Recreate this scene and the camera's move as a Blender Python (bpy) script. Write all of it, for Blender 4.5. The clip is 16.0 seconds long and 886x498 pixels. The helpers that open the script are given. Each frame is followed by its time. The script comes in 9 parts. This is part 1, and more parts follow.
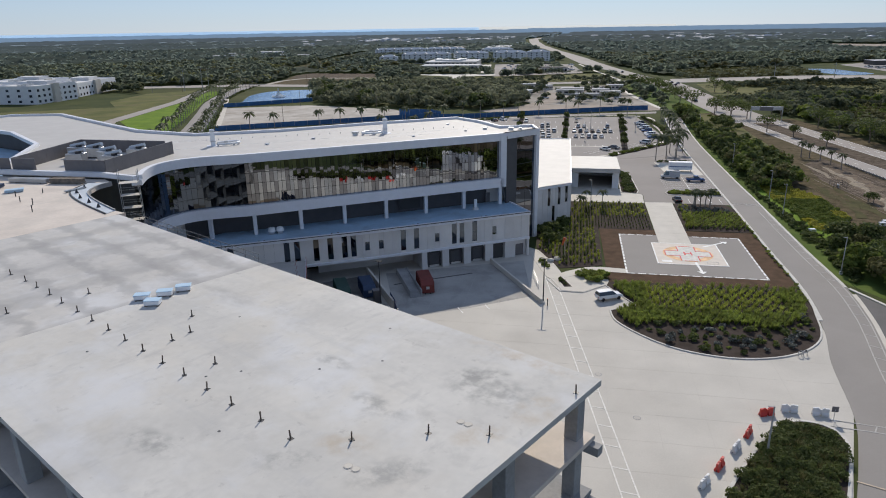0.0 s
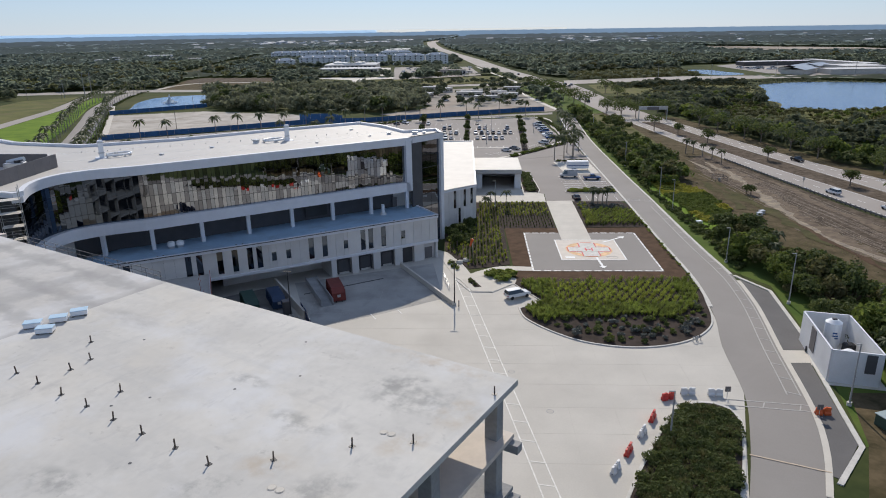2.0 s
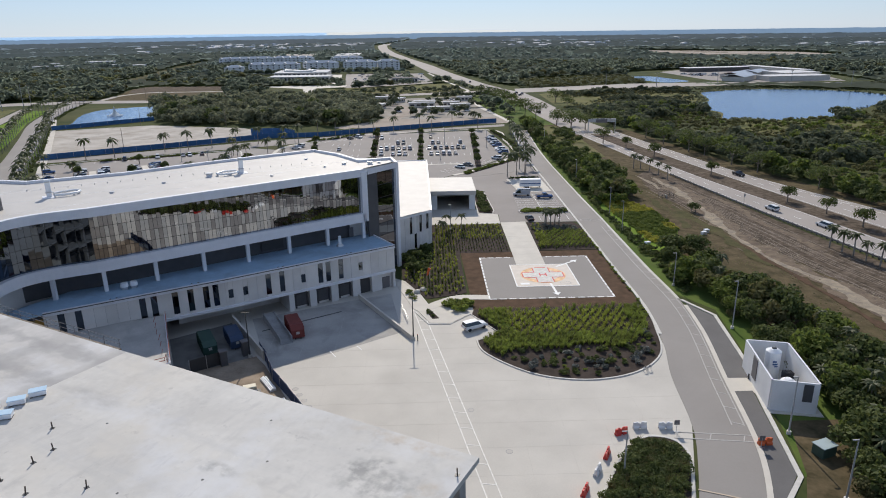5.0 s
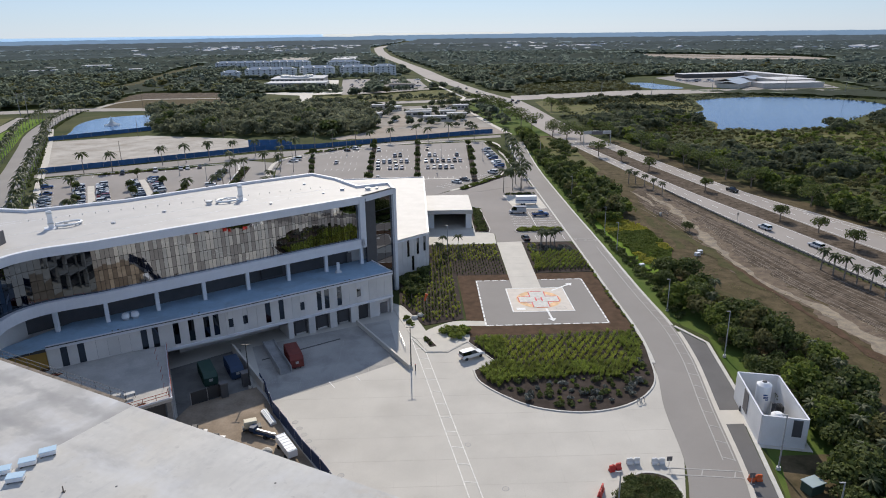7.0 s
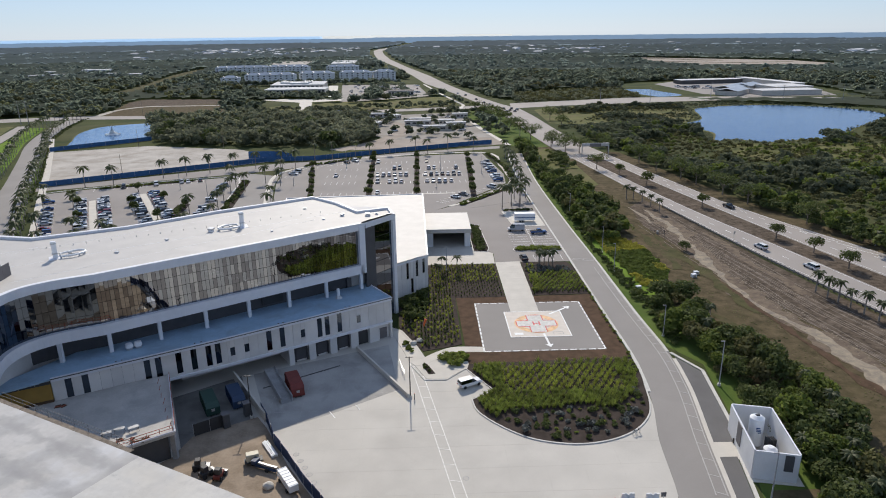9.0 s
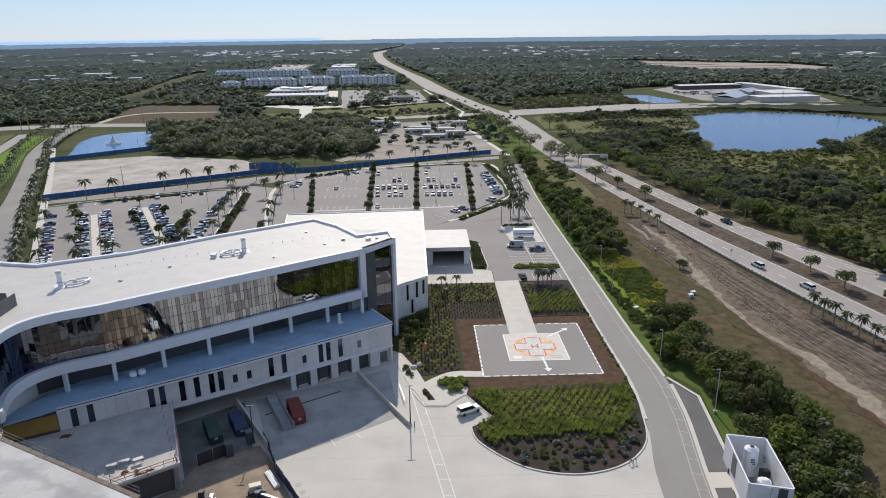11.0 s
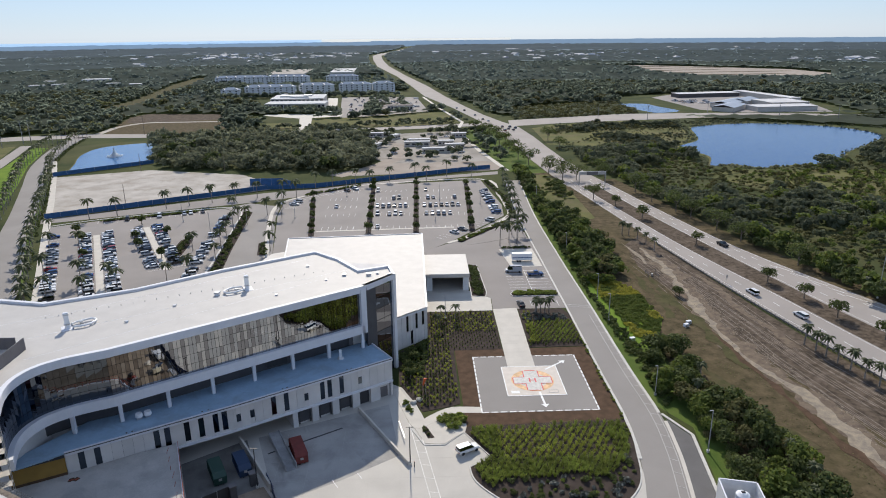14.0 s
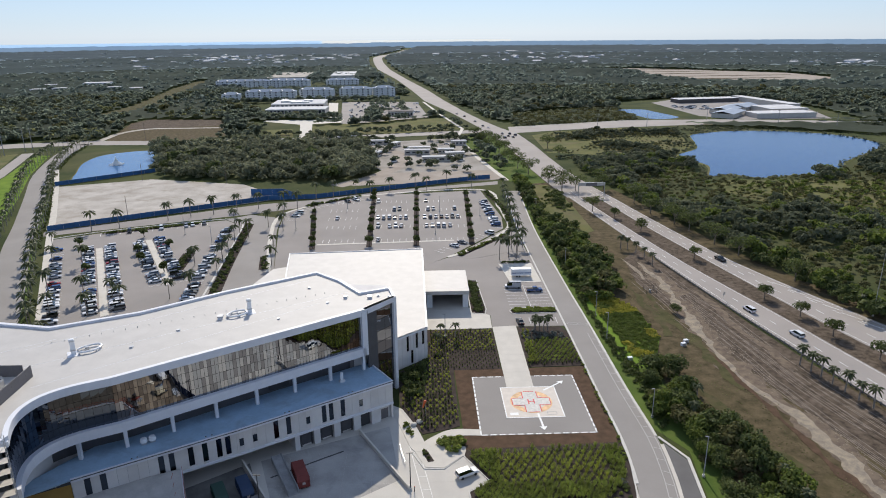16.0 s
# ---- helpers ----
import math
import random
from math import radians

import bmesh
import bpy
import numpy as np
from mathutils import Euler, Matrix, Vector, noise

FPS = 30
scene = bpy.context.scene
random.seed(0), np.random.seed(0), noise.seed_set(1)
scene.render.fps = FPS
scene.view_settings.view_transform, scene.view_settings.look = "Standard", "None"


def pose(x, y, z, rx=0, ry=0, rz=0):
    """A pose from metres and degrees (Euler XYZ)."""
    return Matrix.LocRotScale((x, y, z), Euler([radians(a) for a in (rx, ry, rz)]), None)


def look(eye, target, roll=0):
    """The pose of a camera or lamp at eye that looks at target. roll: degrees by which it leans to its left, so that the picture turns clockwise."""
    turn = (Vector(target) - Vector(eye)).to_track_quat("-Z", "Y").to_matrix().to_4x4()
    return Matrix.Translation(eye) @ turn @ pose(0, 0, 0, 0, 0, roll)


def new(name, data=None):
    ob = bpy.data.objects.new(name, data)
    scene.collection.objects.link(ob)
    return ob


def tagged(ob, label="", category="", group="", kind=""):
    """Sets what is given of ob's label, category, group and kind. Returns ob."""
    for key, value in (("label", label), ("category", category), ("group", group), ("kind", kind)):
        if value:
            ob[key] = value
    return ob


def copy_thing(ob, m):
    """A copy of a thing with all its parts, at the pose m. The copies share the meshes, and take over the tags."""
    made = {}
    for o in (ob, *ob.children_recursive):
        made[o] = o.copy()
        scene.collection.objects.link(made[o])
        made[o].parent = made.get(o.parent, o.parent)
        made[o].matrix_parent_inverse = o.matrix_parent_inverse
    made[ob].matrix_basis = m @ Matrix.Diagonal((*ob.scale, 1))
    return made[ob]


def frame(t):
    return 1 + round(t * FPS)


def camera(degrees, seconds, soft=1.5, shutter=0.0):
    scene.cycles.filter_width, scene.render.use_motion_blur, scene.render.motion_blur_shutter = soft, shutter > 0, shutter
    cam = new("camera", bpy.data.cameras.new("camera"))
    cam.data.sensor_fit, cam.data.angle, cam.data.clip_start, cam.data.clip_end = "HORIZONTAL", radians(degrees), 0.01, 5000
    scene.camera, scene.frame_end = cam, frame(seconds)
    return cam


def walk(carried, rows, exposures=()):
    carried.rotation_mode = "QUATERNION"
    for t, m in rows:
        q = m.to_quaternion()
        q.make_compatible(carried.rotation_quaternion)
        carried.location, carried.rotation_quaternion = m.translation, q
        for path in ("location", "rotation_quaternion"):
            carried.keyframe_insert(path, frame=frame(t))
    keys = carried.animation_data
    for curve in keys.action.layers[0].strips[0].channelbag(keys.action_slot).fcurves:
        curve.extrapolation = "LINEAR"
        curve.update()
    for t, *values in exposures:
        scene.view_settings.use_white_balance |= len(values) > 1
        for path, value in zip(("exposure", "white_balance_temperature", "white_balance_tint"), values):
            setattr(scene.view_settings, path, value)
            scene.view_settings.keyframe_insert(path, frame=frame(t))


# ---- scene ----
cam = camera(67.6, 16.0, soft=1.0)
PATH = [
    (0, (-0.037, 1.086, 47.248), (-9.310, 47.598, 31.417), -0.98),
    (0.5, (-0.313, 0.929, 47.389), (-5.710, 48.058, 31.586), -0.95),
    (1, (-0.477, 0.965, 47.574), (-4.043, 48.267, 31.768), -0.93),
    (1.5, (-0.503, 0.985, 47.683), (-3.569, 48.328, 31.897), -0.87),
    (2, (-0.500, 0.892, 47.772), (-2.830, 48.285, 32.008), -0.87),
    (2.5, (-0.343, 0.901, 47.786), (-1.399, 48.346, 32.043), -0.89),
    (3, (-0.496, 0.908, 48.329), (-0.473, 48.364, 32.582), -0.88),
    (3.5, (-0.455, 0.975, 49.704), (-0.059, 48.433, 33.971), -0.84),
    (4, (-0.541, 1.032, 51.206), (0.121, 48.491, 35.484), -0.84),
    (6.5, (-0.857, 1.027, 58.602), (0.419, 48.495, 42.947), -0.75),
    (7, (-0.836, 0.962, 60.110), (0.483, 48.433, 44.465), -0.74),
    (7.5, (-0.721, 1.054, 61.513), (0.612, 48.533, 45.895), -0.72),
    (8, (-0.653, 0.961, 63.082), (0.676, 48.443, 47.473), -0.72),
    (8.5, (-0.647, 0.932, 64.533), (0.698, 48.424, 48.955), -0.71),
    (9, (-0.659, 0.922, 66.047), (0.713, 48.417, 50.478), -0.70),
    (11.5, (-0.591, 0.894, 73.457), (0.833, 48.405, 57.943), -0.66),
    (12, (-0.668, 0.767, 75.013), (0.803, 48.280, 59.508), -0.64),
    (12.5, (-0.660, 0.768, 76.477), (0.810, 48.283, 60.979), -0.62),
    (13, (-0.595, 0.716, 78.006), (0.868, 48.235, 62.519), -0.62),
    (13.5, (-0.552, 0.890, 79.450), (0.914, 48.406, 63.956), -0.62),
    (14, (-0.524, 0.806, 80.908), (0.937, 48.325, 65.422), -0.61),
    (14.5, (-0.436, 0.957, 82.337), (1.012, 48.479, 66.859), -0.59),
    (15, (-0.517, 0.875, 83.865), (0.951, 48.397, 68.389), -0.57),
    (15.5, (-0.558, 0.800, 85.290), (0.926, 48.325, 69.827), -0.56),
    (16, (-0.484, 0.469, 86.873), (0.979, 47.997, 71.417), -0.54),
]
walk(cam, [(t, look(eye, target, roll)) for t, eye, target, roll in PATH],
     exposures=[(0.0, -0.14), (1.5, -0.09), (4.0, 0.0), (9.0, 0.03), (12.0, 0.10), (16.0, 0.13)])

# ---- light ----
SUN_AZ = radians(1.5)      # to the left of +y
SUN_EL = radians(37.5)
scene.view_settings.exposure = 0.0
world = bpy.data.worlds.new("world")
scene.world = world
world.use_nodes = True
wn = world.node_tree.nodes
sky = wn.new("ShaderNodeTexSky")
sky.sky_type = "NISHITA"
sky.sun_disc = False
sky.sun_elevation = SUN_EL
sky.sun_rotation = -SUN_AZ
sky.air_density = 1.0
sky.dust_density = 0.05
sky.ozone_density = 3.0
wn["Background"].inputs["Strength"].default_value = 0.108
haze = wn.new("ShaderNodeHueSaturation")
haze.inputs["Saturation"].default_value = 0.75
tint = wn.new("ShaderNodeMixRGB")
tint.blend_type = "MULTIPLY"
tint.inputs[0].default_value = 1.0
tint.inputs[2].default_value = (0.78, 0.90, 1.12, 1)
world.node_tree.links.new(sky.outputs[0], haze.inputs["Color"])
world.node_tree.links.new(haze.outputs[0], tint.inputs[1])
even = wn.new("ShaderNodeMixRGB")
even.inputs[0].default_value = 0.5
even.inputs[2].default_value = (3.45, 4.3, 5.95, 1)
world.node_tree.links.new(tint.outputs[0], even.inputs[1])
world.node_tree.links.new(even.outputs[0], wn["Background"].inputs[0])

sun_data = bpy.data.lights.new("sun", "SUN")
sun_data.energy = 3.9
sun_data.angle = radians(0.53)
sun_data.color = (1.0, 0.915, 0.80)
sun = new("sun", sun_data)
to_sun = Vector((-math.sin(SUN_AZ) * math.cos(SUN_EL), math.cos(SUN_AZ) * math.cos(SUN_EL), math.sin(SUN_EL)))
sun.matrix_world = look((0, 0, 200), Vector((0, 0, 200)) - to_sun)


# ---- materials ----
def material(name, base, rough=0.8, vary=0.15, scale=0.6, fine=12.0, bump=0.15, metal=0.0, spec=0.5,
             tint=None, stain=0.0, stain_scale=0.15, stain_col=(0.12, 0.11, 0.1), island=0.0, obj=0.0, translucent=0.0):
    """A surface with variation at two scales, optional stains, and a shift per object or per loose piece."""
    m = bpy.data.materials.new(name)
    m.use_nodes = True
    nt = m.node_tree
    nd, ln = nt.nodes, nt.links
    bsdf = nd["Principled BSDF"]
    bsdf.inputs["Roughness"].default_value = rough
    bsdf.inputs["Metallic"].default_value = metal
    bsdf.inputs["Specular IOR Level"].default_value = spec
    geo = nd.new("ShaderNodeNewGeometry")
    big = nd.new("ShaderNodeTexNoise")
    big.inputs["Scale"].default_value = scale
    big.inputs["Detail"].default_value = 5
    small = nd.new("ShaderNodeTexNoise")
    small.inputs["Scale"].default_value = fine
    small.inputs["Detail"].default_value = 3
    for n in (big, small):
        ln.new(geo.outputs["Position"], n.inputs["Vector"])
    ramp = nd.new("ShaderNodeValToRGB")
    b2 = tint if tint else tuple(c * (1 - vary) for c in base)
    b1 = base if tint else tuple(min(1, c * (1 + vary)) for c in base)
    ramp.color_ramp.elements[0].position, ramp.color_ramp.elements[1].position = 0.32, 0.68
    ramp.color_ramp.elements[0].color = (*b2, 1)
    ramp.color_ramp.elements[1].color = (*b1, 1)
    add = nd.new("ShaderNodeMath")
    add.operation = "MULTIPLY_ADD"
    add.inputs[1].default_value = 0.35
    ln.new(small.outputs["Fac"], add.inputs[0])
    sub = nd.new("ShaderNodeMath")
    sub.operation = "MULTIPLY_ADD"
    sub.inputs[1].default_value = 1.0
    sub.inputs[2].default_value = -0.175
    ln.new(big.outputs["Fac"], sub.inputs[0])
    ln.new(sub.outputs[0], add.inputs[2])
    ln.new(add.outputs[0], ramp.inputs[0])
    out = ramp.outputs[0]
    if island or obj:
        hsv = nd.new("ShaderNodeHueSaturation")
        info = nd.new("ShaderNodeObjectInfo") if obj else geo
        rnd = info.outputs["Random"] if obj else geo.outputs["Random Per Island"]
        mr = nd.new("ShaderNodeMapRange")
        k = obj or island
        mr.inputs["To Min"].default_value, mr.inputs["To Max"].default_value = 1 - k, 1 + k
        ln.new(rnd, mr.inputs["Value"])
        ln.new(mr.outputs[0], hsv.inputs["Value"])
        mh = nd.new("ShaderNodeMapRange")
        mh.inputs["To Min"].default_value, mh.inputs["To Max"].default_value = 0.5 + 0.03 * k, 0.5 - 0.05 * k
        ln.new(rnd, mh.inputs["Value"])
        ln.new(mh.outputs[0], hsv.inputs["Hue"])
        ln.new(out, hsv.inputs["Color"])
        out = hsv.outputs[0]
    if stain:
        st = nd.new("ShaderNodeTexNoise")
        st.inputs["Scale"].default_value = stain_scale
        st.inputs["Detail"].default_value = 8
        st.inputs["Roughness"].default_value = 0.62
        st.inputs["Distortion"].default_value = 0.8
        ln.new(geo.outputs["Position"], st.inputs["Vector"])
        sr = nd.new("ShaderNodeMapRange")
        sr.inputs["From Min"].default_value, sr.inputs["From Max"].default_value = 0.5, 0.72
        sr.inputs["To Min"].default_value, sr.inputs["To Max"].default_value = 0.0, stain
        ln.new(st.outputs["Fac"], sr.inputs["Value"])
        mx = nd.new("ShaderNodeMixRGB")
        mx.inputs[2].default_value = (*stain_col, 1)
        ln.new(sr.outputs[0], mx.inputs[0])
        ln.new(out, mx.inputs[1])
        out = mx.outputs[0]
    ln.new(out, bsdf.inputs["Base Color"])
    if bump:
        bp = nd.new("ShaderNodeBump")
        bp.inputs["Strength"].default_value = bump
        bp.inputs["Distance"].default_value = 0.05
        ln.new(small.outputs["Fac"], bp.inputs["Height"])
        ln.new(bp.outputs[0], bsdf.inputs["Normal"])
    if translucent:
        tr = nd.new("ShaderNodeBsdfTranslucent")
        ln.new(out, tr.inputs["Color"])
        ms = nd.new("ShaderNodeMixShader")
        ms.inputs[0].default_value = translucent
        ln.new(bsdf.outputs[0], ms.inputs[1])
        ln.new(tr.outputs[0], ms.inputs[2])
        ln.new(ms.outputs[0], nd["Material Output"].inputs["Surface"])
    return m


M = {}
M["land"] = material("land_scrub", (0.075, 0.085, 0.03), 1, scale=0.03, fine=0.6, tint=(0.035, 0.05, 0.018), stain=0.6, stain_scale=0.012, stain_col=(0.13, 0.115, 0.06), spec=0.1)
M["grass"] = material("mown_grass", (0.11, 0.15, 0.035), 1, scale=0.15, fine=3, tint=(0.065, 0.105, 0.022), stain=0.5, stain_scale=0.08, stain_col=(0.13, 0.12, 0.05), bump=0.5, spec=0.1)
M["lush"] = material("lush_grass", (0.17, 0.25, 0.035), 1, scale=0.12, fine=2.5, tint=(0.11, 0.18, 0.025), spec=0.1)
M["verge"] = material("dry_verge", (0.138, 0.105, 0.062), 1, vary=0.35, scale=0.35, fine=1.6, tint=(0.06, 0.05, 0.026), stain=0.8, stain_scale=0.05, stain_col=(0.09, 0.076, 0.036), bump=0.6, spec=0.1)
M["grass_gully"] = material("weedy_gully", (0.10, 0.092, 0.042), 1, scale=0.3, fine=3, tint=(0.058, 0.058, 0.025), stain=0.8, stain_scale=0.2, stain_col=(0.12, 0.088, 0.058), bump=0.6, spec=0.1)
M["dusty"] = material("dusty_brown_dirt", (0.215, 0.17, 0.122), 1, vary=0.3, scale=0.5, fine=2.6, tint=(0.13, 0.10, 0.078), stain=0.8, stain_scale=0.22, stain_col=(0.10, 0.077, 0.06), bump=0.8, spec=0.1)
M["gravel"] = material("pale_dry_gravel", (0.37, 0.31, 0.225), 1, scale=0.5, fine=5, tint=(0.22, 0.19, 0.155), bump=0.8, stain=0.7, stain_scale=0.25, stain_col=(0.17, 0.14, 0.115), spec=0.1)
M["yard_dirt"] = material("oily_yard_dirt", (0.40, 0.37, 0.33), 1, scale=0.06, fine=1.5, tint=(0.29, 0.265, 0.23), stain=0.6, stain_scale=0.05, stain_col=(0.19, 0.175, 0.14), spec=0.1)
M["rough"] = material("rough_meadow", (0.16, 0.155, 0.06), 1, scale=0.06, fine=1.2, tint=(0.095, 0.105, 0.04), stain=0.7, stain_scale=0.04, stain_col=(0.17, 0.135, 0.085), bump=0.4, spec=0.1)
# stained concrete whose base is also darkened for the docks' shade
M["dock_shade_concrete"] = material("stained_shaded_dock", (0.37, 0.355, 0.33), 0.85, vary=0.14, scale=0.2, fine=4, stain=0.75, stain_scale=0.12, stain_col=(0.20, 0.195, 0.185), bump=0.05)
M["bay_dark"] = material("oily_bay_concrete", (0.16, 0.155, 0.145), 0.85, vary=0.15, scale=0.3, fine=5, stain=0.6, stain_scale=0.2, stain_col=(0.08, 0.078, 0.072))
M["tan"] = material("tan_dirt", (0.42, 0.365, 0.31), 1, scale=0.06, fine=1.2, tint=(0.33, 0.285, 0.24), stain=0.5, stain_scale=0.06, stain_col=(0.25, 0.21, 0.17), spec=0.1)
M["dirt"] = material("graded_dirt", (0.138, 0.108, 0.08), 1, vary=0.35, scale=0.6, fine=2.2, tint=(0.056, 0.043, 0.032), bump=0.9, stain=0.6, stain_scale=0.16, stain_col=(0.21, 0.166, 0.13), spec=0.1)
M["sand"] = material("pale_sand", (0.53, 0.495, 0.445), 1, scale=0.09, fine=1.2, tint=(0.38, 0.345, 0.30), stain=0.7, stain_scale=0.07, stain_col=(0.27, 0.235, 0.185), spec=0.1)
M["soil"] = material("site_soil", (0.36, 0.29, 0.22), 1, scale=0.3, fine=2.5, tint=(0.24, 0.19, 0.14), stain=0.5, stain_scale=0.2, stain_col=(0.17, 0.13, 0.09), spec=0.1)
M["mulch"] = material("brown_mulch", (0.12, 0.075, 0.05), 1, scale=0.5, fine=6, tint=(0.075, 0.05, 0.032), bump=0.5, spec=0.1)
M["mulch_dark"] = material("dark_mulch", (0.07, 0.055, 0.048), 1, scale=0.5, fine=6, tint=(0.045, 0.036, 0.03), bump=0.5, spec=0.1)
M["yard"] = material("yard_concrete", (0.515, 0.487, 0.435), 0.85, vary=0.08, scale=0.12, fine=5, stain=0.35, stain_scale=0.07, stain_col=(0.40, 0.37, 0.33), bump=0.05)
M["walk"] = material("walk_concrete", (0.56, 0.525, 0.462), 0.85, vary=0.06, scale=0.3, fine=5, bump=0.05)
M["kerb"] = material("kerb_concrete", (0.56, 0.54, 0.50), 0.85, vary=0.1, scale=0.8, fine=6, bump=0.05)


def slab_material(old=False):
    """Bare roof concrete: soft clouds, streaks along the pour lines, and blotches where water stood."""
    m = material("older_slab_concrete" if old else "new_slab_concrete", (0.49, 0.475, 0.45) if old else (0.535, 0.52, 0.485), 0.8, vary=0.09, scale=0.14, fine=1.6, stain=0.45, stain_scale=0.12, stain_col=(0.42, 0.41, 0.39), bump=0.05)
    nt = m.node_tree
    nd, ln = nt.nodes, nt.links
    bsdf = nd["Principled BSDF"]
    src = bsdf.inputs["Base Color"].links[0].from_socket
    geo = nd.new("ShaderNodeNewGeometry")
    turn = nd.new("ShaderNodeMapping")
    turn.inputs["Rotation"].default_value = (0, 0, radians(29))
    ln.new(geo.outputs["Position"], turn.inputs["Vector"])

    def layer(sx, sy, lo, hi, amount, col, spot=None):
        nonlocal src
        mp = nd.new("ShaderNodeMapping")
        mp.inputs["Scale"].default_value = (sx, sy, 1)
        mp.inputs["Location"].default_value = (sx * 31, sy * 17, 0)
        tx = nd.new("ShaderNodeTexNoise")
        tx.inputs["Scale"].default_value = 1.0
        tx.inputs["Detail"].default_value = 9
        tx.inputs["Roughness"].default_value = 0.62
        mr = nd.new("ShaderNodeMapRange")
        mr.inputs["From Min"].default_value, mr.inputs["From Max"].default_value = lo, hi
        mr.inputs["To Max"].default_value = amount
        mx = nd.new("ShaderNodeMixRGB")
        mx.inputs[2].default_value = (*col, 1)
        ln.new(turn.outputs[0], mp.inputs["Vector"])
        ln.new(mp.outputs[0], tx.inputs["Vector"])
        ln.new(tx.outputs["Fac"], mr.inputs["Value"])
        fac = mr.outputs[0]
        if spot:
            x, y, rx, ry, a = spot
            place = nd.new("ShaderNodeMapping")
            place.vector_type = "TEXTURE"
            place.inputs["Location"].default_value = (x, y, SLAB_TOP)
            place.inputs["Rotation"].default_value = (0, 0, radians(a))
            place.inputs["Scale"].default_value = (rx, ry, 1)
            ln.new(geo.outputs["Position"], place.inputs["Vector"])
            ball = nd.new("ShaderNodeTexGradient")
            ball.gradient_type = "SPHERICAL"
            ln.new(place.outputs[0], ball.inputs["Vector"])
            wide = nd.new("ShaderNodeMapRange")
            wide.inputs["From Max"].default_value = 0.5
            ln.new(ball.outputs["Fac"], wide.inputs["Value"])
            mul = nd.new("ShaderNodeMath")
            mul.operation = "MULTIPLY"
            ln.new(fac, mul.inputs[0])
            ln.new(wide.outputs[0], mul.inputs[1])
            fac = mul.outputs[0]
        ln.new(fac, mx.inputs[0])
        ln.new(src, mx.inputs[1])
        src = mx.outputs[0]

    layer(0.42, 0.42, 0.56, 0.72, 0.42, (0.34, 0.33, 0.315))
    layer(1.2, 1.2, 0.62, 0.74, 0.5, (0.27, 0.26, 0.25))
    layer(0.05, 0.75, 0.52, 0.72, 0.4, (0.40, 0.40, 0.395))
    layer(0.6, 0.07, 0.56, 0.74, 0.35, (0.40, 0.395, 0.385))
    layer(0.10, 0.10, 0.52, 0.74, 0.35, (0.60, 0.545, 0.45))
    layer(0.16, 0.16, 0.50, 0.68, 0.6, (0.60, 0.61, 0.625))
    layer(0.9, 0.3, 0.58, 0.72, 0.4, (0.36, 0.355, 0.35))
    for x, y, rx, ry, a in ((-4.8, 39.8, 4.2, 2.6, -25), (-5.6, 41.6, 2.4, 1.2, 10), (-16.5, 41.8, 2.4, 0.8, -29), (-23.5, 30.5, 3.0, 1.2, -20), (-9, 30.2, 3.0, 1.4, 30), (-15.2, 30.4, 2.0, 1.2, 20), (-11.5, 36.5, 3.0, 1.2, -29)):
        layer(0.9, 0.9, 0.42, 0.62, 0.62, (0.25, 0.25, 0.24), (x, y, rx, ry, a))
    for x, y, rx, ry, a in ((-41, 58.5, 10, 2.6, -35), (-38, 62, 8, 2.2, -29), (-50, 58, 12, 2.5, -32), (-30, 52, 5, 1.5, -29)):
        layer(0.35, 0.9, 0.36, 0.66, 0.55, (0.33, 0.32, 0.31), (x, y, rx, ry, a))
    for x, y, rx, ry, a in ((-3.0, 44.4, 5.5, 0.9, -29), (-1.5, 37.8, 2.5, 1.6, 60), (-12.2, 32.2, 2.2, 1.3, 0), (-4.6, 34.5, 2.2, 1.2, 30)):
        layer(0.8, 0.8, 0.40, 0.66, 0.55, (0.42, 0.335, 0.235), (x, y, rx, ry, a))
    for axis, scale, amount in (("X", 0.036, 0.42), ("Y", 0.066, 0.5)) if old else ():
        wave = nd.new("ShaderNodeTexWave")
        wave.bands_direction = axis
        wave.inputs["Scale"].default_value = scale
        wave.inputs["Distortion"].default_value = 2.2
        wave.inputs["Detail"].default_value = 4
        wave.inputs["Detail Scale"].default_value = 8
        mr = nd.new("ShaderNodeMapRange")
        mr.inputs["From Min"].default_value, mr.inputs["From Max"].default_value = 0.62, 1.0
        mr.inputs["To Max"].default_value = amount
        mx = nd.new("ShaderNodeMixRGB")
        mx.inputs[2].default_value = (0.27, 0.265, 0.26, 1)
        ln.new(turn.outputs[0], wave.inputs["Vector"])
        ln.new(wave.outputs["Fac"], mr.inputs["Value"])
        ln.new(mr.outputs[0], mx.inputs[0])
        ln.new(src, mx.inputs[1])
        src = mx.outputs[0]
    ln.new(src, bsdf.inputs["Base Color"])
    return m


SLAB_TOP = 24.4
M["slab"] = slab_material()
M["slab_old"] = slab_material(True)
M["cream_deck"] = material("cream_deck", (0.62, 0.55, 0.48), 0.85, vary=0.1, scale=0.2, fine=2, stain=0.4, stain_scale=0.15, stain_col=(0.45, 0.42, 0.38))
M["raw_concrete"] = material("raw_concrete", (0.30, 0.30, 0.30), 0.85, vary=0.15, scale=0.5, fine=4)
M["asphalt"] = material("grey_asphalt", (0.27, 0.25, 0.23), 0.9, vary=0.08, scale=0.05, fine=6, stain=0.35, stain_scale=0.05, stain_col=(0.205, 0.195, 0.183), bump=0.1)
M["asphalt_dark"] = material("dark_asphalt", (0.125, 0.12, 0.118), 0.9, vary=0.1, scale=0.2, fine=6, bump=0.1)
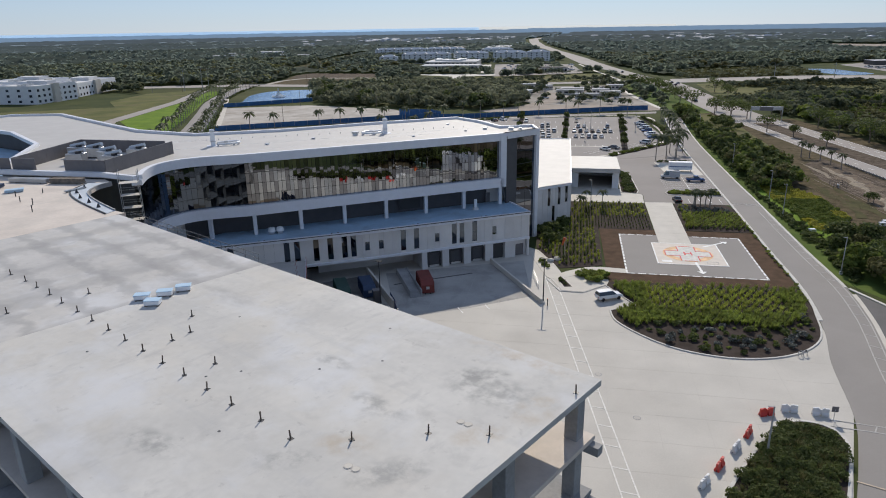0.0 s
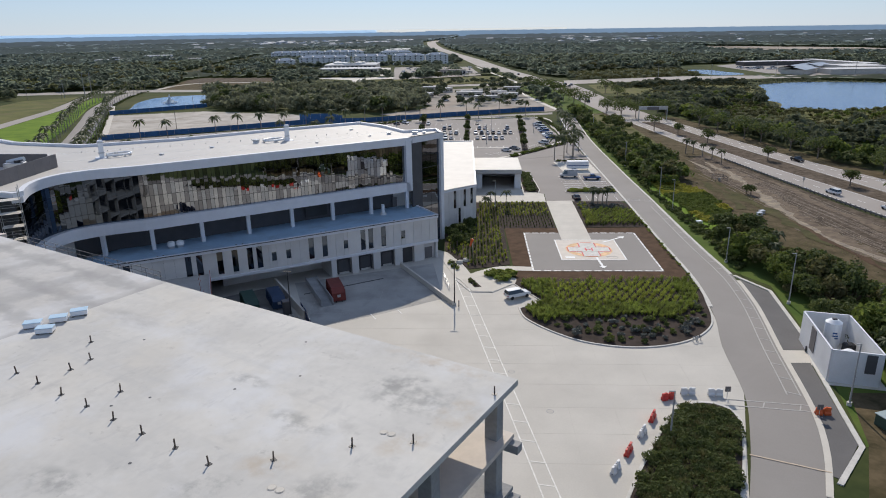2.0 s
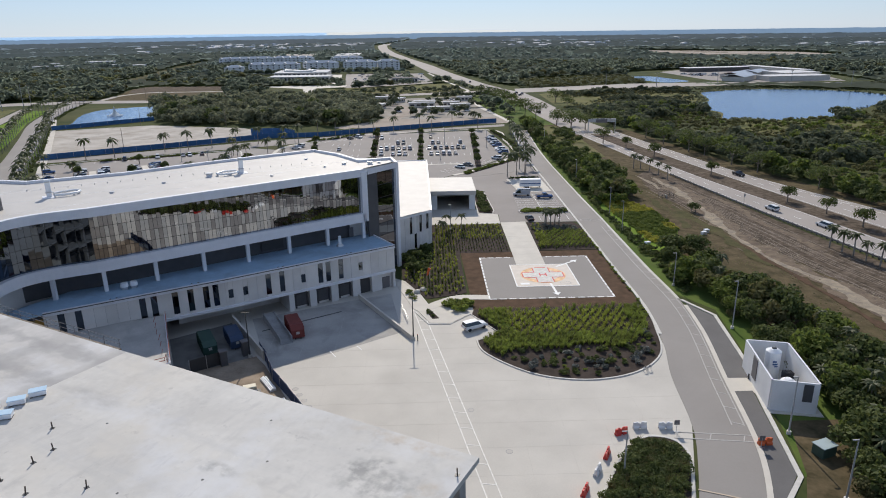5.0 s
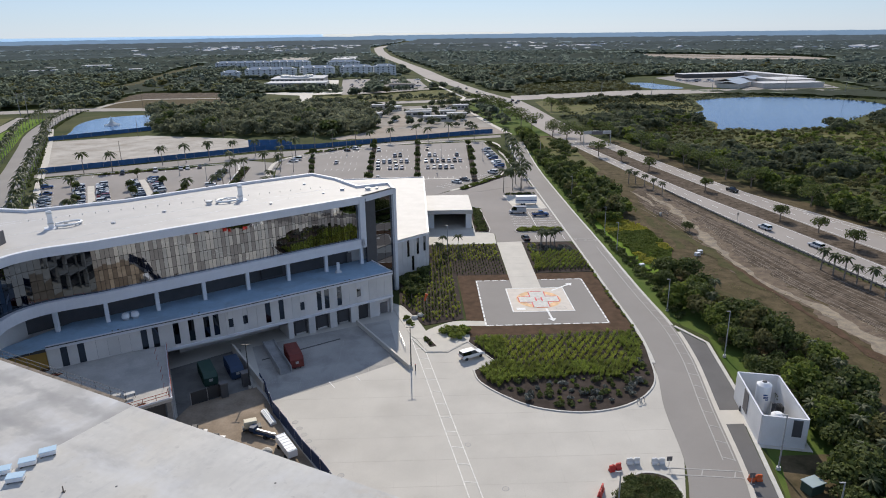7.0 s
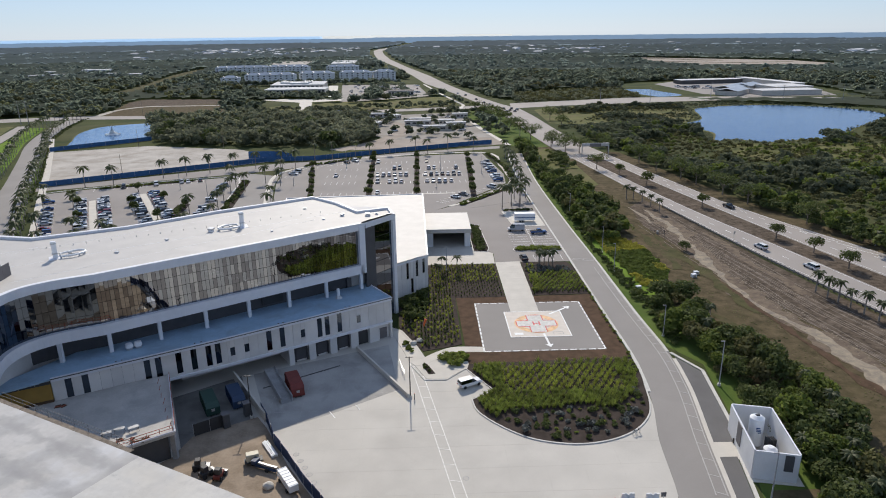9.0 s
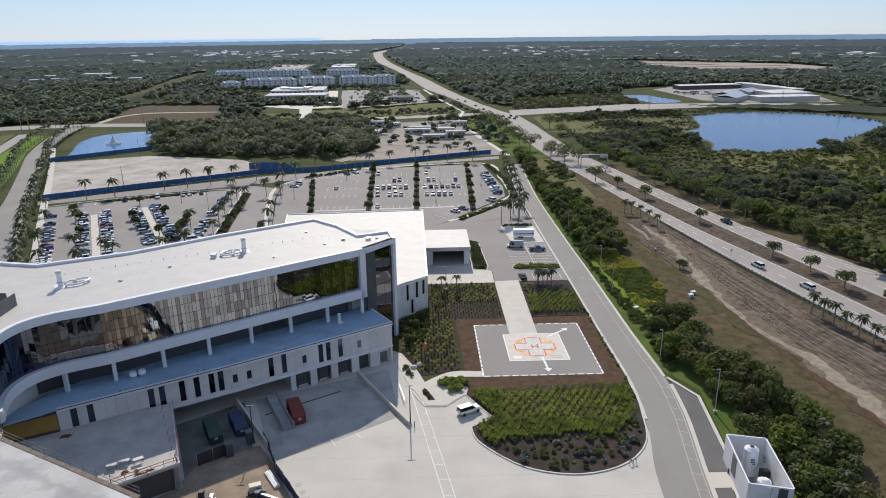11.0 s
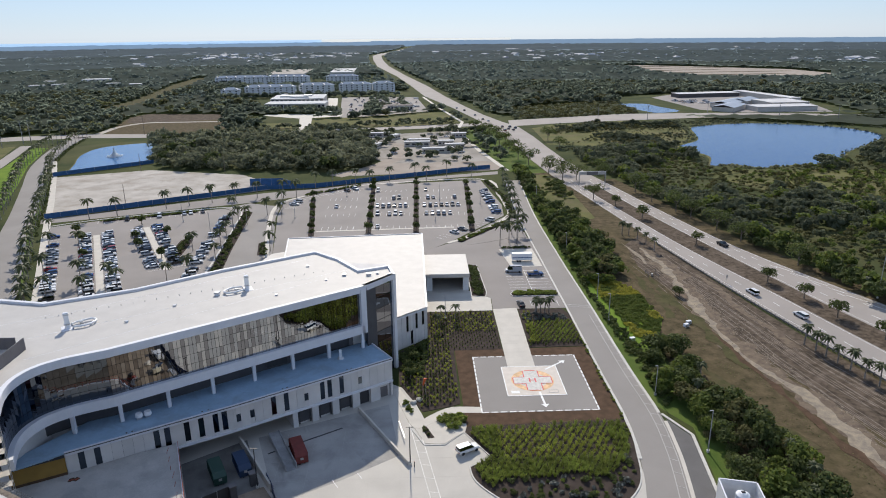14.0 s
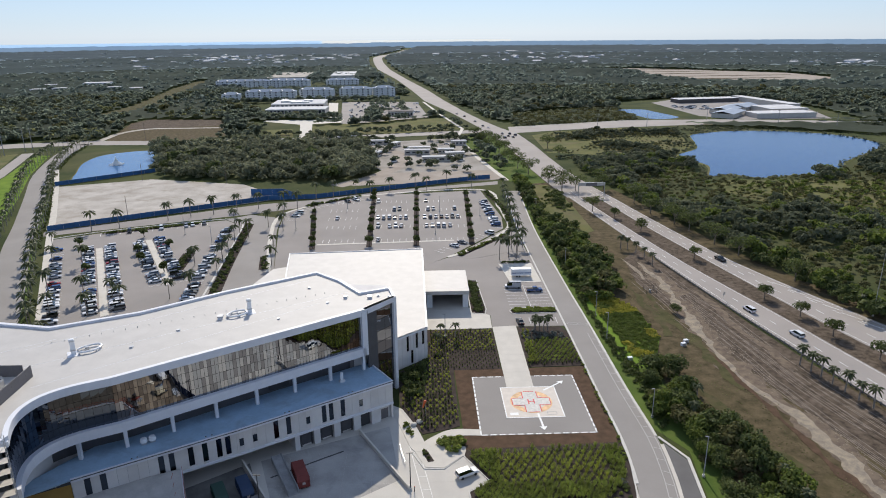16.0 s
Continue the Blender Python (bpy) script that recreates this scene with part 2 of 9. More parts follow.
M["lot"] = material("lot_asphalt", (0.27, 0.245, 0.225), 0.9, vary=0.08, scale=0.05, fine=6, stain=0.3, stain_scale=0.06, stain_col=(0.2, 0.195, 0.19))
M["highway"] = material("worn_highway_asphalt", (0.33, 0.297, 0.268), 0.9, vary=0.08, scale=0.04, fine=4, stain=0.3, stain_scale=0.03, stain_col=(0.26, 0.25, 0.24))
M["paint"] = material("white_road_paint", (0.78, 0.78, 0.76), 0.7, vary=0.08, scale=1.5, fine=10, bump=0)
M["paint_worn"] = material("worn_white_paint", (0.74, 0.72, 0.67), 0.8, vary=0.12, scale=1.5, fine=6, stain=0.4, stain_scale=0.8, stain_col=(0.60, 0.58, 0.53), bump=0)
M["paint_faint"] = material("faint_yard_paint", (0.60, 0.58, 0.54), 0.8, vary=0.15, scale=1.5, fine=6, stain=0.5, stain_scale=0.8, stain_col=(0.53, 0.51, 0.475), bump=0)
M["paint_soft"] = material("faded_road_paint", (0.42, 0.405, 0.38), 0.8, vary=0.1, scale=1.5, fine=10, bump=0)
M["red_paint"] = material("red_pad_paint", (0.62, 0.10, 0.10), 0.7, vary=0.1, scale=1, fine=8, bump=0)
M["orange_paint"] = material("worn_orange_paint", (0.72, 0.47, 0.26), 0.8, vary=0.2, scale=0.8, fine=8, bump=0)
M["peach_paint"] = material("pale_pad_concrete", (0.62, 0.56, 0.49), 0.8, vary=0.06, scale=0.8, fine=8, bump=0)
M["roof"] = material("white_roof_membrane", (0.49, 0.47, 0.44), 0.6, vary=0.05, scale=0.3, fine=2, stain=0.35, stain_scale=0.1, stain_col=(0.45, 0.43, 0.395), bump=0.03)
M["parapet"] = material("white_metal_coping", (0.70, 0.71, 0.74), 0.5, vary=0.04, scale=0.5, fine=4, bump=0)
# membrane base carries the blue sky light of the building's shade
M["podium_roof"] = material("sky_tinted_membrane", (0.29, 0.42, 0.54), 0.55, vary=0.10, scale=0.25, fine=2, stain=0.75, stain_scale=0.16, stain_col=(0.21, 0.26, 0.31), bump=0.03)
M["panel"] = material("precast_panel", (0.64, 0.62, 0.595), 0.8, vary=0.06, scale=0.4, fine=5, obj=0.07, bump=0.05)
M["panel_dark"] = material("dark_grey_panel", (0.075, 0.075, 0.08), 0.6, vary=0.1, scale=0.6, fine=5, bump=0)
M["screen"] = material("mechanical_screen_panel", (0.15, 0.14, 0.14), 0.6, vary=0.08, scale=0.6, fine=3, obj=0.06)
M["door_metal"] = material("dock_door_metal", (0.06, 0.06, 0.065), 0.5, vary=0.1)
M["steel"] = material("galvanised_steel", (0.5, 0.51, 0.52), 0.4, vary=0.1, metal=0.8, bump=0)
M["rail_steel"] = material("weathered_rail_steel", (0.16, 0.155, 0.15), 0.7, vary=0.15)
M["dark_steel"] = material("dark_painted_steel", (0.04, 0.04, 0.042), 0.5, vary=0.1, bump=0)
M["grey_pole"] = material("grey_pole_paint", (0.33, 0.33, 0.33), 0.5, vary=0.08, bump=0)
M["blue_fence"] = material("blue_fence_screen", (0.028, 0.105, 0.25), 0.7, vary=0.18, scale=0.5, fine=4)
M["navy_fence"] = material("navy_fence_screen", (0.015, 0.035, 0.10), 0.7, vary=0.2, scale=0.5, fine=4)
M["ochre"] = material("ochre_sheathing", (0.30, 0.18, 0.04), 0.8, vary=0.12, scale=0.5)
M["white_wall"] = material("white_painted_wall", (0.72, 0.72, 0.72), 0.7, vary=0.05, scale=0.4, fine=4)
M["tank"] = material("white_tank_paint", (0.78, 0.79, 0.80), 0.4, vary=0.03, bump=0)
M["bark"] = material("grey_bark", (0.19, 0.16, 0.13), 1, vary=0.3, scale=2, fine=12, bump=0.5)
M["palm_bark"] = material("palm_trunk", (0.26, 0.23, 0.20), 1, vary=0.3, scale=2, fine=10, bump=0.4)
M["leaf"] = material("oak_leaves", (0.12, 0.15, 0.048), 0.75, scale=0.25, fine=2, tint=(0.065, 0.09, 0.028), island=0.35, translucent=0.45, bump=0, spec=0.25)
# Far leaf bases grow paler and bluer with distance: aerial haze put into colour.
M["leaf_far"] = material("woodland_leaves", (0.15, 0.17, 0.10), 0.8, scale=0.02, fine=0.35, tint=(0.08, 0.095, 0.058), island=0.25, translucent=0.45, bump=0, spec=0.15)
for key_, base_, tint_ in (("leaf_haze_distant", (0.215, 0.26, 0.225), (0.15, 0.185, 0.16)), ("leaf_haze_remote", (0.25, 0.305, 0.31), (0.185, 0.235, 0.24)), ("leaf_haze_skyline", (0.29, 0.36, 0.40), (0.24, 0.30, 0.34))):
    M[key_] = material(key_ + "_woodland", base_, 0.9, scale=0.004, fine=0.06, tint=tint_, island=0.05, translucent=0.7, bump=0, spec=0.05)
# aerial haze is mixed into this leaf colour too
M["leaf_haze_mid"] = material("hazed_woodland_leaves", (0.20, 0.235, 0.175), 0.8, scale=0.008, fine=0.12, tint=(0.14, 0.17, 0.125), island=0.2, translucent=0.75, bump=0, spec=0.1)
M["leaf_scrub"] = material("pale_olive_scrub", (0.27, 0.28, 0.13), 0.8, scale=0.02, fine=0.3, tint=(0.17, 0.185, 0.085), island=0.25, translucent=0.7, bump=0, spec=0.1)
# grey-green base lifted to carry the haze over the grove
M["leaf_grey"] = material("hazed_grey_green_leaves", (0.235, 0.25, 0.16), 0.8, scale=0.03, fine=0.4, tint=(0.155, 0.17, 0.108), island=0.2, translucent=0.55, bump=0, spec=0.1)
M["leaf_olive"] = material("olive_scrub_leaves", (0.165, 0.165, 0.065), 0.8, scale=0.05, fine=0.6, tint=(0.09, 0.09, 0.04), island=0.3, translucent=0.4, bump=0, spec=0.15)
M["leaf_bright"] = material("fresh_leaves", (0.155, 0.20, 0.045), 0.75, scale=0.2, fine=2, tint=(0.11, 0.15, 0.032), island=0.3, translucent=0.5, bump=0, spec=0.25)
M["frond"] = material("palm_fronds", (0.105, 0.125, 0.05), 0.6, scale=0.4, fine=2, tint=(0.09, 0.11, 0.04), island=0.2, translucent=0.45, bump=0)
M["grass_tuft"] = material("planted_grass", (0.27, 0.34, 0.07), 0.8, scale=0.3, fine=2, tint=(0.16, 0.19, 0.05), island=0.3, translucent=0.5, bump=0, spec=0.2)
M["silver_tuft"] = material("silver_shrub", (0.16, 0.17, 0.15), 0.8, scale=0.3, fine=2, tint=(0.09, 0.1, 0.085), island=0.3, translucent=0.2, bump=0)
M["gold_shrub"] = material("golden_green_shrub", (0.46, 0.44, 0.06), 0.8, scale=0.3, fine=2, tint=(0.30, 0.30, 0.05), island=0.3, translucent=0.5, bump=0)
M["yellow_tuft"] = material("yellow_green_shrub", (0.36, 0.42, 0.07), 0.8, scale=0.3, fine=2, tint=(0.25, 0.28, 0.05), island=0.3, translucent=0.5, bump=0)


def plain(name, base, rough=0.4, metal=0.0):
    return material(name, base, rough, vary=0.04, scale=1.0, fine=8, bump=0, metal=metal)


def water_material(name, base):
    m = plain(name, base, 0.28)
    nt = m.node_tree
    bsdf = nt.nodes["Principled BSDF"]
    bsdf.inputs["IOR"].default_value = 1.33
    bsdf.inputs["Specular IOR Level"].default_value = 0.4
    bsdf.inputs["Roughness"].default_value = 0.14
    wave = nt.nodes.new("ShaderNodeTexNoise")
    wave.inputs["Scale"].default_value = 0.9
    wave.inputs["Detail"].default_value = 6
    geo = nt.nodes.new("ShaderNodeNewGeometry")
    bp = nt.nodes.new("ShaderNodeBump")
    bp.inputs["Strength"].default_value = 0.25
    bp.inputs["Distance"].default_value = 0.3
    nt.links.new(geo.outputs["Position"], wave.inputs["Vector"])
    nt.links.new(wave.outputs["Fac"], bp.inputs["Height"])
    nt.links.new(bp.outputs[0], bsdf.inputs["Normal"])
    return m


M["water"] = water_material("pond_water", (0.006, 0.065, 0.19))
# paler base carries the bright sky that the west pond mirrors
M["water_pale"] = water_material("sky_toned_pond_water", (0.07, 0.17, 0.34))


def mirror_glass(name, tone, rough=0.02):
    m = bpy.data.materials.new(name)
    m.use_nodes = True
    nt = m.node_tree
    bsdf = nt.nodes["Principled BSDF"]
    bsdf.inputs["Base Color"].default_value = (*tone, 1)
    bsdf.inputs["Metallic"].default_value = 1.0
    bsdf.inputs["Roughness"].default_value = rough
    geo = nt.nodes.new("ShaderNodeNewGeometry")
    wave = nt.nodes.new("ShaderNodeTexNoise")
    wave.inputs["Scale"].default_value = 0.5
    wave.inputs["Detail"].default_value = 1
    bp = nt.nodes.new("ShaderNodeBump")
    bp.inputs["Strength"].default_value = 0.12
    bp.inputs["Distance"].default_value = 0.04
    nt.links.new(geo.outputs["Position"], wave.inputs["Vector"])
    nt.links.new(wave.outputs["Fac"], bp.inputs["Height"])
    nt.links.new(bp.outputs[0], bsdf.inputs["Normal"])
    return m


M["glass_a"] = mirror_glass("coated_glass", (0.30, 0.32, 0.345))
M["glass_b"] = mirror_glass("dark_coated_glass", (0.20, 0.205, 0.22))
M["glass_c"] = mirror_glass("pale_coated_glass", (0.38, 0.395, 0.41))
M["glass_dark"] = mirror_glass("deep_tinted_glass", (0.10, 0.12, 0.15))


# ---- building tools ----
def thing(name, label, category, x=0, y=0, z=0, turn=0, group="", kind=""):
    ob = new(name)
    ob.matrix_basis = pose(x, y, z, 0, 0, turn)
    return tagged(ob, label, category, group, kind)


def part(name, bm, mat, parent=None, label="", smooth=False):
    me = bpy.data.meshes.new(name)
    bm.normal_update()
    bm.to_mesh(me)
    bm.free()
    return part_of(name, me, mat, parent, label, smooth)


def part_of(name, me, mat, parent=None, label="", smooth=False):
    if mat and not me.materials:
        for m in mat if isinstance(mat, (list, tuple)) else [mat]:
            me.materials.append(m)
    if smooth:
        me.shade_smooth()
    ob = new(name, me)
    if parent:
        ob.parent = parent
    if label:
        ob["label"] = label
    return ob


def box(bm, x0, x1, y0, y1, z0, z1, bevel=0.0, m=None):
    v = [bm.verts.new(p) for p in ((x0, y0, z0), (x1, y0, z0), (x1, y1, z0), (x0, y1, z0), (x0, y0, z1), (x1, y0, z1), (x1, y1, z1), (x0, y1, z1))]
    fs = [bm.faces.new([v[i] for i in f]) for f in ((3, 2, 1, 0), (4, 5, 6, 7), (0, 1, 5, 4), (1, 2, 6, 5), (2, 3, 7, 6), (3, 0, 4, 7))]
    if bevel:
        es = list({e for f in fs for e in f.edges})
        r = bmesh.ops.bevel(bm, geom=es, offset=bevel, segments=1, affect="EDGES")
        v = list({w for f in r["faces"] for w in f.verts} | {w for w in v if w.is_valid})
    if m is not None:
        bmesh.ops.transform(bm, matrix=m, verts=v)
    return bm


def boxes(*rows, bevel=0.0):
    bm = bmesh.new()
    for r in rows:
        box(bm, *r, bevel=bevel)
    return bm


def prism(bm, pts, z0, z1):
    """A solid over a polygon that runs counter-clockwise or clockwise."""
    area = sum(a[0] * b[1] - b[0] * a[1] for a, b in zip(pts, pts[1:] + pts[:1]))
    if area < 0:
        pts = pts[::-1]
    lo = [bm.verts.new((x, y, z0)) for x, y in pts]
    hi = [bm.verts.new((x, y, z1)) for x, y in pts]
    bm.faces.new(hi)
    bm.faces.new(lo[::-1])
    n = len(pts)
    for i in range(n):
        j = (i + 1) % n
        bm.faces.new((lo[i], lo[j], hi[j], hi[i]))
    return bm


def cyl(bm, x, y, z0, z1, r0, r1=None, n=10, cap=True):
    r1 = r0 if r1 is None else r1
    a = [bm.verts.new((x + r0 * math.cos(2 * math.pi * i / n), y + r0 * math.sin(2 * math.pi * i / n), z0)) for i in range(n)]
    b = [bm.verts.new((x + r1 * math.cos(2 * math.pi * i / n), y + r1 * math.sin(2 * math.pi * i / n), z1)) for i in range(n)]
    for i in range(n):
        j = (i + 1) % n
        bm.faces.new((a[i], a[j], b[j], b[i]))
    if cap:
        bm.faces.new(b)
        bm.faces.new(a[::-1])
    return bm


def rod(bm, p, q, r, n=6, r1=None):
    p, q = Vector(p), Vector(q)
    d = q - p
    m = Matrix.Translation(p) @ d.to_track_quat("Z", "Y").to_matrix().to_4x4()
    before = set(bm.verts)
    cyl(bm, 0, 0, 0, d.length, r, r1, n)
    bmesh.ops.transform(bm, matrix=m, verts=[v for v in bm.verts if v not in before])
    return bm


def offset_line(pts, d):
    """A line beside an open line, d to its left."""
    out = []
    for i, p in enumerate(pts):
        a, b = Vector(pts[max(0, i - 1)]), Vector(pts[min(len(pts) - 1, i + 1)])
        t = (b - a).normalized()
        out.append((p[0] - t.y * d, p[1] + t.x * d))
    return out


def band(bm, pts, d0, d1, z0, z1):
    """A solid strip along an open line, between the offsets d0 and d1 to its left."""
    a, b = offset_line(pts, d0), offset_line(pts, d1)
    rows = [[bm.verts.new((*p, z)) for p, z in ((u, z0), (u, z1), (w, z1), (w, z0))] for u, w in zip(a, b)]
    for r, s in zip(rows, rows[1:]):
        for i in range(4):
            j = (i + 1) % 4
            bm.faces.new((r[i], r[j], s[j], s[i]))
    bm.faces.new(rows[0][::-1])
    bm.faces.new(rows[-1])
    bmesh.ops.recalc_face_normals(bm, faces=bm.faces[:])
    return bm


def smooth_line(pts, steps=6, closed=False):
    """A Catmull-Rom line through the points."""
    n = len(pts)
    out = []
    for i in range(n if closed else n - 1):
        p = [Vector(pts[(i + k) % n] if closed else pts[min(n - 1, max(0, i + k))]) for k in (-1, 0, 1, 2)]
        for s in range(steps):
            t = s / steps
            q = 0.5 * (2 * p[1] + (p[2] - p[0]) * t + (2 * p[0] - 5 * p[1] + 4 * p[2] - p[3]) * t * t + (3 * p[1] - p[0] - 3 * p[2] + p[3]) * t ** 3)
            out.append((q.x, q.y))
    if not closed:
        out.append(tuple(pts[-1]))
    return out


PAVED = []          # outlines that no wild tree grows on


def flat(name, pts, z, mat, label, category, thick=0.3, kind="structure"):
    if category in ("road", "pavement", "pond", "helipad") or mat in (M["sand"], M["dirt"], M["lot"], M["tan"], M["gravel"]):
        PAVED.append(pts)
    ob = part(name, prism(bmesh.new(), pts, z - thick, z), mat)
    return tagged(ob, label, category, "", kind)


def resample(pts, step):
    """Points at even steps along a line, with the direction there."""
    out, carry = [], 0.0
    for a, b in zip(pts, pts[1:]):
        a, b = Vector(a), Vector(b)
        l = (b - a).length
        t = (b - a).normalized() if l else Vector((1, 0))
        s = carry
        while s < l:
            out.append((a + t * s, t))
            s += step
        carry = s - l
    return out


def inside(p, poly):
    x, y = p
    c = False
    for (x0, y0), (x1, y1) in zip(poly, poly[1:] + poly[:1]):
        if (y0 > y) != (y1 > y) and x < (x1 - x0) * (y - y0) / (y1 - y0) + x0:
            c = not c
    return c


# ---- ground, roads, ponds ----
def disc(r, n=96):
    return [(r * math.cos(2 * math.pi * i / n), r * math.sin(2 * math.pi * i / n)) for i in range(n)]


ground = part("ground", prism(bmesh.new(), disc(4800), -3.0, 0.0), M["land"])
tagged(ground, "flat scrubby ground that reaches the horizon", "ground", "", "structure")

# far shore of woods and sea; haze and sun glint painted in, and glowing
M["far_woods"] = material("far_woods_haze_glow", (0.2, 0.25, 0.3), 1, scale=0.004, fine=0.02, tint=(0.16, 0.2, 0.24), bump=0, spec=0)
M["far_glint"] = material("far_sea_glint_glow", (0.8, 0.78, 0.72), 0.6, vary=0.03, scale=0.001, fine=0.01, bump=0)
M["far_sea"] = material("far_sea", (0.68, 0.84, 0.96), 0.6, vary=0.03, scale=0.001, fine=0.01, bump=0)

# emission gives these rings their haze blue and the sun's glint
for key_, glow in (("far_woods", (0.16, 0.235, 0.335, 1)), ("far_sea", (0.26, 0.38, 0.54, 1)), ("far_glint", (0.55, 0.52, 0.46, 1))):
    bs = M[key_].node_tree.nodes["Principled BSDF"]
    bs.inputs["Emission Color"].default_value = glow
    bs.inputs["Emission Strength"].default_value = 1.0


def ring(r, z0, z1, a0, a1, wob, n=240):
    bm = bmesh.new()
    last = None
    for i in range(n + 1):
        a = radians(a0 + (a1 - a0) * i / n)
        x, y = r * math.sin(a), r * math.cos(a)
        w = wob * noise.noise((i * 0.35, 3.1, 0)) + wob * 0.6 * noise.noise((i * 1.3, 7.7, 0))
        cur = (bm.verts.new((x, y, z0)), bm.verts.new((x, y, z1 + w)))
        if last:
            bm.faces.new((last[0], last[1], cur[1], cur[0]))
        last = cur
    return bm


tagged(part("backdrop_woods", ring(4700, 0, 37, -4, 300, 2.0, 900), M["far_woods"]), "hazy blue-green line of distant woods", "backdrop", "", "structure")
tagged(part("backdrop_sea", ring(4780, 0, 47, -62, -2, 0.0), M["far_sea"]), "glowing pale blue strip of sea on the skyline", "backdrop", "", "structure")
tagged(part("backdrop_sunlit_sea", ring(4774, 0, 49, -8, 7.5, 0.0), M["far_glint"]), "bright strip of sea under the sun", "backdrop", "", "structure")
tagged(part("backdrop_coast", ring(4700, 0, 33, -62, -3.9, 3.0, 200), M["far_woods"]), "line of distant coastal woods in glowing haze-blue colour", "backdrop", "", "structure")

YARD = [(-75, -30), (-12, -20), (0, 5), (18, 38), (28.5, 60), (36.3, 82), (40.9, 107), (42, 115), (12, 125), (-1, 128), (-5, 141), (-13, 147), (-46, 128), (-60, 118), (-80, 95)]
flat("pavement_yard", YARD, 0.03, M["yard"], "wide pale concrete service yard", "pavement")
ROAD_L = smooth_line([(47.1, 374), (43.5, 300), (43.1, 231), (43.1, 190), (42.9, 150), (43.0, 128.8), (42.4, 118.5), (40.9, 107), (38.3, 96), (36.3, 82), (33.6, 73), (28.9, 61), (23, 49), (15, 34), (3, 12), (-10, -12)], 5)
ROAD_R = smooth_line([(55.5, 374), (51.5, 300), (50.8, 231), (51.0, 190), (50.9, 150), (51.3, 128), (50.2, 115), (48.9, 107), (46.6, 95.5), (43.6, 79), (41, 70), (37.0, 61), (31, 49), (23, 34), (11, 12), (-2, -12)], 5)
flat("road_service", ROAD_L + ROAD_R[::-1], 0.06, M["asphalt"], "curving grey asphalt service road", "road")

bm = bmesh.new()
band(bm, ROAD_L[:34], -0.15, 0.45, 0, 0.17)
tagged(part("kerb", bm, M["kerb"]), "pale concrete kerb along the service road", "kerb", "", "structure")
bm = bmesh.new()
band(bm, [p for p in ROAD_R if p[1] > 126], -0.45, 0.15, 0, 0.16)
tagged(part("kerb", bm, M["kerb"]), "pale concrete kerb beside the woods", "kerb", "", "structure")
bm = bmesh.new()
band(bm, [p for p in ROAD_R if 60 < p[1] <= 127], -0.12, 0.62, 0, 0.10)
tagged(part("trim_gutter", bm, M["walk"]), "flat concrete strip between road and lay-by", "kerb", "", "structure")

LAY = [p for p in offset_line(ROAD_R, 0.5) if 62 < p[1] < 127]
flat("road_layby_north", [p for p in LAY if 95.2 < p[1] < 126] + [(46.9, 95.0), (50.5, 94.9), (52.4, 100.2), (55.0, 118.6), (51.9, 125.4)], 0.07, M["asphalt_dark"], "dark asphalt lay-by", "road")
flat("pavement_canopy", [(-0.6, 202.6), (14.0, 202.6), (14.0, 222.1), (-0.6, 222.1)], 0.14, M["walk"], "pale concrete under the entrance canopy", "pavement")
# outline follows the building's shadow edge; the darker colour deepens that shadow
flat("pavement_dock", [(-36.2, 122.7), (-9.2, 134.6), (-6.2, 115.1), (-17.0, 107.9), (-28.4, 101.5)], 0.0345, M["dock_shade_concrete"], "stained grey concrete before the loading docks", "pavement")
flat("ground_thicket_edge", [(46.5, 70.5), (50.5, 82.5), (59, 82.5), (70, 84), (64, 60), (52, 50), (42, 54), (40.8, 60)], 0.03, M["verge"], "dry weedy ground behind the lay-by", "ground")
flat("ground_waste_bay", [(-49.5, 114.2), (-38.4, 122.0), (-31.4, 104.4), (-38.9, 98.7), (-42.2, 97.2)], 0.055, M["bay_dark"], "dark oily concrete of the waste bay", "ground")
flat("pavement_crossing", [(47.2, 96.4), (46.85, 95), (46.3, 92), (45.95, 90.3), (49.6, 90.2), (51.0, 95.6)], 0.064, M["walk"], "pale concrete crossing in the lay-by", "pavement")
flat("road_layby_south", [(46.05, 90.9)] + [p for p in LAY if 63.5 < p[1] < 90.5] + [(39.9, 63.9), (45.2, 70.4), (49.3, 90.9)], 0.07, M["asphalt_dark"], "dark asphalt lay-by", "road")
bm = bmesh.new()
band(bm, [(51.6, 127.6), (55.3, 119.4), (52.6, 100.4), (50.9, 94.6), (49.7, 90.4), (45.5, 70.0), (39.4, 63.0)], -0.35, 0.3, 0, 0.14)
tagged(part("kerb", bm, M["kerb"]), "pale concrete kerb round the lay-by", "kerb", "", "structure")
flat("pavement_shed", [(50.9, 95.2), (52.5, 100.6), (58.4, 98.6), (56.0, 83.0), (48.6, 84.6), (49.8, 90.0)], 0.1, M["walk"], "concrete apron round the tank enclosure", "pavement")

# grass verge between the road and the belt of trees
flat("grass_verge", [(51, 374), (51, 132), (56.5, 122), (53, 98), (46, 70), (50, 72), (60, 84), (63, 104), (60, 130), (62, 170), (62, 240), (60, 374)], 0.02, M["grass"], "narrow strip of mown green grass", "grass")
flat("grass_lush", [(53.5, 215), (58, 215), (69, 199), (69.5, 178), (62, 160), (54, 160)], 0.035, M["lush"], "bright yellow-green grass patch", "grass")
flat("grass_belt_gap", [(59, 300), (69, 284), (78, 290), (78.5, 340), (75, 388), (60, 388)], 0.032, M["rough"], "rough green grass between trees and highway", "grass")
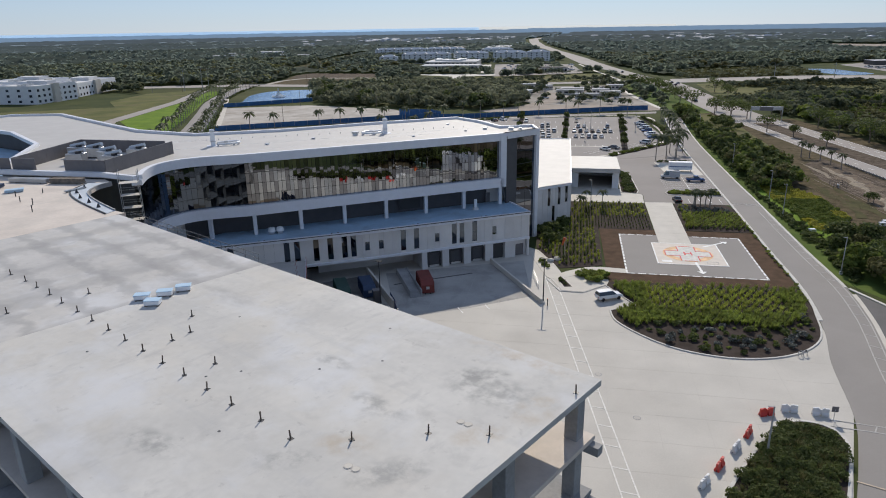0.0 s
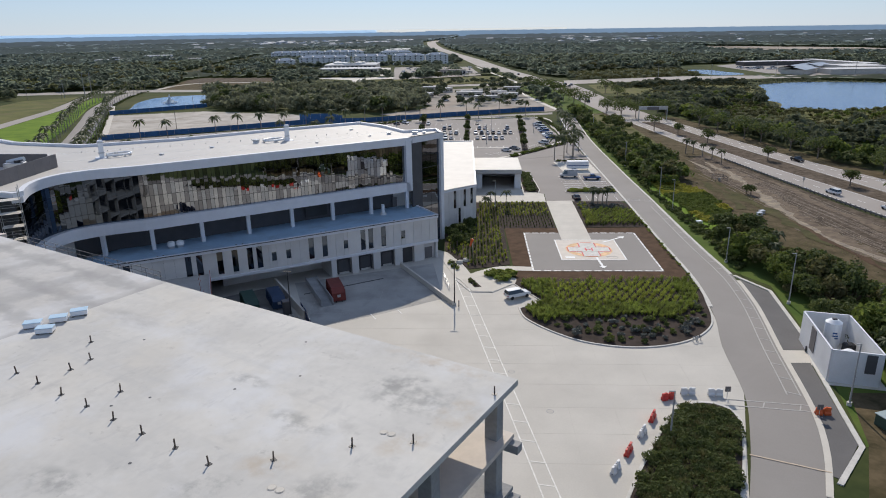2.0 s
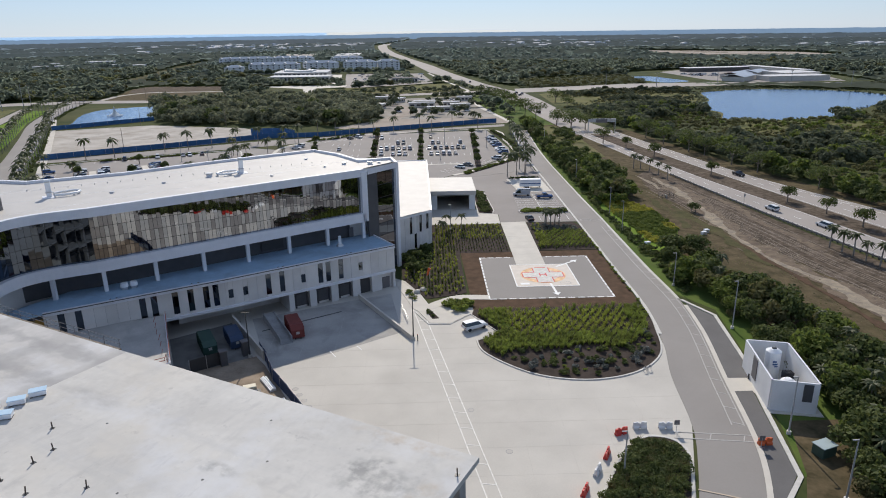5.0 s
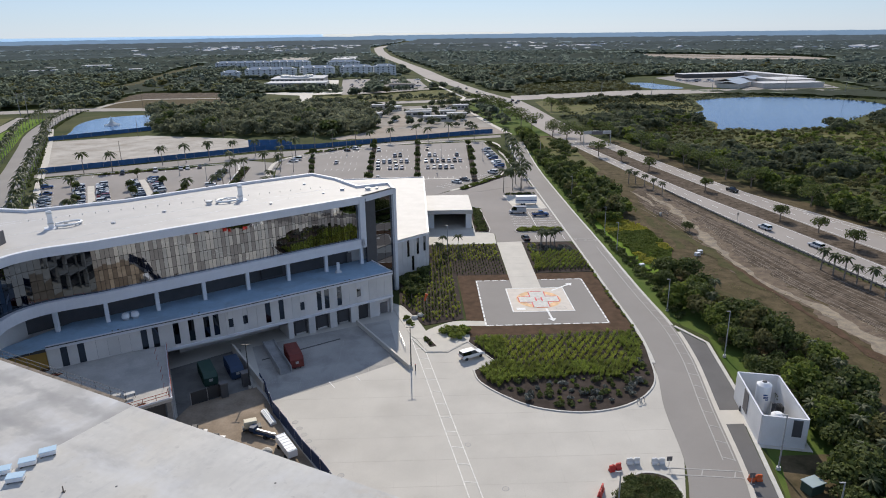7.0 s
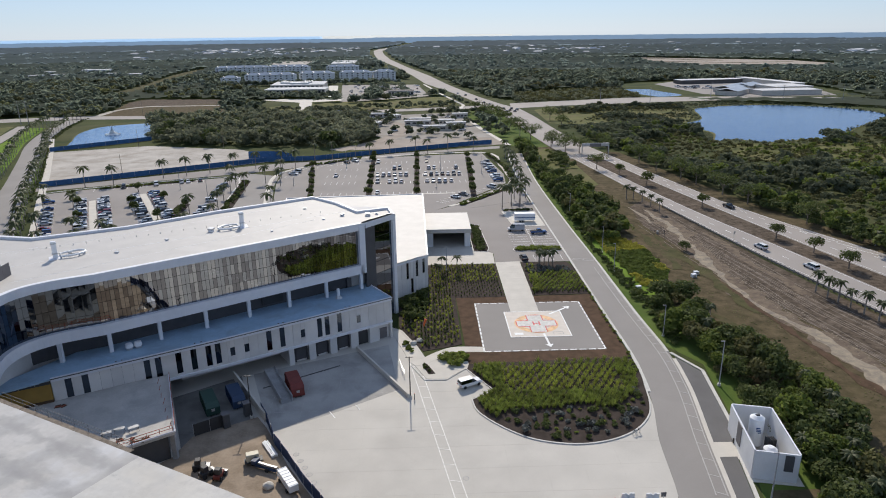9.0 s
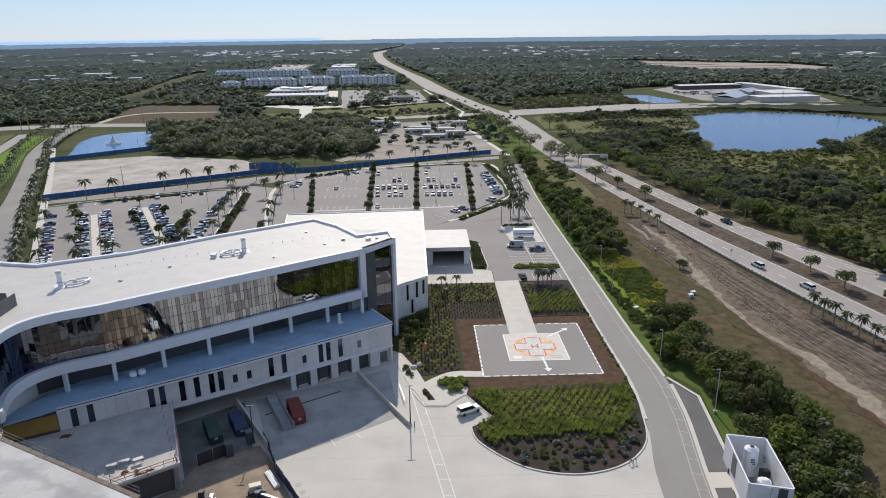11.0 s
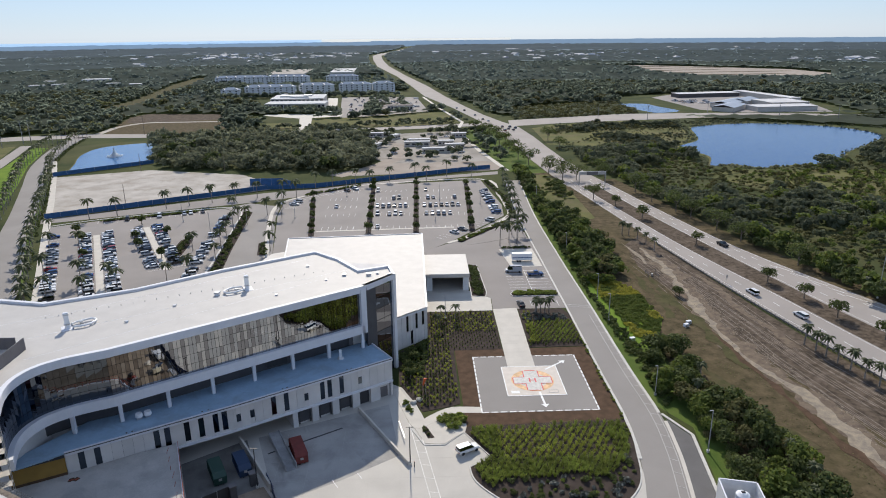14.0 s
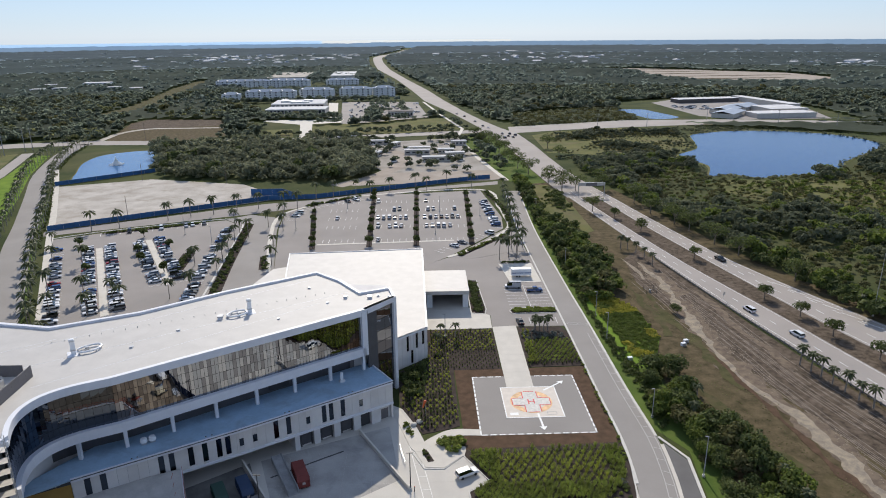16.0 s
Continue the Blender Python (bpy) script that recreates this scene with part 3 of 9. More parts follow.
flat("ground_construction", [(62, 380), (60, 300), (62, 250), (61, 216), (64, 165), (60, 140), (62, 100), (66, 60), (135, 60), (118, 110), (103, 168), (95, 235), (84, 345), (78, 440)], 0.025, M["verge"], "dry weedy strip beside the highway", "ground")
flat("ground_graded", [(80, 250), (77, 225), (82, 190), (88, 150), (98, 100), (108, 60), (127, 60), (112, 120), (100, 190), (95, 232), (89, 262)], 0.045, M["dirt"], "graded brown dirt with tyre tracks", "ground")

def ragged(name, line, w, z, mat, label, seed):
    """A strip of ground along a line whose edges wander."""
    a, b = [], []
    for i, (q, t) in enumerate(resample(smooth_line(line, 4), 1.6)):
        n = Vector((-t.y, t.x))
        f = min(1, i / 6)
        a.append(tuple(q + n * w * f * max(0.12, 0.5 + 0.9 * noise.noise((i * 0.23, seed, 0)) + 0.35 * noise.noise((i * 1.7, seed, 4)))))
        b.append(tuple(q - n * w * f * max(0.12, 0.5 + 0.9 * noise.noise((i * 0.21, seed, 9)) + 0.35 * noise.noise((i * 1.6, seed, 6)))))
    PAVED.append(a + b[::-1])
    bm = bmesh.new()
    rows = [(bm.verts.new((*u, z)), bm.verts.new((*w_, z))) for u, w_ in zip(a, b)]
    for (p0, p1), (q0, q1) in zip(rows, rows[1:]):
        bm.faces.new((p0, p1, q1, q0))
    return tagged(part(name, bm, mat), label, "ground", "", "structure")


STREAK = [(84, 246), (85.8, 222), (84.6, 200), (82.8, 178), (82.0, 158), (84.3, 144), (86.6, 133), (88.3, 120), (88.6, 106), (91, 84)]
ragged("ground_dusty_streak", [(x + 1.2, y) for x, y in STREAK], 6.0, 0.080, M["dusty"], "dusty brown dirt along the gravel streak", 2.9)
ragged("ground_dusty_streak", [(x + 0.6, y) for x, y in STREAK], 4.4, 0.084, M["dusty"], "dusty brown dirt along the gravel streak", 7.2)
ragged("ground_gravel_streak", STREAK, 2.9, 0.088, M["gravel"], "pale dry gravel streak along the graded dirt", 1.3)
ragged("ground_dusty_patch", [(94, 216), (96, 200), (95, 186), (98, 170), (99, 156)], 2.2, 0.090, M["dusty"], "dusty patch of dry dirt", 5.3)
ragged("ground_gravel_patch", [(79, 252), (80.5, 240), (81, 226)], 1.4, 0.092, M["gravel"], "pale patch of dry gravel", 8.1)
ragged("ground_damp_gully", [(77, 214), (77, 196), (79, 178), (79.5, 160), (80.5, 146)], 2.6, 0.094, M["grass_gully"], "weedy olive gully beside the dirt", 3.7)
ragged("ground_weed_patch", [(68, 150), (71, 140), (74, 126), (78, 112)], 2.4, 0.093, M["grass_gully"], "weedy olive patch on the dry strip", 11.3)
ragged("ground_weed_patch", [(72, 236), (73, 222), (73, 208), (74, 192), (73, 178)], 2.2, 0.097, M["grass_gully"], "weedy olive patch on the dry strip", 12.7)
ragged("ground_rutted_band", [(80.5, 170), (81.5, 150), (83, 132), (85, 112), (88, 92)], 1.6, 0.096, M["mulch"], "dark brown rutted earth beside the streak", 6.9)

# highway: two carriageways that join further on
HW_Y = (0, 80, 130, 168, 194, 243, 298, 355, 372)
HW_EDGE = [    # x of the four carriageway edges at those y, from the west
    (136, 121.5, 112.5, 105.6, 101.1, 94.3, 87.6, 80.6, 78.6),
    (150, 134, 125.5, 118, 113.0, 102.6, 94.3, 86.8, 85.2),
    (166, 149, 136.5, 127.6, 121.8, 112.8, 103.6, 96, 94),
    (186, 172, 160, 147, 138, 122.5, 112.6, 104.2, 101.2)]


def hw_line(k, f=0.0):
    """A line along the highway: from edge k, a share f of the way to the next edge."""
    a = HW_EDGE[k]
    b = HW_EDGE[min(3, k + 1)]
    return smooth_line([(u + (v - u) * f, y) for u, v, y in zip(a, b, HW_Y)], 4)


flat("road_highway_near", hw_line(0) + hw_line(1)[::-1], 0.08, M["highway"], "worn pale asphalt carriageway of the highway", "road")
flat("road_highway_far", hw_line(2) + hw_line(3)[::-1], 0.08, M["highway"], "worn pale asphalt carriageway of the highway", "road")
flat("ground_median", hw_line(1) + hw_line(2)[::-1], 0.06, M["dirt"], "bare brown median strip", "ground")
flat("ground_far_shoulder", hw_line(3) + offset_line(hw_line(3), -9)[::-1], 0.05, M["verge"], "dry grass shoulder beside the highway", "ground")
FAR_Y = (355, 390, 435, 482, 540, 600, 645, 704, 780, 920, 1100, 1380, 1800, 2250, 2700, 2950, 3300, 4000)
HW_L = list(zip((79.5, 76, 72.5, 71, 68.5, 62, 56, 46.5, 33.5, 5, -14.5, -48.5, -112, -152, -184, -176, -130, -90), FAR_Y))
HW_R = list(zip((104, 99, 94.8, 92.6, 91, 87, 75, 63.2, 51, 32, 11.5, -28, -81, -121, -150, -140, -96, -50), FAR_Y))
flat("road_highway_beyond", HW_L + HW_R[::-1], 0.09, M["highway"], "pale highway that runs away to the skyline", "road")
bm = bmesh.new()
band(bm, [(3, 909), (20, 770), (39, 640), (31, 585), (41, 478), (52, 403)], -1.5, 1.5, 0, 0.1)
tagged(part("pavement_highway_path", bm, M["walk"]), "pale footpath beside the highway", "pavement", "", "structure")
flat("road_cross_east", [(80, 605), (135, 623), (191, 634), (250, 644), (308, 650), (403, 632), (600, 600), (620, 622), (420, 660), (324, 684), (266, 686), (207, 687), (144, 667), (84, 648)], 0.07, M["highway"], "pale cross road beside the pond", "road")
flat("road_cross_west", [(-700, 480), (-358, 553), (-290, 570), (-215, 566), (-103, 578), (20, 602), (62, 615), (58, 632), (17, 622), (-103, 596), (-215, 586), (-293, 594), (-360, 580), (-700, 510)], 0.07, M["highway"], "pale cross road behind the woods", "road")
BLVD = smooth_line([(-96, 150), (-129.9, 187.7), (-143.8, 214.4), (-158.7, 243.5), (-177.2, 279.8), (-193.5, 316.4), (-222, 377), (-253, 443), (-279, 520), (-290, 575)], 4)
flat("road_boulevard", offset_line(BLVD, 5.5) + offset_line(BLVD, -5.5)[::-1], 0.07, M["asphalt"], "asphalt boulevard lined with palms", "road")
bm = bmesh.new()
band(bm, [(-112, 170), (-125, 198), (-172, 294), (-191, 334), (-229, 411), (-254, 460)], -3.0, 0.0, 0, 0.12)
tagged(part("pavement_boulevard", bm, M["walk"]), "pale concrete footpath beside the boulevard", "pavement", "", "structure")
flat("grass_boulevard", [(-190, 268), (-205, 288), (-253, 338), (-275, 440), (-300, 520), (-288, 520), (-261, 443), (-231, 377), (-206, 317), (-192, 280), (-165, 215), (-175, 215)], 0.04, M["lush"], "bright mown grass beside the boulevard", "grass")
flat("road_west_lane", [(-215, 270), (-253, 335), (-276, 440), (-307, 532), (-315, 530), (-284, 438), (-262, 335), (-224, 270)], 0.06, M["highway"], "narrow pale lane west of the boulevard", "road")
flat("ground_west_field", [(-224, 270), (-262, 335), (-284, 438), (-318, 530), (-345, 500), (-335, 440), (-305, 405), (-363, 371), (-320, 270)], 0.035, M["rough"], "dry olive field", "ground")
flat("grass_boulevard_verge", [(-116, 170), (-129, 198), (-176, 296), (-195, 338), (-233, 417), (-245, 440), (-215, 376), (-189, 316), (-175, 280), (-147, 215), (-120, 165)], 0.045, M["grass"], "dry grass verge of the boulevard", "grass")
flat("ground_brownfield", [(-277, 589), (-307, 719), (-300, 749), (-219, 740), (-172, 640), (-190, 589)], 0.04, M["verge"], "dry brown field", "ground")
flat("ground_bare_field", [(-303, 706), (-301, 745), (-220, 737), (-203, 690), (-290, 668)], 0.05, M["dirt"], "bare brown earth on the field", "ground")
TRACK = smooth_line([(-283, 584), (-284.4, 610), (-285, 640), (-270, 668), (-231, 671), (-196, 672)], 4)
flat("road_dirt_track", offset_line(TRACK, 3.2) + offset_line(TRACK, -3.2)[::-1], 0.06, M["sand"], "pale dirt track over the brown field", "road")
flat("ground_sand_lot", [(-180, 308), (-188, 332), (-224, 404), (-173, 423), (-110, 403), (-88, 378), (-80, 364), (-120, 340)], 0.05, M["sand"], "bare pale sand lot inside blue fences", "ground")
flat("ground_contractor_yard", [(-40, 400), (-27, 440), (-44, 470), (-66, 510), (-68, 555), (50, 586), (60, 500), (66, 430), (40, 408)], 0.05, M["yard_dirt"], "grey dirt of the contractors' yard", "ground")
TRACK = smooth_line([(-52, 394), (-30, 421), (-16, 458), (-14, 492), (-26, 522)], 4)
flat("ground_yard_track", offset_line(TRACK, 6) + offset_line(TRACK, -5)[::-1], 0.07, M["tan"], "pale dirt track through the yard", "ground")
flat("ground_yard_forecourt", [(-44, 394), (-18, 432), (38, 436), (60, 424), (64, 412), (40, 404)], 0.06, M["tan"], "sandy forecourt of the contractors' yard", "ground")
flat("grass_junction", [(72, 440), (70, 482), (66, 545), (60, 592), (32, 586), (43, 480), (53, 400), (62, 392), (75, 394)], 0.066, M["grass"], "green grass beside the junction", "grass")
flat("grass_commercial", [(-101, 606), (-127, 689), (-48, 722), (24, 724), (36, 640), (20, 630), (-39, 611)], 0.04, M["rough"], "dry green grass before the shops", "grass")
flat("grass_by_the_drive", [(-141, 600), (-150, 650), (-126, 655), (-116, 602)], 0.04, M["rough"], "green grass beside the drive", "grass")
flat("road_commercial", [(-83, 687), (-107, 921), (-72, 916), (-6, 908), (8, 737), (-50, 700)], 0.06, M["lot"], "grey car park before the shops", "road")
flat("road_commercial_aisle", [(-103, 745), (-124, 911), (-111, 909), (-93, 745)], 0.07, M["walk"], "pale concrete aisle beside the offices", "road")
flat("road_commercial_drive", [(-109, 594), (-124, 687), (-168, 716), (-167, 728), (-84, 726), (-84, 700), (-112, 690), (-99, 596)], 0.08, M["walk"], "pale concrete drive", "road")
FAR_SAND = [(372, 1700), (525, 1730), (632, 1640), (799, 1458), (802, 1304), (719, 1173), (611, 1159), (501, 1177), (464, 1366), (490, 1560)]
flat("ground_far_sand", FAR_SAND, 0.06, M["tan"], "wide bare sand of a building site", "ground")
for k in range(6):
    y = 1205 + 83 * k
    x0, x1 = 500 + 60 * noise.noise((k * 1.7, 2, 0)), 640 + 110 * (k % 3) / 2
    flat("ground_sand_bank", [(x0, y), (x1, y + 14), (x1 + 20, y + 26), (x0 + 15, y + 15 + 6 * (k % 2))], 0.3, M["verge"], "low weedy bank across the sand", "ground")
flat("ground_storage_yard", [(296, 860), (344, 905), (440, 910), (455, 784), (425, 680), (337, 684), (300, 715)], 0.06, M["lot"], "paved yard round the storage sheds", "ground")
flat("ground_marsh", [(95, 500), (180, 470), (215, 520), (232, 600), (200, 632), (120, 612), (98, 590)], 0.03, M["rough"], "weedy open marsh grass", "ground")
flat("ground_pond_meadow", [(190, 395), (330, 380), (420, 430), (480, 340), (330, 250), (200, 290), (165, 380)], 0.03, M["rough"], "rough yellow-green meadow by the pond", "ground")
flat("grass_east_field", [(105, 680), (140, 690), (225, 705), (240, 780), (170, 790), (100, 740)], 0.03, M["rough"], "rough green field", "ground")

# ponds
EAST_SHORE = [(188, 478), (213, 507), (224, 538), (236, 577), (254, 590), (284, 600), (318, 597), (345, 583), (364, 562), (369, 527), (360, 505), (342, 489), (293, 446), (278, 424), (256, 409), (231, 404), (210, 398), (196, 410), (181, 406), (194, 440)]


def pond(name, pts, label):
    line = smooth_line(pts, 5, True)
    bank = smooth_line([(sum(p[0] for p in pts) / len(pts) * -0.03 + 1.03 * x, sum(p[1] for p in pts) / len(pts) * -0.03 + 1.03 * y) for x, y in pts], 5, True)
    flat(name + "_bank", bank, 0.10, M["rough"], "grassy bank of the pond", "ground")
    return flat(name, line, 0.16, M["water_pale" if "west" in name else "water"], label, "pond")


pond("water_pond_west", [(-234, 451), (-246, 487), (-244, 520), (-214, 535), (-197, 492), (-190, 458), (-219, 421)], "blue pond with a small fountain")
pond("water_pond_east", EAST_SHORE, "large dark blue pond ringed by trees")
pond("water_pond_small", [(229, 780), (260, 783), (267, 752), (274, 706), (246, 692), (236, 717)], "small blue pond in the fields")

# fountain
fo = thing("fountain", "white spray of a pond fountain", "fountain", -218, 475, 0.16)
bm = bmesh.new()
for i in range(560):
    a, r = random.random() * 6.28, random.uniform(0.02, 1) ** 1.5 * 5.2
    h = 7.0 * max(0.12, 1 - (r / 4.6) ** 0.45)
    bmesh.ops.create_icosphere(bm, subdivisions=1, radius=random.uniform(0.12, 0.3), matrix=pose(r * math.cos(a), r * math.sin(a), h * random.uniform(0.1, 1)) @ Matrix.Diagonal((1, 1, 1.7, 1)))
tagged(part("spray", bm, material("water_spray", (0.85, 0.88, 0.9), 0.9, vary=0.05, bump=0, translucent=0.7), fo), kind="stuff")

# ---- helipad ----
flat("ground_pad_mulch", [(7.2, 160.8), (42.6, 161.4), (42.6, 126.0), (8.0, 124.6)], 0.08, M["mulch"], "brown mulch border round the helipad", "ground")
flat("pavement_helipad", [(11.6, 156.8), (38.5, 156.8), (38.5, 129.8), (11.6, 129.8)], 0.11, M["asphalt"], "grey asphalt helipad with white dashed border", "helipad")
flat("pavement_pad_centre", [(18.4, 151.0), (32.5, 151.0), (32.5, 136.6), (18.4, 136.6)], 0.14, M["peach_paint"], "pale concrete landing square with a red H", "helipad")
flat("pavement_pad_walk", [(20.2, 150.8), (27.2, 150.8), (27.8, 188.6), (20.4, 188.0)], 0.15, M["walk"], "pale concrete walkway to the helipad", "pavement")


def marks(name, rows, z, mat, label, m=None, h=0.012):
    """Painted bars as one thin sheet: each row is a centre, half length, half width and an angle."""
    bm = bmesh.new()
    for x, y, a, b, turn in rows:
        box(bm, -a, a, -b, b, z - 0.01, z + h, m=pose(x, y, 0, 0, 0, turn))
    if m is not None:
        bmesh.ops.transform(bm, matrix=m, verts=bm.verts[:])
    return tagged(part(name, bm, mat), label, "road marking", "", "structure")


rows = []
for i in range(13):
    c = 12.6 + i * 2.07
    rows += [(c, 130.0, 0.75, 0.17, 0), (c - 0.2, 156.6, 0.75, 0.17, 0)]
    rows += [(11.8, 131 + i * 2.06, 0.17, 0.75, 0), (38.3, 131 + i * 2.06, 0.17, 0.75, 0)]
marks("trim_pad_dashes", [r for r in rows if not (r[1] > 156 and 19.5 < r[0] < 28)], 0.12, M["paint"], "white dashed border of the helipad")
marks("trim_pad_square", [(25.45, 136.75, 7.05, 0.12, 0), (25.45, 150.85, 7.05, 0.12, 0), (18.55, 143.8, 0.12, 7.1, 0), (32.35, 143.8, 0.12, 7.1, 0)], 0.15, M["paint"], "white border of the landing square")
bm = bmesh.new()
N = 40
for i in range(N):
    a0, a1 = 2 * math.pi * i / N, 2 * math.pi * (i + 1) / N
    q = [bm.verts.new((25.4 + r * math.cos(a), 143.8 + r * math.sin(a), 0.152)) for r, a in ((3.6, a0), (5.2, a0), (5.2, a1), (3.6, a1))]
    bm.faces.new(q)
tagged(part("trim_pad_ring", bm, M["orange_paint"]), "worn orange ring on the landing square", "road marking", "", "structure")
marks("trim_pad_cross", [(25.4, 143.8, 4.6, 1.55, 0), (25.4, 147.0, 1.75, 1.6, 0), (25.4, 140.6, 1.75, 1.6, 0)], 0.165, M["paint_faint"], "white cross on the landing square")
rows = []
for sx in (-1, 1):
    for sy in (-1, 1):
        rows += [(25.4 + sx * 3.2, 143.8 + sy * 1.65, 1.4, 0.12, 0), (25.4 + sx * 1.85, 143.8 + sy * 3.2, 0.12, 1.5, 0)]
    rows += [(25.4 + sx * 4.7, 143.8, 0.12, 1.4, 0), (25.4, 143.8 + sx * 4.8, 1.3, 0.12, 0)]
rows += [(24.7, 143.8, 0.17, 1.05, 0), (26.1, 143.8, 0.17, 1.05, 0), (25.4, 143.8, 0.6, 0.17, 0)]
marks("trim_pad_letter", rows, 0.185, M["red_paint"], "red H and red outline of the cross")


def arrow(x, y, turn, length):
    bm = bmesh.new()
    vs = [bm.verts.new((*p, 0.17)) for p in ((-0.25, 0), (0.25, 0), (0.25, length - 1.5), (0.95, length - 1.5), (0, length), (-0.95, length - 1.5), (-0.25, length - 1.5))]
    bm.faces.new(vs)
    bmesh.ops.transform(bm, matrix=pose(x, y, 0, 0, 0, turn), verts=bm.verts[:])
    tagged(part("trim_pad_arrow", bm, M["paint"]), "white painted approach arrow", "road marking", "", "structure")


arrow(26.2, 138.3, 183, 7.0)
arrow(29.4, 149.0, -52, 7.5)
marks("trim_pad_number", [(20.5, 138.4, 1.0, 0.55, 0)], 0.15, M["paint"], "small white painted panel on the pad")
marks("trim_pad_label", [(29.6, 139.0, 1.1, 0.06, 0), (29.6, 137.8, 1.1, 0.06, 0), (28.5, 138.4, 0.06, 0.6, 0), (30.7, 138.4, 0.06, 0.6, 0)], 0.15, M["paint_soft"], "small outlined box on the pad")

# walks and beds
PLANTER = [(14.8, 199.2), (19.0, 198.3), (19.7, 202), (18.6, 229), (15.4, 229), (14.8, 212)]
flat("ground_bed_canopy", PLANTER, 0.14, M["mulch_dark"], "mulched bed beside the canopy", "ground")
bm = bmesh.new()
band(bm, PLANTER + PLANTER[:1], -0.25, 0.05, 0, 0.19)
tagged(part("kerb", bm, M["kerb"]), "pale kerb round the canopy bed", "kerb", "", "structure")
HEDGE_ISLE = [(28.0, 198.2), (42.6, 198.2), (43.0, 200.2), (42.4, 202.2), (28.4, 202.0), (27.5, 200.2)]
flat("ground_hedge_isle", HEDGE_ISLE, 0.14, M["mulch_dark"], "mulched island in the car park", "ground")
bm = bmesh.new()
band(bm, HEDGE_ISLE + HEDGE_ISLE[:1], -0.25, 0.05, 0, 0.19)
tagged(part("kerb", bm, M["kerb"]), "pale kerb round the hedge island", "kerb", "", "structure")
flat("pavement_entrance", [(-0.2, 187.0), (20.2, 187.2), (20.6, 197), (14.2, 203.8), (-0.2, 203.5)], 0.10, M["walk"], "pale concrete forecourt", "pavement")
PATH_L = smooth_line([(-7.2, 142), (-4, 134), (-2.4, 127.5), (0.3, 129.6), (5, 132.6), (12.0, 132.3)], 4)
PATH_R = smooth_line([(-8.6, 141), (-6, 132), (-3.2, 124.6), (1.5, 127.0), (5, 129.9), (12.0, 129.9)], 4)
flat("pavement_path", PATH_L + PATH_R[::-1], 0.12, M["walk"], "curving pale concrete footpath", "pavement")
BED_EDGE = smooth_line([(7.7, 110.9), (8.6, 106.2), (12.8, 100.8), (17.6, 97.2), (24.0, 95.6), (30, 96.4), (35, 99), (38.6, 103), (40.4, 107.4), (41.6, 114), (42.4, 119), (42.7, 126)], 5)
BED = BED_EDGE + [(8.0, 124.6), (7.5, 122.4), (12.0, 113.6)]
flat("ground_bed_south", BED, 0.12, M["mulch_dark"], "dark mulched planting bed", "ground")
bm = bmesh.new()
band(bm, BED_EDGE, -0.22, 0.05, 0, 0.2)
tagged(part("kerb", bm, M["kerb"]), "pale concrete kerb round the planting bed", "kerb", "", "structure")
flat("ground_bed_west", [(-7, 143.5), (-1.5, 131), (5, 133), (7.2, 134), (7.0, 160.8), (20.0, 160.9), (20.2, 186.8), (-0.2, 186.8), (-0.2, 169), (-8, 160)], 0.09, M["mulch_dark"], "planted bed beside the hospital", "ground")
flat("ground_bed_east", [(27.4, 161.6), (42.8, 161.8), (43.2, 183), (41.5, 187.5), (28, 187.8)], 0.09, M["mulch_dark"], "planted bed north of the helipad", "ground")
flat("ground_bed_small", [(-2.2, 126.2), (-0.4, 120.6), (1.0, 120.9), (-1.4, 126.8)], 0.11, M["mulch_dark"], "small planted bed in the yard", "ground")
bm = bmesh.new()
band(bm, [(-4.0, 124.6), (-1.2, 118.4), (3.0, 118.2), (7.3, 122.6), (12.2, 113.6), (7.6, 110.6)], -0.12, 0.12, 0, 0.16)
tagged(part("kerb", bm, M["kerb"]), "low kerb round the parking bay", "kerb", "", "structure")
flat("pavement_bay_corner", [(-3.4, 125.0), (-0.9, 118.9), (3.0, 118.6), (6.6, 122.2), (4, 126), (0, 127)], 0.10, M["walk"], "pale concrete corner pavement", "pavement")

ISLAND = smooth_line([(16.4, 61), (21.4, 70.3), (25.2, 76.3), (28.8, 79.3), (32.2, 78.6), (33.2, 75.4), (31.6, 69.9), (28.3, 61.6), (24, 53), (16, 46), (12, 50)], 4, True)
flat("ground_island", ISLAND, 0.14, M["mulch_dark"], "planted traffic island", "ground")
bm = bmesh.new()
band(bm, ISLAND + ISLAND[:1], -0.1, 0.3, 0, 0.2)
tagged(part("kerb", bm, M["kerb"]), "pale concrete kerb round the island", "kerb", "", "structure")

# ---- parking lots ----

flat("road_lot_entrance", [(14.6, 204.2), (20.8, 197.0), (20.4, 188.2), (43.4, 188), (43.5, 262), (36, 262), (22, 255), (-0.4, 248), (-0.4, 225), (15, 224)], 0.05, M["lot"], "grey asphalt car park", "road")
flat("pavement_island_north", [(29.0, 247), (42.0, 247), (42.5, 226.2), (31, 226.0)], 0.12, M["walk"], "pale concrete parking island", "pavement")
LOT_R = [(-58, 240), (-69, 305), (-71, 334), (-32, 367), (33, 377), (38.5, 318), (37, 297), (11, 259), (-2, 244)]
flat("road_lot_corner", [(1, 248), (12, 258.5), (37.5, 296), (42.5, 296), (42.5, 262.2), (36, 262.2), (22, 255.2)], 0.052, M["lot"], "grey asphalt corner of the car park", "road")
flat("road_lot_north", LOT_R, 0.06, M["lot"], "large grey asphalt car park", "road")
LOT_L = [(-122, 192), (-169, 291), (-146, 303), (-98, 320), (-87, 309), (-79, 214), (-70, 180)]
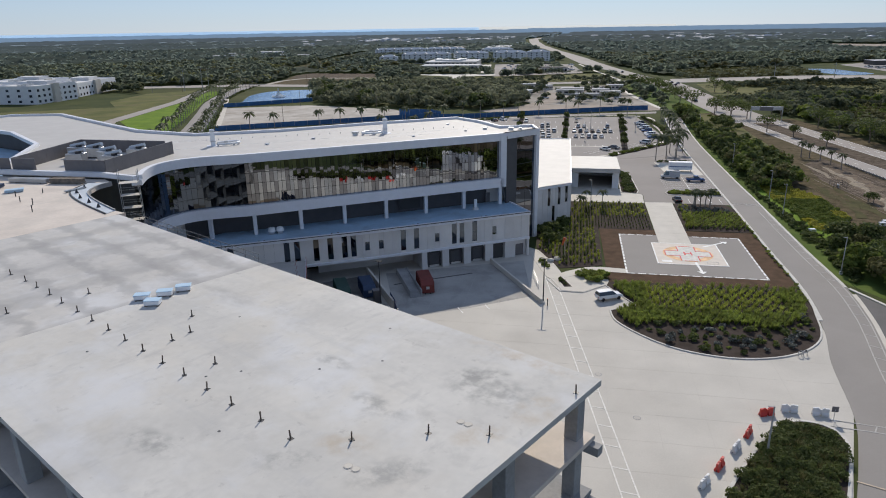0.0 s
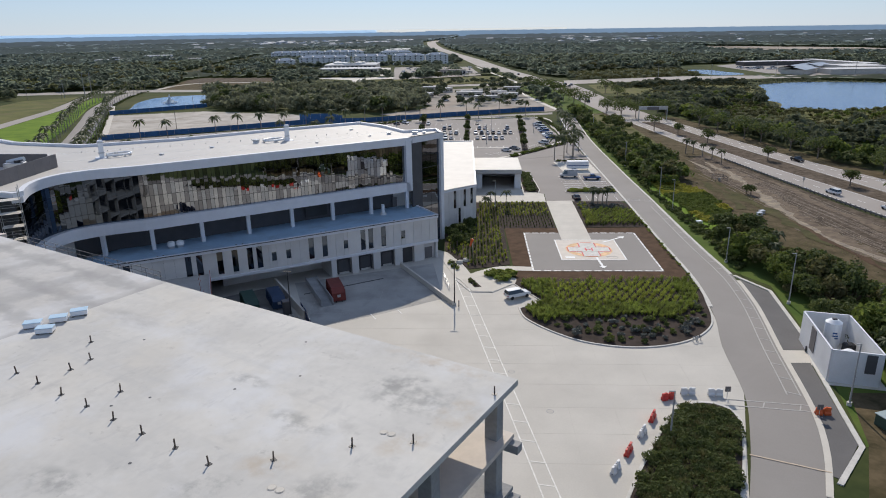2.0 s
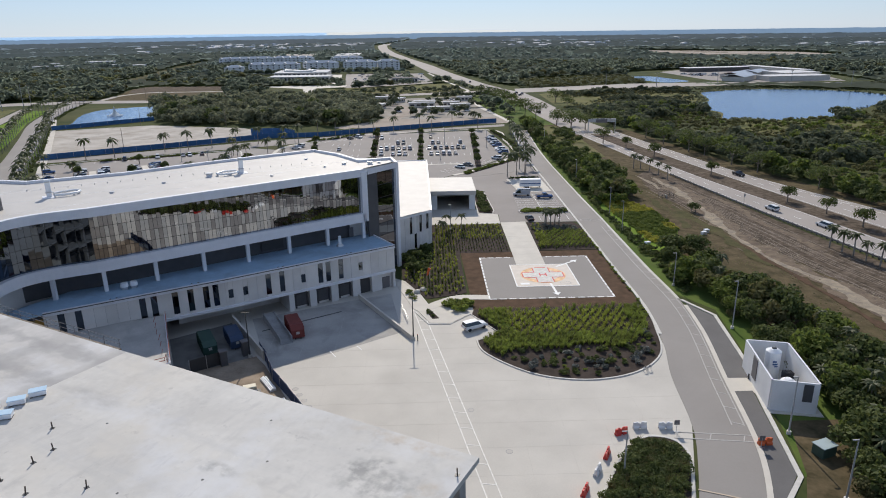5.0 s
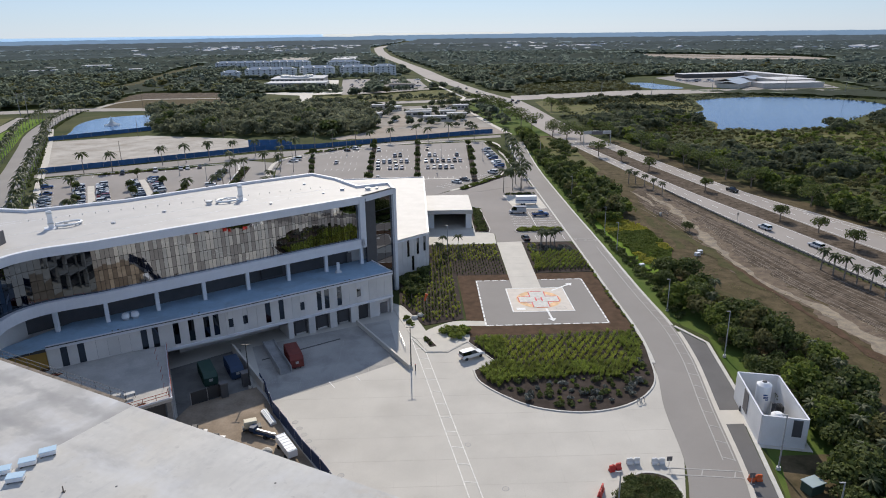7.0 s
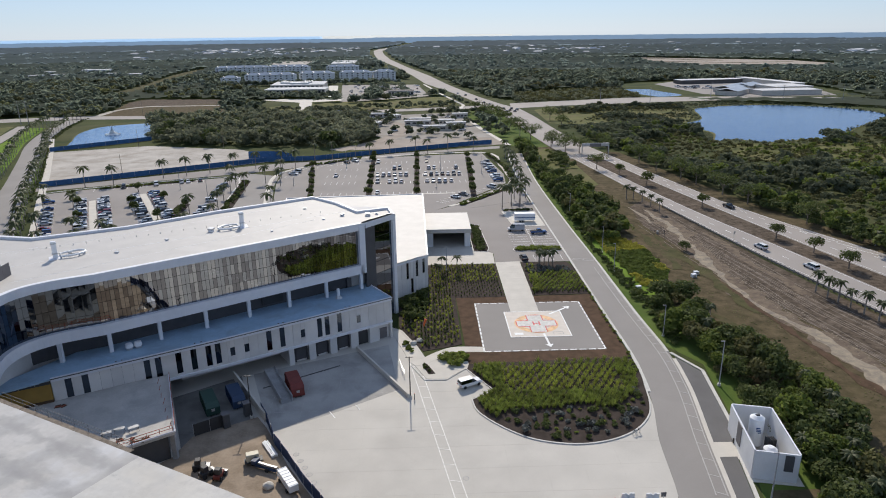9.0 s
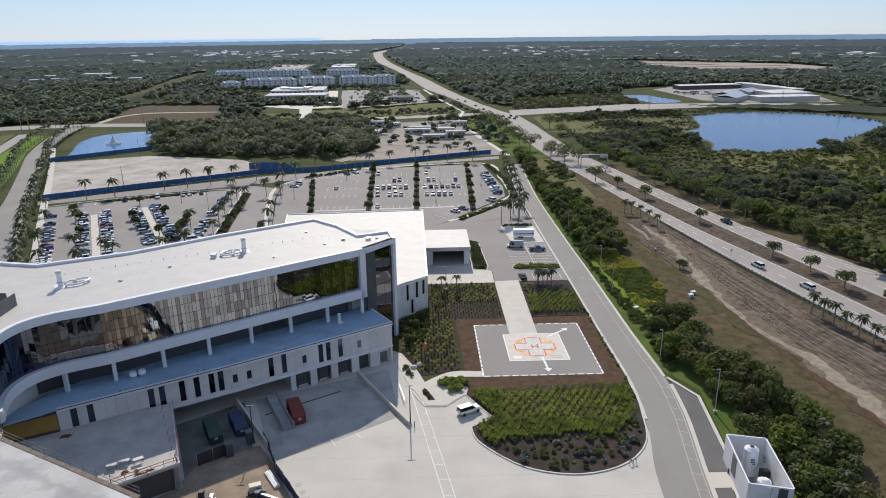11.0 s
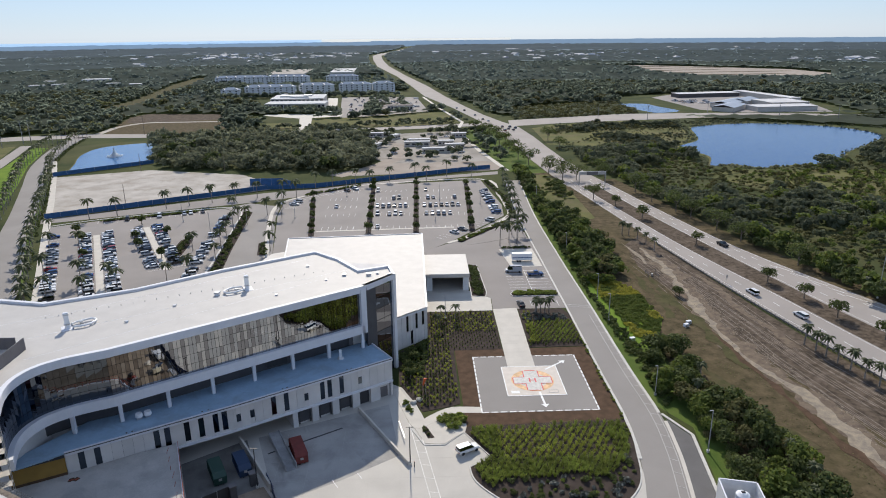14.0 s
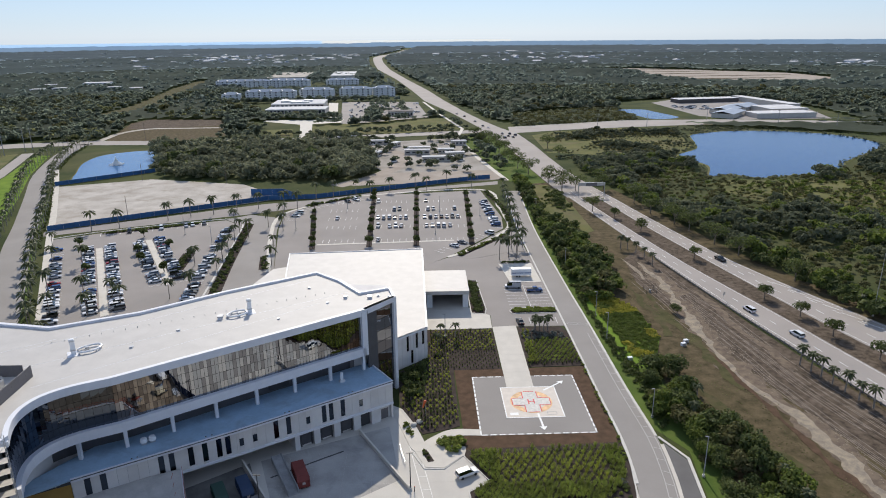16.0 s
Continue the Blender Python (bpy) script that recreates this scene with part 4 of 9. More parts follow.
flat("road_lot_west", LOT_L, 0.06, M["lot"], "grey asphalt car park with palm islands", "road")
flat("road_lot_link", [(-79, 214), (-87, 309), (-98, 321), (-88, 330), (-71, 322), (-69, 300), (-58, 240), (-45, 170), (-70, 170)], 0.045, M["asphalt"], "asphalt drive between the car parks", "road")
flat("road_fence_lane", [(-178, 296), (-88, 331), (-60, 345), (0, 379), (45, 392), (46, 401), (-16, 381), (-60, 360), (-86, 352), (-178, 305)], 0.055, M["lot"], "grey lane along the blue fence", "road")

# tyre tracks over the graded dirt
M["track_dark"] = material("damp_tyre_track", (0.21, 0.175, 0.145), 1, vary=0.25, scale=0.6, fine=4, bump=0.5, spec=0.1)

for k in range(9):
    bm = bmesh.new()
    off = 2.5 + 2.0 * k + 1.2 * noise.noise((k * 7.7, 0.5, 0))
    y0, y1 = 236 - 30 * abs(noise.noise((k * 2.3, 9, 0))), 82 + 50 * abs(noise.noise((k * 4.1, 2, 0)))
    line = []
    for i in range(24):
        y = y0 + (y1 - y0) * i / 23
        x = 93 + (236 - y) * 0.11 + max(0, 150 - y) * 0.1
        line.append((x - off + 2.6 * noise.noise((k * 3.1, y * 0.02, 0)) + 0.5 * noise.noise((k, y * 0.1, 4)), y))
    for d in (0, 1.8):
        band(bm, line, d, d + 0.22, 0.0, 0.052)
    tagged(part("ground_track", bm, M["track_dark"]), "dark tyre tracks in the graded dirt", "ground", "", "structure")


# ---- hospital ----
A, B, C = (-8.4, 138.6), (-39.8, 119.6), (-66.0, 105.0)     # foot of the podium front
PZ, RZ = 9.7, 25.0
hosp = thing("hospital_building", "white modern hospital with a long mirrored glass front", "building")


def along(p, q, s):
    p, q = Vector(p), Vector(q)
    return p + (q - p).normalized() * s


def wall_frame(p, q):
    """A matrix whose x runs from p to q and whose y points behind the wall."""
    p, q = Vector((*p, 0)), Vector((*q, 0))
    x = (q - p).normalized()
    y = Vector((-x.y, x.x, 0))
    return Matrix(((x.x, y.x, 0, p.x), (x.y, y.y, 0, p.y), (0, 0, 1, 0), (0, 0, 0, 1)))


F1 = wall_frame(B, A)          # east part of the podium front, x from B to A
F2 = wall_frame(C, B)
L1 = (Vector(A) - Vector(B)).length
L2 = (Vector(B) - Vector(C)).length

UP = [(-15.0, 144.9), (-60.5, 114.6)]
CURVE = smooth_line([(-60.5, 114.6), (-66.5, 111.6), (-70.2, 108.2), (-71.6, 104), (-71.0, 99.5), (-68.8, 94.5)], 5)
FRONT = [UP[0]] + CURVE
ROOF = [(-8.3, 152.4)] + FRONT + [(-76, 96.4), (-97, 96.4), (-111, 122), (-131, 137), (-165, 150), (-160, 168), (-146, 170.4), (-102, 142.2), (-97, 140.8), (-84, 137.8), (-67, 145.5), (-50.5, 157.7), (-29.7, 170.6), (-23, 164.2), (-16.8, 155.0), (-9.6, 158.0)]
part("roof", prism(bmesh.new(), ROOF, RZ - 0.5, RZ), M["roof"], hosp, "bright white membrane roof")
bm = bmesh.new()
ring_line = ROOF + ROOF[:2]
band(bm, ring_line, -0.15, 0.75, RZ - 0.2, RZ + 0.55)
part("parapet", bm, M["parapet"], hosp, "pale metal parapet")

part("west_roof", prism(bmesh.new(), [(-97, 96), (-111, 122), (-131, 137), (-165, 150), (-185, 120), (-150, 88), (-110, 90)], 20.4, 21.0), M["podium_roof"], hosp, "lower pale roof on the west")
part("west_wall", prism(bmesh.new(), [(-98, 97), (-112, 121), (-131, 136), (-164, 149), (-183, 120), (-150, 89), (-111, 91)], 0, 20.4), M["panel"], hosp)
# upper block body behind the glass

BODY = [(-10.5, 152.6)] + offset_line(FRONT, -0.5) + [(-76, 97.0), (-96.5, 97.0), (-110, 122.4), (-130, 137.6), (-164, 150), (-159.5, 167.5), (-146, 169.8), (-102, 141.6), (-97, 140.2), (-84, 137.2), (-67, 144.9), (-50.5, 157.0), (-29.7, 169.8), (-23.4, 164), (-17, 154.4), (-10.2, 157.4)]
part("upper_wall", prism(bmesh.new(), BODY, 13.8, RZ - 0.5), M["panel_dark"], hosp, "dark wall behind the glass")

# white frame: soffit band under the glass, fascia above it, end post
bm = bmesh.new()
band(bm, FRONT, -0.9, 0.9, 13.7, 15.7)
part("lower_band", bm, M["parapet"], hosp, "white horizontal band below the glass")
bm = bmesh.new()
band(bm, FRONT, -0.9, 0.7, 23.9, RZ - 0.15)
part("fascia", bm, M["parapet"], hosp, "white fascia above the glass")
FU = wall_frame(UP[1], UP[0])
LU = (Vector(UP[0]) - Vector(UP[1])).length
part("end_post", box(bmesh.new(), LU - 0.9, LU + 0.5, -0.9, 0.8, 13.7, RZ - 0.1, m=FU), M["parapet"], hosp, "white end post of the glass frame")

# glass panes of the long front, with joints
panes_n, rows_n = 72, 4
gz0, gz1 = 15.7, 23.9
pane_w, pane_h = (LU - 0.9) / panes_n, (gz1 - gz0) / rows_n
glass = part("curtain_wall", box(bmesh.new(), 0, LU - 0.9, 0.16, 0.3, gz0, gz1, m=FU), M["dark_steel"], hosp, "mirrored curtain wall")
rng = random.Random(5)
pane_mesh = {}
for k in ("glass_a", "glass_b", "glass_c"):
    bm = box(bmesh.new(), 0.03, pane_w - 0.03, 0, 0.1, 0.03, pane_h - 0.03)
    pane_mesh[k] = bpy.data.meshes.new("pane")
    bm.to_mesh(pane_mesh[k])
    bm.free()
    pane_mesh[k].materials.append(M[k])
for i in range(panes_n):
    col = rng.choice(("glass_a", "glass_b", "glass_c", "glass_a", "glass_b"))
    for j in range(rows_n):
        k = col if rng.random() < 0.75 else rng.choice(("glass_a", "glass_b", "glass_c"))
        ob = part_of("pane", pane_mesh[k], None, glass)
        ob.matrix_basis = FU @ pose(i * pane_w, rng.uniform(0, 0.012), gz0 + j * pane_h, rng.uniform(-0.22, 0.22), 0, rng.uniform(-0.3, 0.3))
for a, b in zip(CURVE, CURVE[1:]):
    f = wall_frame(b, a)
    l = (Vector(a) - Vector(b)).length
    for j in range(rows_n):
        part("pane", box(bmesh.new(), 0.02, l - 0.02, 0.02, 0.12, gz0 + j * pane_h + 0.03, gz0 + (j + 1) * pane_h - 0.03, m=f), M["glass_dark"], glass)

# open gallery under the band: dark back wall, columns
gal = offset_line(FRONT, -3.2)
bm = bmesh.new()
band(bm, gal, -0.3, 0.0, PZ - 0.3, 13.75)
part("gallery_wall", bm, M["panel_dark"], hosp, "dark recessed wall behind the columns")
bm = bmesh.new()
prism(bm, FRONT + gal[::-1], 13.55, 13.7)
part("soffit", bm, M["parapet"], hosp)
cm = bpy.data.meshes.new("column")
bm = boxes((-0.35, 0.35, -0.35, 0.35, PZ, 13.7), bevel=0.04)
bm.to_mesh(cm)
bm.free()
cm.materials.append(M["parapet"])
for s in [LU - 0.6 - i * 8.87 for i in range(7)]:
    ob = part_of("column", cm, None, hosp)
    ob.matrix_basis = FU @ pose(s, 0.0, 0)
c = CURVE[6]
part_of("column", cm, None, hosp).matrix_basis = pose(c[0] + 0.4, c[1] + 0.4, 0)
part("gallery_opening", box(bmesh.new(), LU - 23.4, LU - 18.6, 2.6, 2.86, 10.4, 13.0, m=FU), M["dark_steel"], hosp, "dark louvred opening in the gallery wall")
part("gallery_door", box(bmesh.new(), LU - 2.9, LU - 1.8, 2.6, 2.84, PZ, 11.9, m=FU), M["screen"], hosp, "grey door on the terrace")

# stair tower at the east end: glass strip and white fin
FT = wall_frame((-14.2, 145.4), (-8.5, 152.2))
LT = (Vector((-8.5, 152.2)) - Vector((-14.2, 145.4))).length
part("tower_panel", box(bmesh.new(), 0.0, 3.2, 0.0, 0.4, 0, 24.2, m=FT), M["panel_dark"], hosp, "dark grey tower panel")
tower = part("tower_glass", box(bmesh.new(), 3.2, LT - 0.1, 0.12, 0.4, 0, 24.2, m=FT), M["dark_steel"], hosp, "tall strip of stair tower glass")
for i in range(2):
    for j in range(8):
        w = (LT - 3.3) / 2
        part("pane", box(bmesh.new(), 3.23 + i * w, 3.17 + (i + 1) * w, 0.02, 0.12, j * 3 + 0.12, j * 3 + 2.98, m=FT), M["glass_b" if j % 3 else "glass_dark"], tower)
part("fin", box(bmesh.new(), LT - 0.1, LT + 0.9, -0.6, 1.4, 0, RZ + 0.3, bevel=0.03, m=FT), M["parapet"], hosp, "tall white corner fin")
part("tower_head", box(bmesh.new(), -0.2, LT, -0.6, 0.5, 24.2, RZ + 0.2, m=FT), M["parapet"], hosp)
part("side_wall", prism(bmesh.new(), [(-8.3, 153), (-9.6, 158), (-10.2, 162), (-24, 164), (-22, 150)], 0, 24.6), M["panel"], hosp, "pale side wall of the tower")
part("core_wall", prism(bmesh.new(), [(-12, 150.5), (-62, 119), (-72, 112), (-74, 99), (-96, 98), (-109, 122), (-100, 139), (-84, 136.5), (-67, 144), (-50.5, 156), (-30, 168), (-24, 163)], 0, 13.9), M["panel"], hosp, "lower storeys behind the podium")

# podium
POD = [A, B, C, (-72.5, 100.5), (-74, 104), (-66, 116), (-14.6, 148.2)]
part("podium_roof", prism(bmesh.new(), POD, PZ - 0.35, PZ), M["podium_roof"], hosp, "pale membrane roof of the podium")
bm = bmesh.new()
band(bm, [(-14.4, 147.6), A, B, C], -0.12, 0.3, PZ - 0.5, PZ + 0.22)
part("podium_coping", bm, M["parapet"], hosp)
bm = bmesh.new()
band(bm, [(-14.4, 147.6), A, B, C], 0.30, 0.42, PZ, PZ + 0.12)
part("podium_flashing", bm, M["dark_steel"], hosp)

# podium front: precast panels in a row, each its own piece; slits between them
facade = part("podium_front", box(bmesh.new(), 0.0, L1, 0.25, 0.6, 4.2, PZ - 0.4, m=F1), M["panel_dark"], hosp, "dark backing of the panel front")
part("podium_front_west", box(bmesh.new(), 0.0, L2, 0.25, 0.6, 4.2, PZ - 0.4, m=F2), M["panel_dark"], hosp, "dark backing of the panel front")
part("podium_end", box(bmesh.new(), 0, 9.8, 0.0, 0.35, 0, PZ - 0.4, m=wall_frame(A, (-14.4, 147.6))), M["panel"], hosp, "pale end wall of the podium")


def panel_row(f, length, z0, z1, holes, parent):
    """Precast panels up to the holes: (centre, half width, z0, z1)."""
    xs = sorted({0.0, length} | {h[0] - h[1] for h in holes} | {h[0] + h[1] for h in holes})
    for a, b in zip(xs, xs[1:]):
        mid = (a + b) / 2
        hs = [h for h in holes if abs(h[0] - mid) < h[1]]
        n = max(1, round((b - a) / 1.9))
        for i in range(n):
            p, q = a + (b - a) * i / n, a + (b - a) * (i + 1) / n
            spans = [(z0, z1)]
            for h in hs:
                spans = [s for lo, hi in spans for s in ((lo, min(hi, h[2])), (max(lo, h[3]), hi)) if s[1] - s[0] > 0.05]
            for lo, hi in spans:
                d = (0.0, 0.03, 0.015)[(i + int(a * 3)) % 3]
                part("panel", box(bmesh.new(), p + 0.015, q - 0.015, d, 0.27, lo, hi, m=f), M["panel"], parent)
    for c, w, lo, hi in holes:
        part("window_slit", box(bmesh.new(), c - w, c + w, 0.14, 0.26, lo, hi, m=f), M["glass_dark"], parent, "narrow dark window")


def slit(px_list, tall):
    return [(c, 0.52, 4.75, 9.2) if tall else (c, 0.46, 5.7, 7.5) for c in px_list]


panel_row(F1, L1, 4.3, PZ - 0.5, slit([8.42, 11.2, 19.39, 21.1, 23.95], True) + slit([0.99, 3.82, 15.63, 28.47], False), facade)
panel_row(F2, L2, 4.3, PZ - 0.5, slit([2.55, 5.19, 15.41, 17.34, 20.96, 23.68, 26.45, 28.23], True), facade)
bm = bmesh.new()
band(bm, [A, B, C], -0.35, 0.3, 3.8, 4.3)
part("podium_ledge", bm, M["parapet"], hosp, "pale ledge under the panels")

# dock level: wall with doors on the east, open undercroft on the west
D0 = 12.3
part("dock_wall", box(bmesh.new(), D0, L1, 0.9, 1.2, 0, 3.9, m=F1), M["panel"], hosp, "pale dock wall")
part("undercroft_back", box(bmesh.new(), -8, D0, 6.5, 6.8, 0, 3.9, m=F1), M["panel"], hosp, "recessed concrete wall")
part("undercroft_side", box(bmesh.new(), D0, D0 + 0.3, 0.9, 6.8, 0, 3.9, m=F1), M["panel"], hosp)
part("undercroft_ceiling", box(bmesh.new(), -12, D0, 0.3, 6.8, 3.85, 4.15, m=F1), M["raw_concrete"], hosp)
for x0, x1 in ((D0, 13.4), (16.7, 18.2), (21.5, 23.1), (26.4, 28.2), (31.0, 33.4), (36.2, L1)):
    part("pier", box(bmesh.new(), x0, x1, 0.05, 0.95, 0, 3.85, m=F1), M["panel"], hosp)
for i, x in enumerate((13.45, 18.25, 23.15)):
    door = part("dock_door", box(bmesh.new(), x + 0.2, x + 3.0, 0.6, 0.9, 0.6, 3.4, m=F1), M["dark_steel"], hosp, "dark loading dock door with rubber bumpers")
    part("door_leaf", box(bmesh.new(), x + 0.55, x + 2.65, 0.5, 0.62, 0.7, 3.1, m=F1), M["door_metal"], door)
    for s in (0.2, 2.72):
        part("bumper", box(bmesh.new(), x + s, x + s + 0.28, 0.3, 0.6, 0.3, 3.3, m=F1), M["dark_steel"], door)
part("roller_door", box(bmesh.new(), 28.3, 30.8, 0.7, 0.9, 0.1, 3.3, m=F1), M["dark_steel"], hosp, "dark roller door")
part("entry_door", box(bmesh.new(), 33.9, 35.7, 0.8, 0.9, 0.05, 2.6, m=F1), M["screen"], hosp, "grey staff door")

# dock ramps and walls in the yard
rw = thing("ramp_wall", "low concrete wall beside the dock ramp", "wall")
part("wall", box(bmesh.new(), 0, 24, -0.2, 0.2, 0, 1.0, bevel=0.03, m=wall_frame((-16.0, 132.6), (-4.4, 112.0))), M["walk"], rw)
rw = thing("ramp_wall", "tall concrete wall beside the waste bay", "wall")
part("wall", box(bmesh.new(), 0, 18.8, -0.2, 0.2, 0, 1.9, bevel=0.03, m=wall_frame((-39.6, 121.0), (-29.9, 105.2))), M["walk"], rw)
rw = thing("loading_ramp", "sloping concrete loading ramp with kerb walls", "ramp")
fr = wall_frame((-33.8, 122.5), (-27.4, 109.6))
bm = bmesh.new()
vs = [bm.verts.new(fr @ Vector(p)) for p in ((0, 0, 0.03), (13, 0, 0.03), (13, 1.9, 0.03), (0, 1.9, 0.03), (0, 0, 1.2), (0, 1.9, 1.2), (13, 0, 0.1), (13, 1.9, 0.1))]
for f in ((0, 1, 6, 4), (1, 2, 7, 6), (2, 3, 5, 7), (3, 0, 4, 5), (4, 6, 7, 5)):
    bm.faces.new([vs[i] for i in f])
part("slope", bm, M["raw_concrete"], rw)
for d in (-0.2, 1.9):
    part("kerb_wall", box(bmesh.new(), 0, 13, d, d + 0.2, 0, 1.4, m=fr), M["raw_concrete"], rw)
part("grate", box(bmesh.new(), 4.5, 21, -6.0, -5.6, 0.03, 0.05, m=F1), M["dark_steel"], rw, "long dark drain grate")

# wing behind the tower, and the entrance canopy
wing = thing("hospital_wing", "low white-roofed wing with pale panels and dark slit windows", "building")
WZ = 9.3
W = [(-8.6, 161.2), (0.1, 168.6), (-0.9, 239.5), (-50.5, 236.5), (-44, 186), (-24, 166)]
part("roof", prism(bmesh.new(), W, WZ - 0.3, WZ), M["roof"], wing, "white membrane roof")
part("wall", prism(bmesh.new(), [(x * 0.995, y + (0.4 if y < 200 else -0.4)) for x, y in W], 0, WZ - 0.3), M["panel_dark"], wing)
bm = bmesh.new()
band(bm, W + W[:2], -0.1, 0.4, WZ - 0.35, WZ + 0.25)
part("parapet", bm, M["parapet"], wing)
FW = wall_frame(W[0], W[1])
LW = (Vector(W[1]) - Vector(W[0])).length
panel_row(FW, LW, 0, WZ - 0.4, [(0.5, 0.25, 4.0, 8.9), (4.4, 0.4, 4.4, 9.0), (7.6, 0.4, 4.4, 9.0), (9.9, 0.4, 4.8, 9.0), (5.9, 0.4, 0.3, 4.3)], wing)
FWE = wall_frame(W[1], W[2])
part("panel", box(bmesh.new(), 0, 70, 0, 0.25, 0, WZ - 0.4, m=FWE), M["panel"], wing)
low = [(-50, 206), (-62, 207), (-56, 232), (-50, 235)]
part("low_roof", prism(bmesh.new(), low, 0, 5.0), M["roof"], wing, "lower white roof")

can = thing("entrance_canopy", "white entrance canopy over a drop-off", "canopy")
part("roof", boxes((-0.6, 14.3, 203.2, 223.5, 5.0, 6.3), bevel=0.05), M["roof"], can)
for x, y in ((12.2, 204.2), (12.2, 222), (0.2, 204.2)):
    part("pier", boxes((x, x + 1.9, y, y + 1.2, 0, 5.0)), M["white_wall"], can)
part("side_wall", boxes((13.6, 14.1, 205.4, 222, 0, 5.0)), M["white_wall"], can)
part("back_wall", boxes((-0.4, 13.6, 222.2, 222.6, 0, 5.0)), M["panel"], can)

# lower terrace beside the podium
M["deck"] = material("bare_deck_concrete", (0.45, 0.43, 0.40), 0.85, vary=0.14, scale=0.25, fine=4, stain=0.7, stain_scale=0.2, stain_col=(0.31, 0.30, 0.285), bump=0.05)
ter = thing("terrace_building", "low concrete terrace deck with red edge rails", "building")
T = [(-49.3, 113.5), (-41.5, 94.4), (-56, 85), (-80, 97), (-72, 104)]
part("deck", prism(bmesh.new(), T, 4.9, 5.4), M["deck"], ter, "bare concrete deck")
# dark wall stands for the shaded open storey under the deck
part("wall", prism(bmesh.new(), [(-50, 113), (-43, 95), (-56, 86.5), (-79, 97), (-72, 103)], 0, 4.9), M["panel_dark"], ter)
part("column", boxes((-42.6, -41.8, 94.6, 95.4, 0, 4.9)), M["raw_concrete"], ter)
part("sheathing", box(bmesh.new(), 0, 9.5, -0.1, 0.2, 5.9, 8.9, m=wall_frame((-74.5, 100.6), (-66.0, 104.9))), M["ochre"], ter, "ochre wall sheathing")
# dark strips stand for the shaded void under the podium roof's broken edge
for i in range(4):
    part("void", box(bmesh.new(), i * 2.4, i * 2.4 + 2.3, -0.14, 0.1, 8.9, 9.3 + 0.12 * (i % 2), m=wall_frame((-74.5, 100.6), (-66.0, 104.9))), M["dark_steel"], ter, "dark torn membrane edge")
part("plinth", box(bmesh.new(), 0, 9.5, -0.16, 0.1, 5.4, 5.9, m=wall_frame((-74.5, 100.6), (-66.0, 104.9))), M["mulch"], ter, "dark brown plinth")
bm = bmesh.new()
band(bm, [(-49.3, 113.5), (-41.5, 94.4), (-56, 85)], -0.15, 0.15, 5.4, 5.65)
part("edge", bm, M["parapet"], ter)
M["red_steel"] = plain("red_oxide_steel", (0.35, 0.09, 0.06), 0.6)
rail = part("rail", rod(rod(bmesh.new(), (-48.8, 112.5, 6.5), (-41.7, 95.2, 6.5), 0.05), (-48.8, 112.5, 6.0), (-41.7, 95.2, 6.0), 0.05), M["red_steel"], ter, "red guard rail")
for i in range(11):
    p = Vector((-48.8, 112.5, 5.4)).lerp(Vector((-41.7, 95.2, 5.4)), i / 10)
    part("post", rod(bmesh.new(), p, p + Vector((0, 0, 1.15)), 0.05), M["red_steel"], rail)
for i in range(7):
    p = Vector((-50.3, 110.2, 5.4)).lerp(Vector((-42.9, 95.4, 5.4)), i / 6)
    q = p + Vector((0.1, 0.04, 0))
    part("brace", rod(bmesh.new(), q, q + Vector((0.3, 0.5 - i % 3 * 0.4, 1.0)), 0.045), M["red_steel"], ter, "red raking prop")
for i in range(9):
    p = Vector((-41.9, 94.6, 5.4)).lerp(Vector((-55, 86, 5.4)), i / 8)
    part("post", rod(bmesh.new(), p, p + Vector((0, 0, 1.15)), 0.05), M["red_steel"], rail)
part("rail_south", rod(rod(bmesh.new(), (-41.9, 94.6, 6.5), (-55, 86, 6.5), 0.05), (-41.9, 94.6, 6.0), (-55, 86, 6.0), 0.05), M["red_steel"], ter)

# ---- concrete frame of the new block in front ----
SZ = 24.4
U, V = Vector((-0.875, 0.4845)), Vector((-0.4845, -0.875))
SC = Vector((2.6, 42.2))


def sp(u, v):
    p = SC + U * u + V * v
    return (p.x, p.y)


fr = thing("concrete_frame_building", "unfinished concrete frame building with a bare roof slab", "building")
part("roof_slab", prism(bmesh.new(), [sp(0, 0), sp(38.2, 0), sp(39.6, 27.6), sp(0, 27.6)], SZ - 0.45, SZ), M["slab"], fr, "stained pale concrete roof slab")
part("roof_slab_west", prism(bmesh.new(), [sp(38.2, 0), sp(70.5, 0), sp(70.5, 27.6), sp(39.6, 27.6)], SZ - 0.45, SZ), M["slab_old"], fr, "older roof slab with a grid of grey bands")
part("link_deck", prism(bmesh.new(), [sp(70.6, -1), (-60.8, 78.0), (-66, 81.6), (-70.1, 84.9), (-72.2, 87.4), (-73.4, 91.0), (-73.0, 93.8), (-76, 96.2), (-97, 96.2), (-110, 90), sp(105, 27), sp(70.6, 27.6)], SZ - 0.5, SZ - 0.02), M["cream_deck"], fr, "cream-coloured deck under construction")
cm = bpy.data.meshes.new("column")
bm = boxes((-0.5, 0.5, -0.5, 0.5, 0, SZ - 0.45), bevel=0.04)
bm.to_mesh(cm)
bm.free()
cm.materials.append(M["raw_concrete"])
for z in (19.8, 15.2, 10.6, 5.6):
    part("floor_slab", prism(bmesh.new(), [sp(0.3, -0.2), sp(70, -0.2), sp(70, 27.8), sp(0.3, 27.8)], z - 0.35, z), M["cream_deck" if z > 19 else "raw_concrete"], fr)
